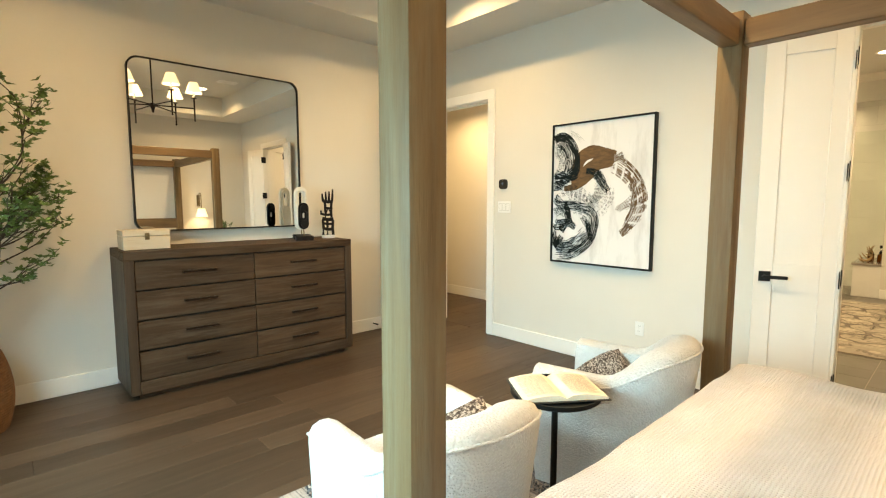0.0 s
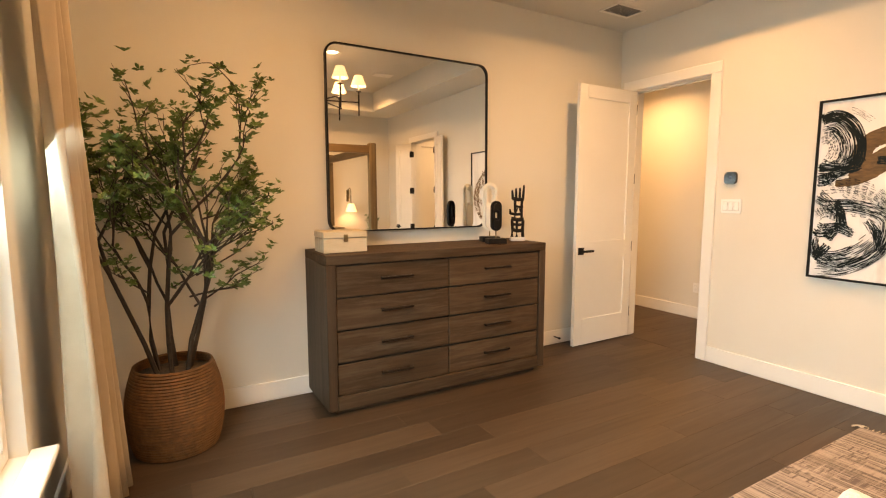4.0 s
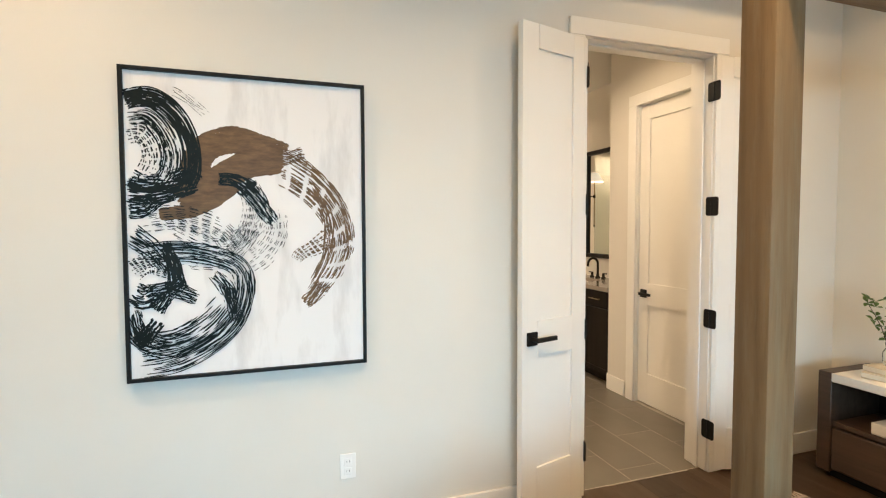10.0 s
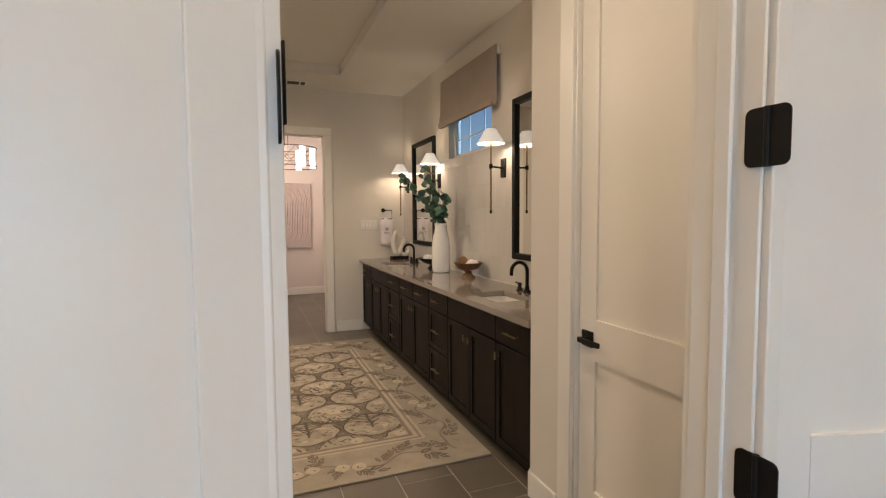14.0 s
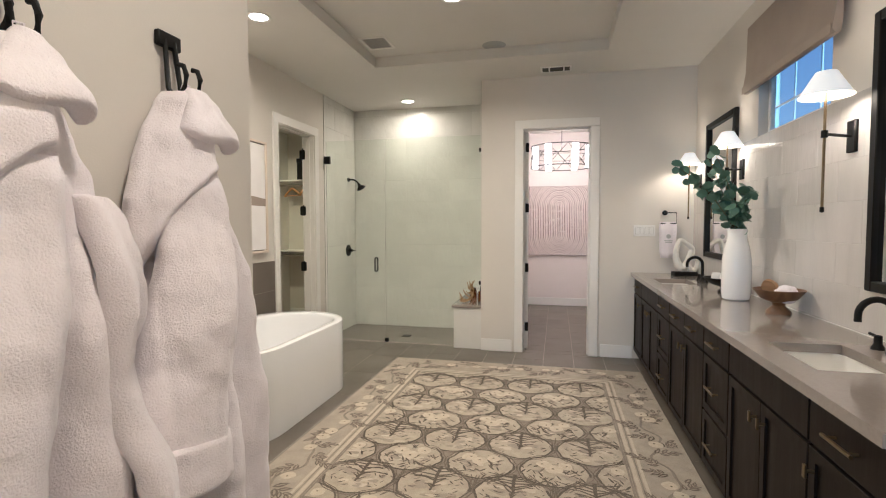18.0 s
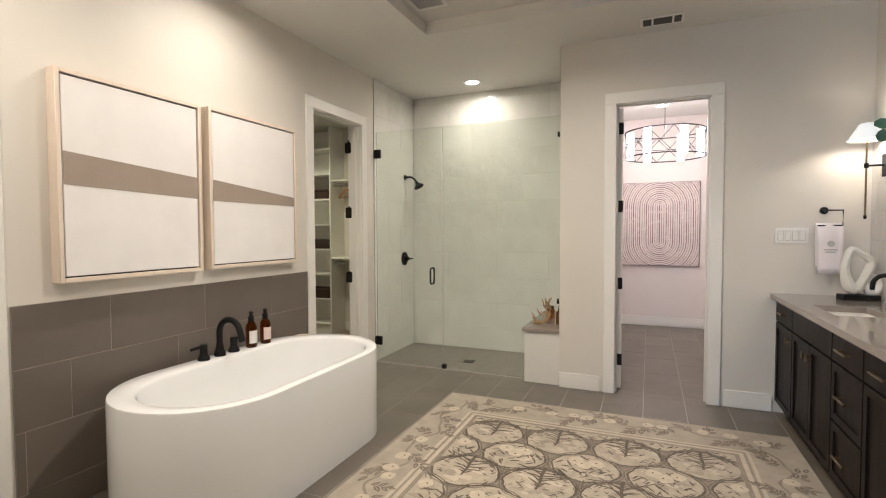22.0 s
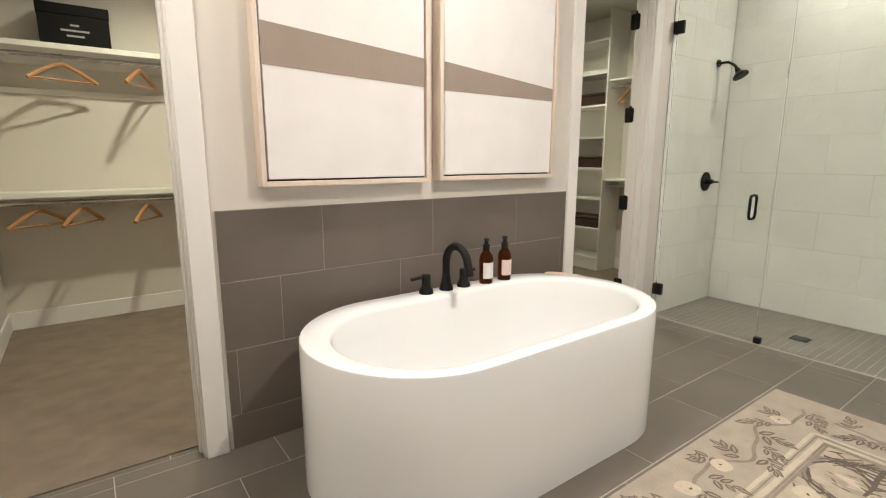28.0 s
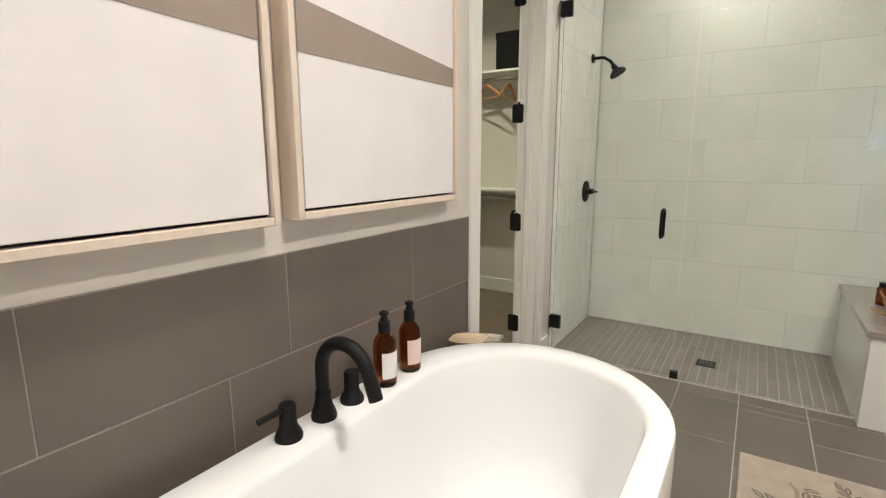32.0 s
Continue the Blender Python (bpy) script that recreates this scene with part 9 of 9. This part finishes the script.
def tiles(parent, areas, tw, th, ox, oy, shift, material, gap, z=0.0, thick=0.006, name="tile"):
    """Running-bond tiles in plan, cut to the areas."""
    made = {}
    for area in areas:
        j = math.floor((area[2] - oy) / th) - 1
        while oy + j * th < area[3]:
            off = ox + (j * shift) % tw
            i = math.floor((area[0] - off) / tw) - 1
            while off + i * tw < area[1]:
                c = clip_rect((off + i * tw, off + (i + 1) * tw, oy + j * th, oy + (j + 1) * th), area)
                if c:
                    key = (round(c[1] - c[0], 3), round(c[3] - c[2], 3))
                    if key not in made:
                        bm = bmesh.new()
                        box(bm, gap / 2, key[0] - gap / 2, gap / 2, key[1] - gap / 2, -thick, 0, 0.001)
                        made[key] = shape(name, bm, material, False)
                    ob = new(name, made[key])
                    ob.parent = parent
                    ob.location = (c[0], c[2], z)
                i += 1
            j += 1


tiles(floor_bath, [(3.835, 5.26, -0.645, 1.06), (5.26, 9.34, -0.76, 2.92), (9.34, 9.455, -0.21, 0.48), (9.34, 9.455, 0.95, 2.92), (9.455, 12.7, -1.235, 0.84), (5.45, 6.12, 2.92, 3.03), (8.453, 9.212, 2.92, 3.03)], 0.613, 0.305, 9.475, 1.777, 0.204, FLOOR_TILE, 0.004)
STRIP = surface("taupe_mosaic_strip", (0.215, 0.19, 0.165), (0.185, 0.163, 0.142), 3, 0.4, vary=0.05)
tiles(floor_bath, [(9.462, 10.41, 1.275, 2.91)], 0.30, 0.0515, 9.47, 1.28, 0.0, STRIP, 0.004, 0.001, name="mosaic_strip")


def wall_tiles(owner, axis, plane, out, b0, b1, z0, z1, tw, th, ob_, oz, shift, material, gap, cuts=(), grout=None, name="tile"):
    """Tiles on an upright plane; out is the way they stand off it."""
    made = {}
    g0, g1 = sorted((plane + out * 0.0005, plane + out * 0.0078))
    bm = bmesh.new()
    bs = sorted({b0, b1, *(v for c in cuts for v in c[:2] if b0 < v < b1)})
    for p, q in zip(bs, bs[1:]):
        z = z0
        for lo, hi in sorted((c[2], c[3]) for c in cuts if c[0] <= p and c[1] >= q) + [(z1, z1)]:
            if lo > z + 1e-4:
                box(bm, *((g0, g1, p, q) if axis == "x" else (p, q, g0, g1)), z, min(lo, z1))
            z = hi
    part("grout", bm, grout, owner)
    k = math.floor((z0 - oz) / th)
    while oz + k * th < z1:
        off = ob_ + (k * shift) % tw
        i = math.floor((b0 - off) / tw) - 1
        while off + i * tw < b1:
            c = clip_rect((off + i * tw, off + (i + 1) * tw, oz + k * th, oz + (k + 1) * th), (b0, b1, z0, z1))
            todo = [c] if c else []
            for cut in cuts:
                nxt = []
                for r in todo:
                    if not clip_rect(r, cut):
                        nxt.append(r)
                        continue
                    for sub in ((r[0], cut[0], r[2], r[3]), (cut[1], r[1], r[2], r[3]), (max(r[0], cut[0]), min(r[1], cut[1]), r[2], cut[2]), (max(r[0], cut[0]), min(r[1], cut[1]), cut[3], r[3])):
                        s_ = clip_rect(sub, r)
                        if s_:
                            nxt.append(s_)
                todo = nxt
            for r in todo:
                key = (round(r[1] - r[0], 3), round(r[3] - r[2], 3))
                if key not in made:
                    bm = bmesh.new()
                    d0, d1 = sorted((0.0, out * 0.009))
                    a = (gap / 2, key[0] - gap / 2)
                    box(bm, *((d0, d1, *a) if axis == "x" else (*a, d0, d1)), gap / 2, key[1] - gap / 2, 0.0012)
                    made[key] = shape(name, bm, material, False)
                o = new(name, made[key])
                o.parent = owner
                o.location = (plane, r[0], r[2]) if axis == "x" else (r[0], plane, r[2])
            i += 1
        k += 1


w = tagged(new("wall_tiling_tub"), "taupe porcelain wainscot tiles behind the tub", kind="structure")
wall_tiles(w, "y", 2.92, -1, 6.236, 8.354, 0.0, 1.05, 0.613, 0.2985, 6.687 - 0.613, 1.05 - 0.2985 * 4, 0.2043, WAINSCOT_TILE, 0.003, grout=WALL_GROUT)
w = tagged(new("wall_tiling_shower"), "glossy handmade white shower wall tiles", kind="structure")
wall_tiles(w, "y", 2.92, -1, 9.472, 10.409, 0.0, 3.0, 0.60, 0.2955, 9.472, -0.0385, 0.30, GLAZED, 0.002, grout=WHITE_GROUT)
wall_tiles(w, "x", 10.42, -1, 0.961, 2.909, 0.0, 3.0, 0.60, 0.2955, 0.95, -0.0385, 0.30, GLAZED, 0.002, grout=WHITE_GROUT)
wall_tiles(w, "y", 0.95, 1, 9.372, 10.409, 0.5005, 3.0, 0.60, 0.2955, 9.47, -0.0385, 0.30, GLAZED, 0.002, grout=WHITE_GROUT)
w = tagged(new("wall_tiling_vanity"), "glossy handmade pale tiles above the countertop", kind="structure")
wall_tiles(w, "y", -1.235, 1, 5.2505, 9.3395, 0.916, 2.016, 0.42, 0.20, 5.25, 0.916, 0.21, GLAZED_GREY, 0.001, grout=GLAZED_GREY)
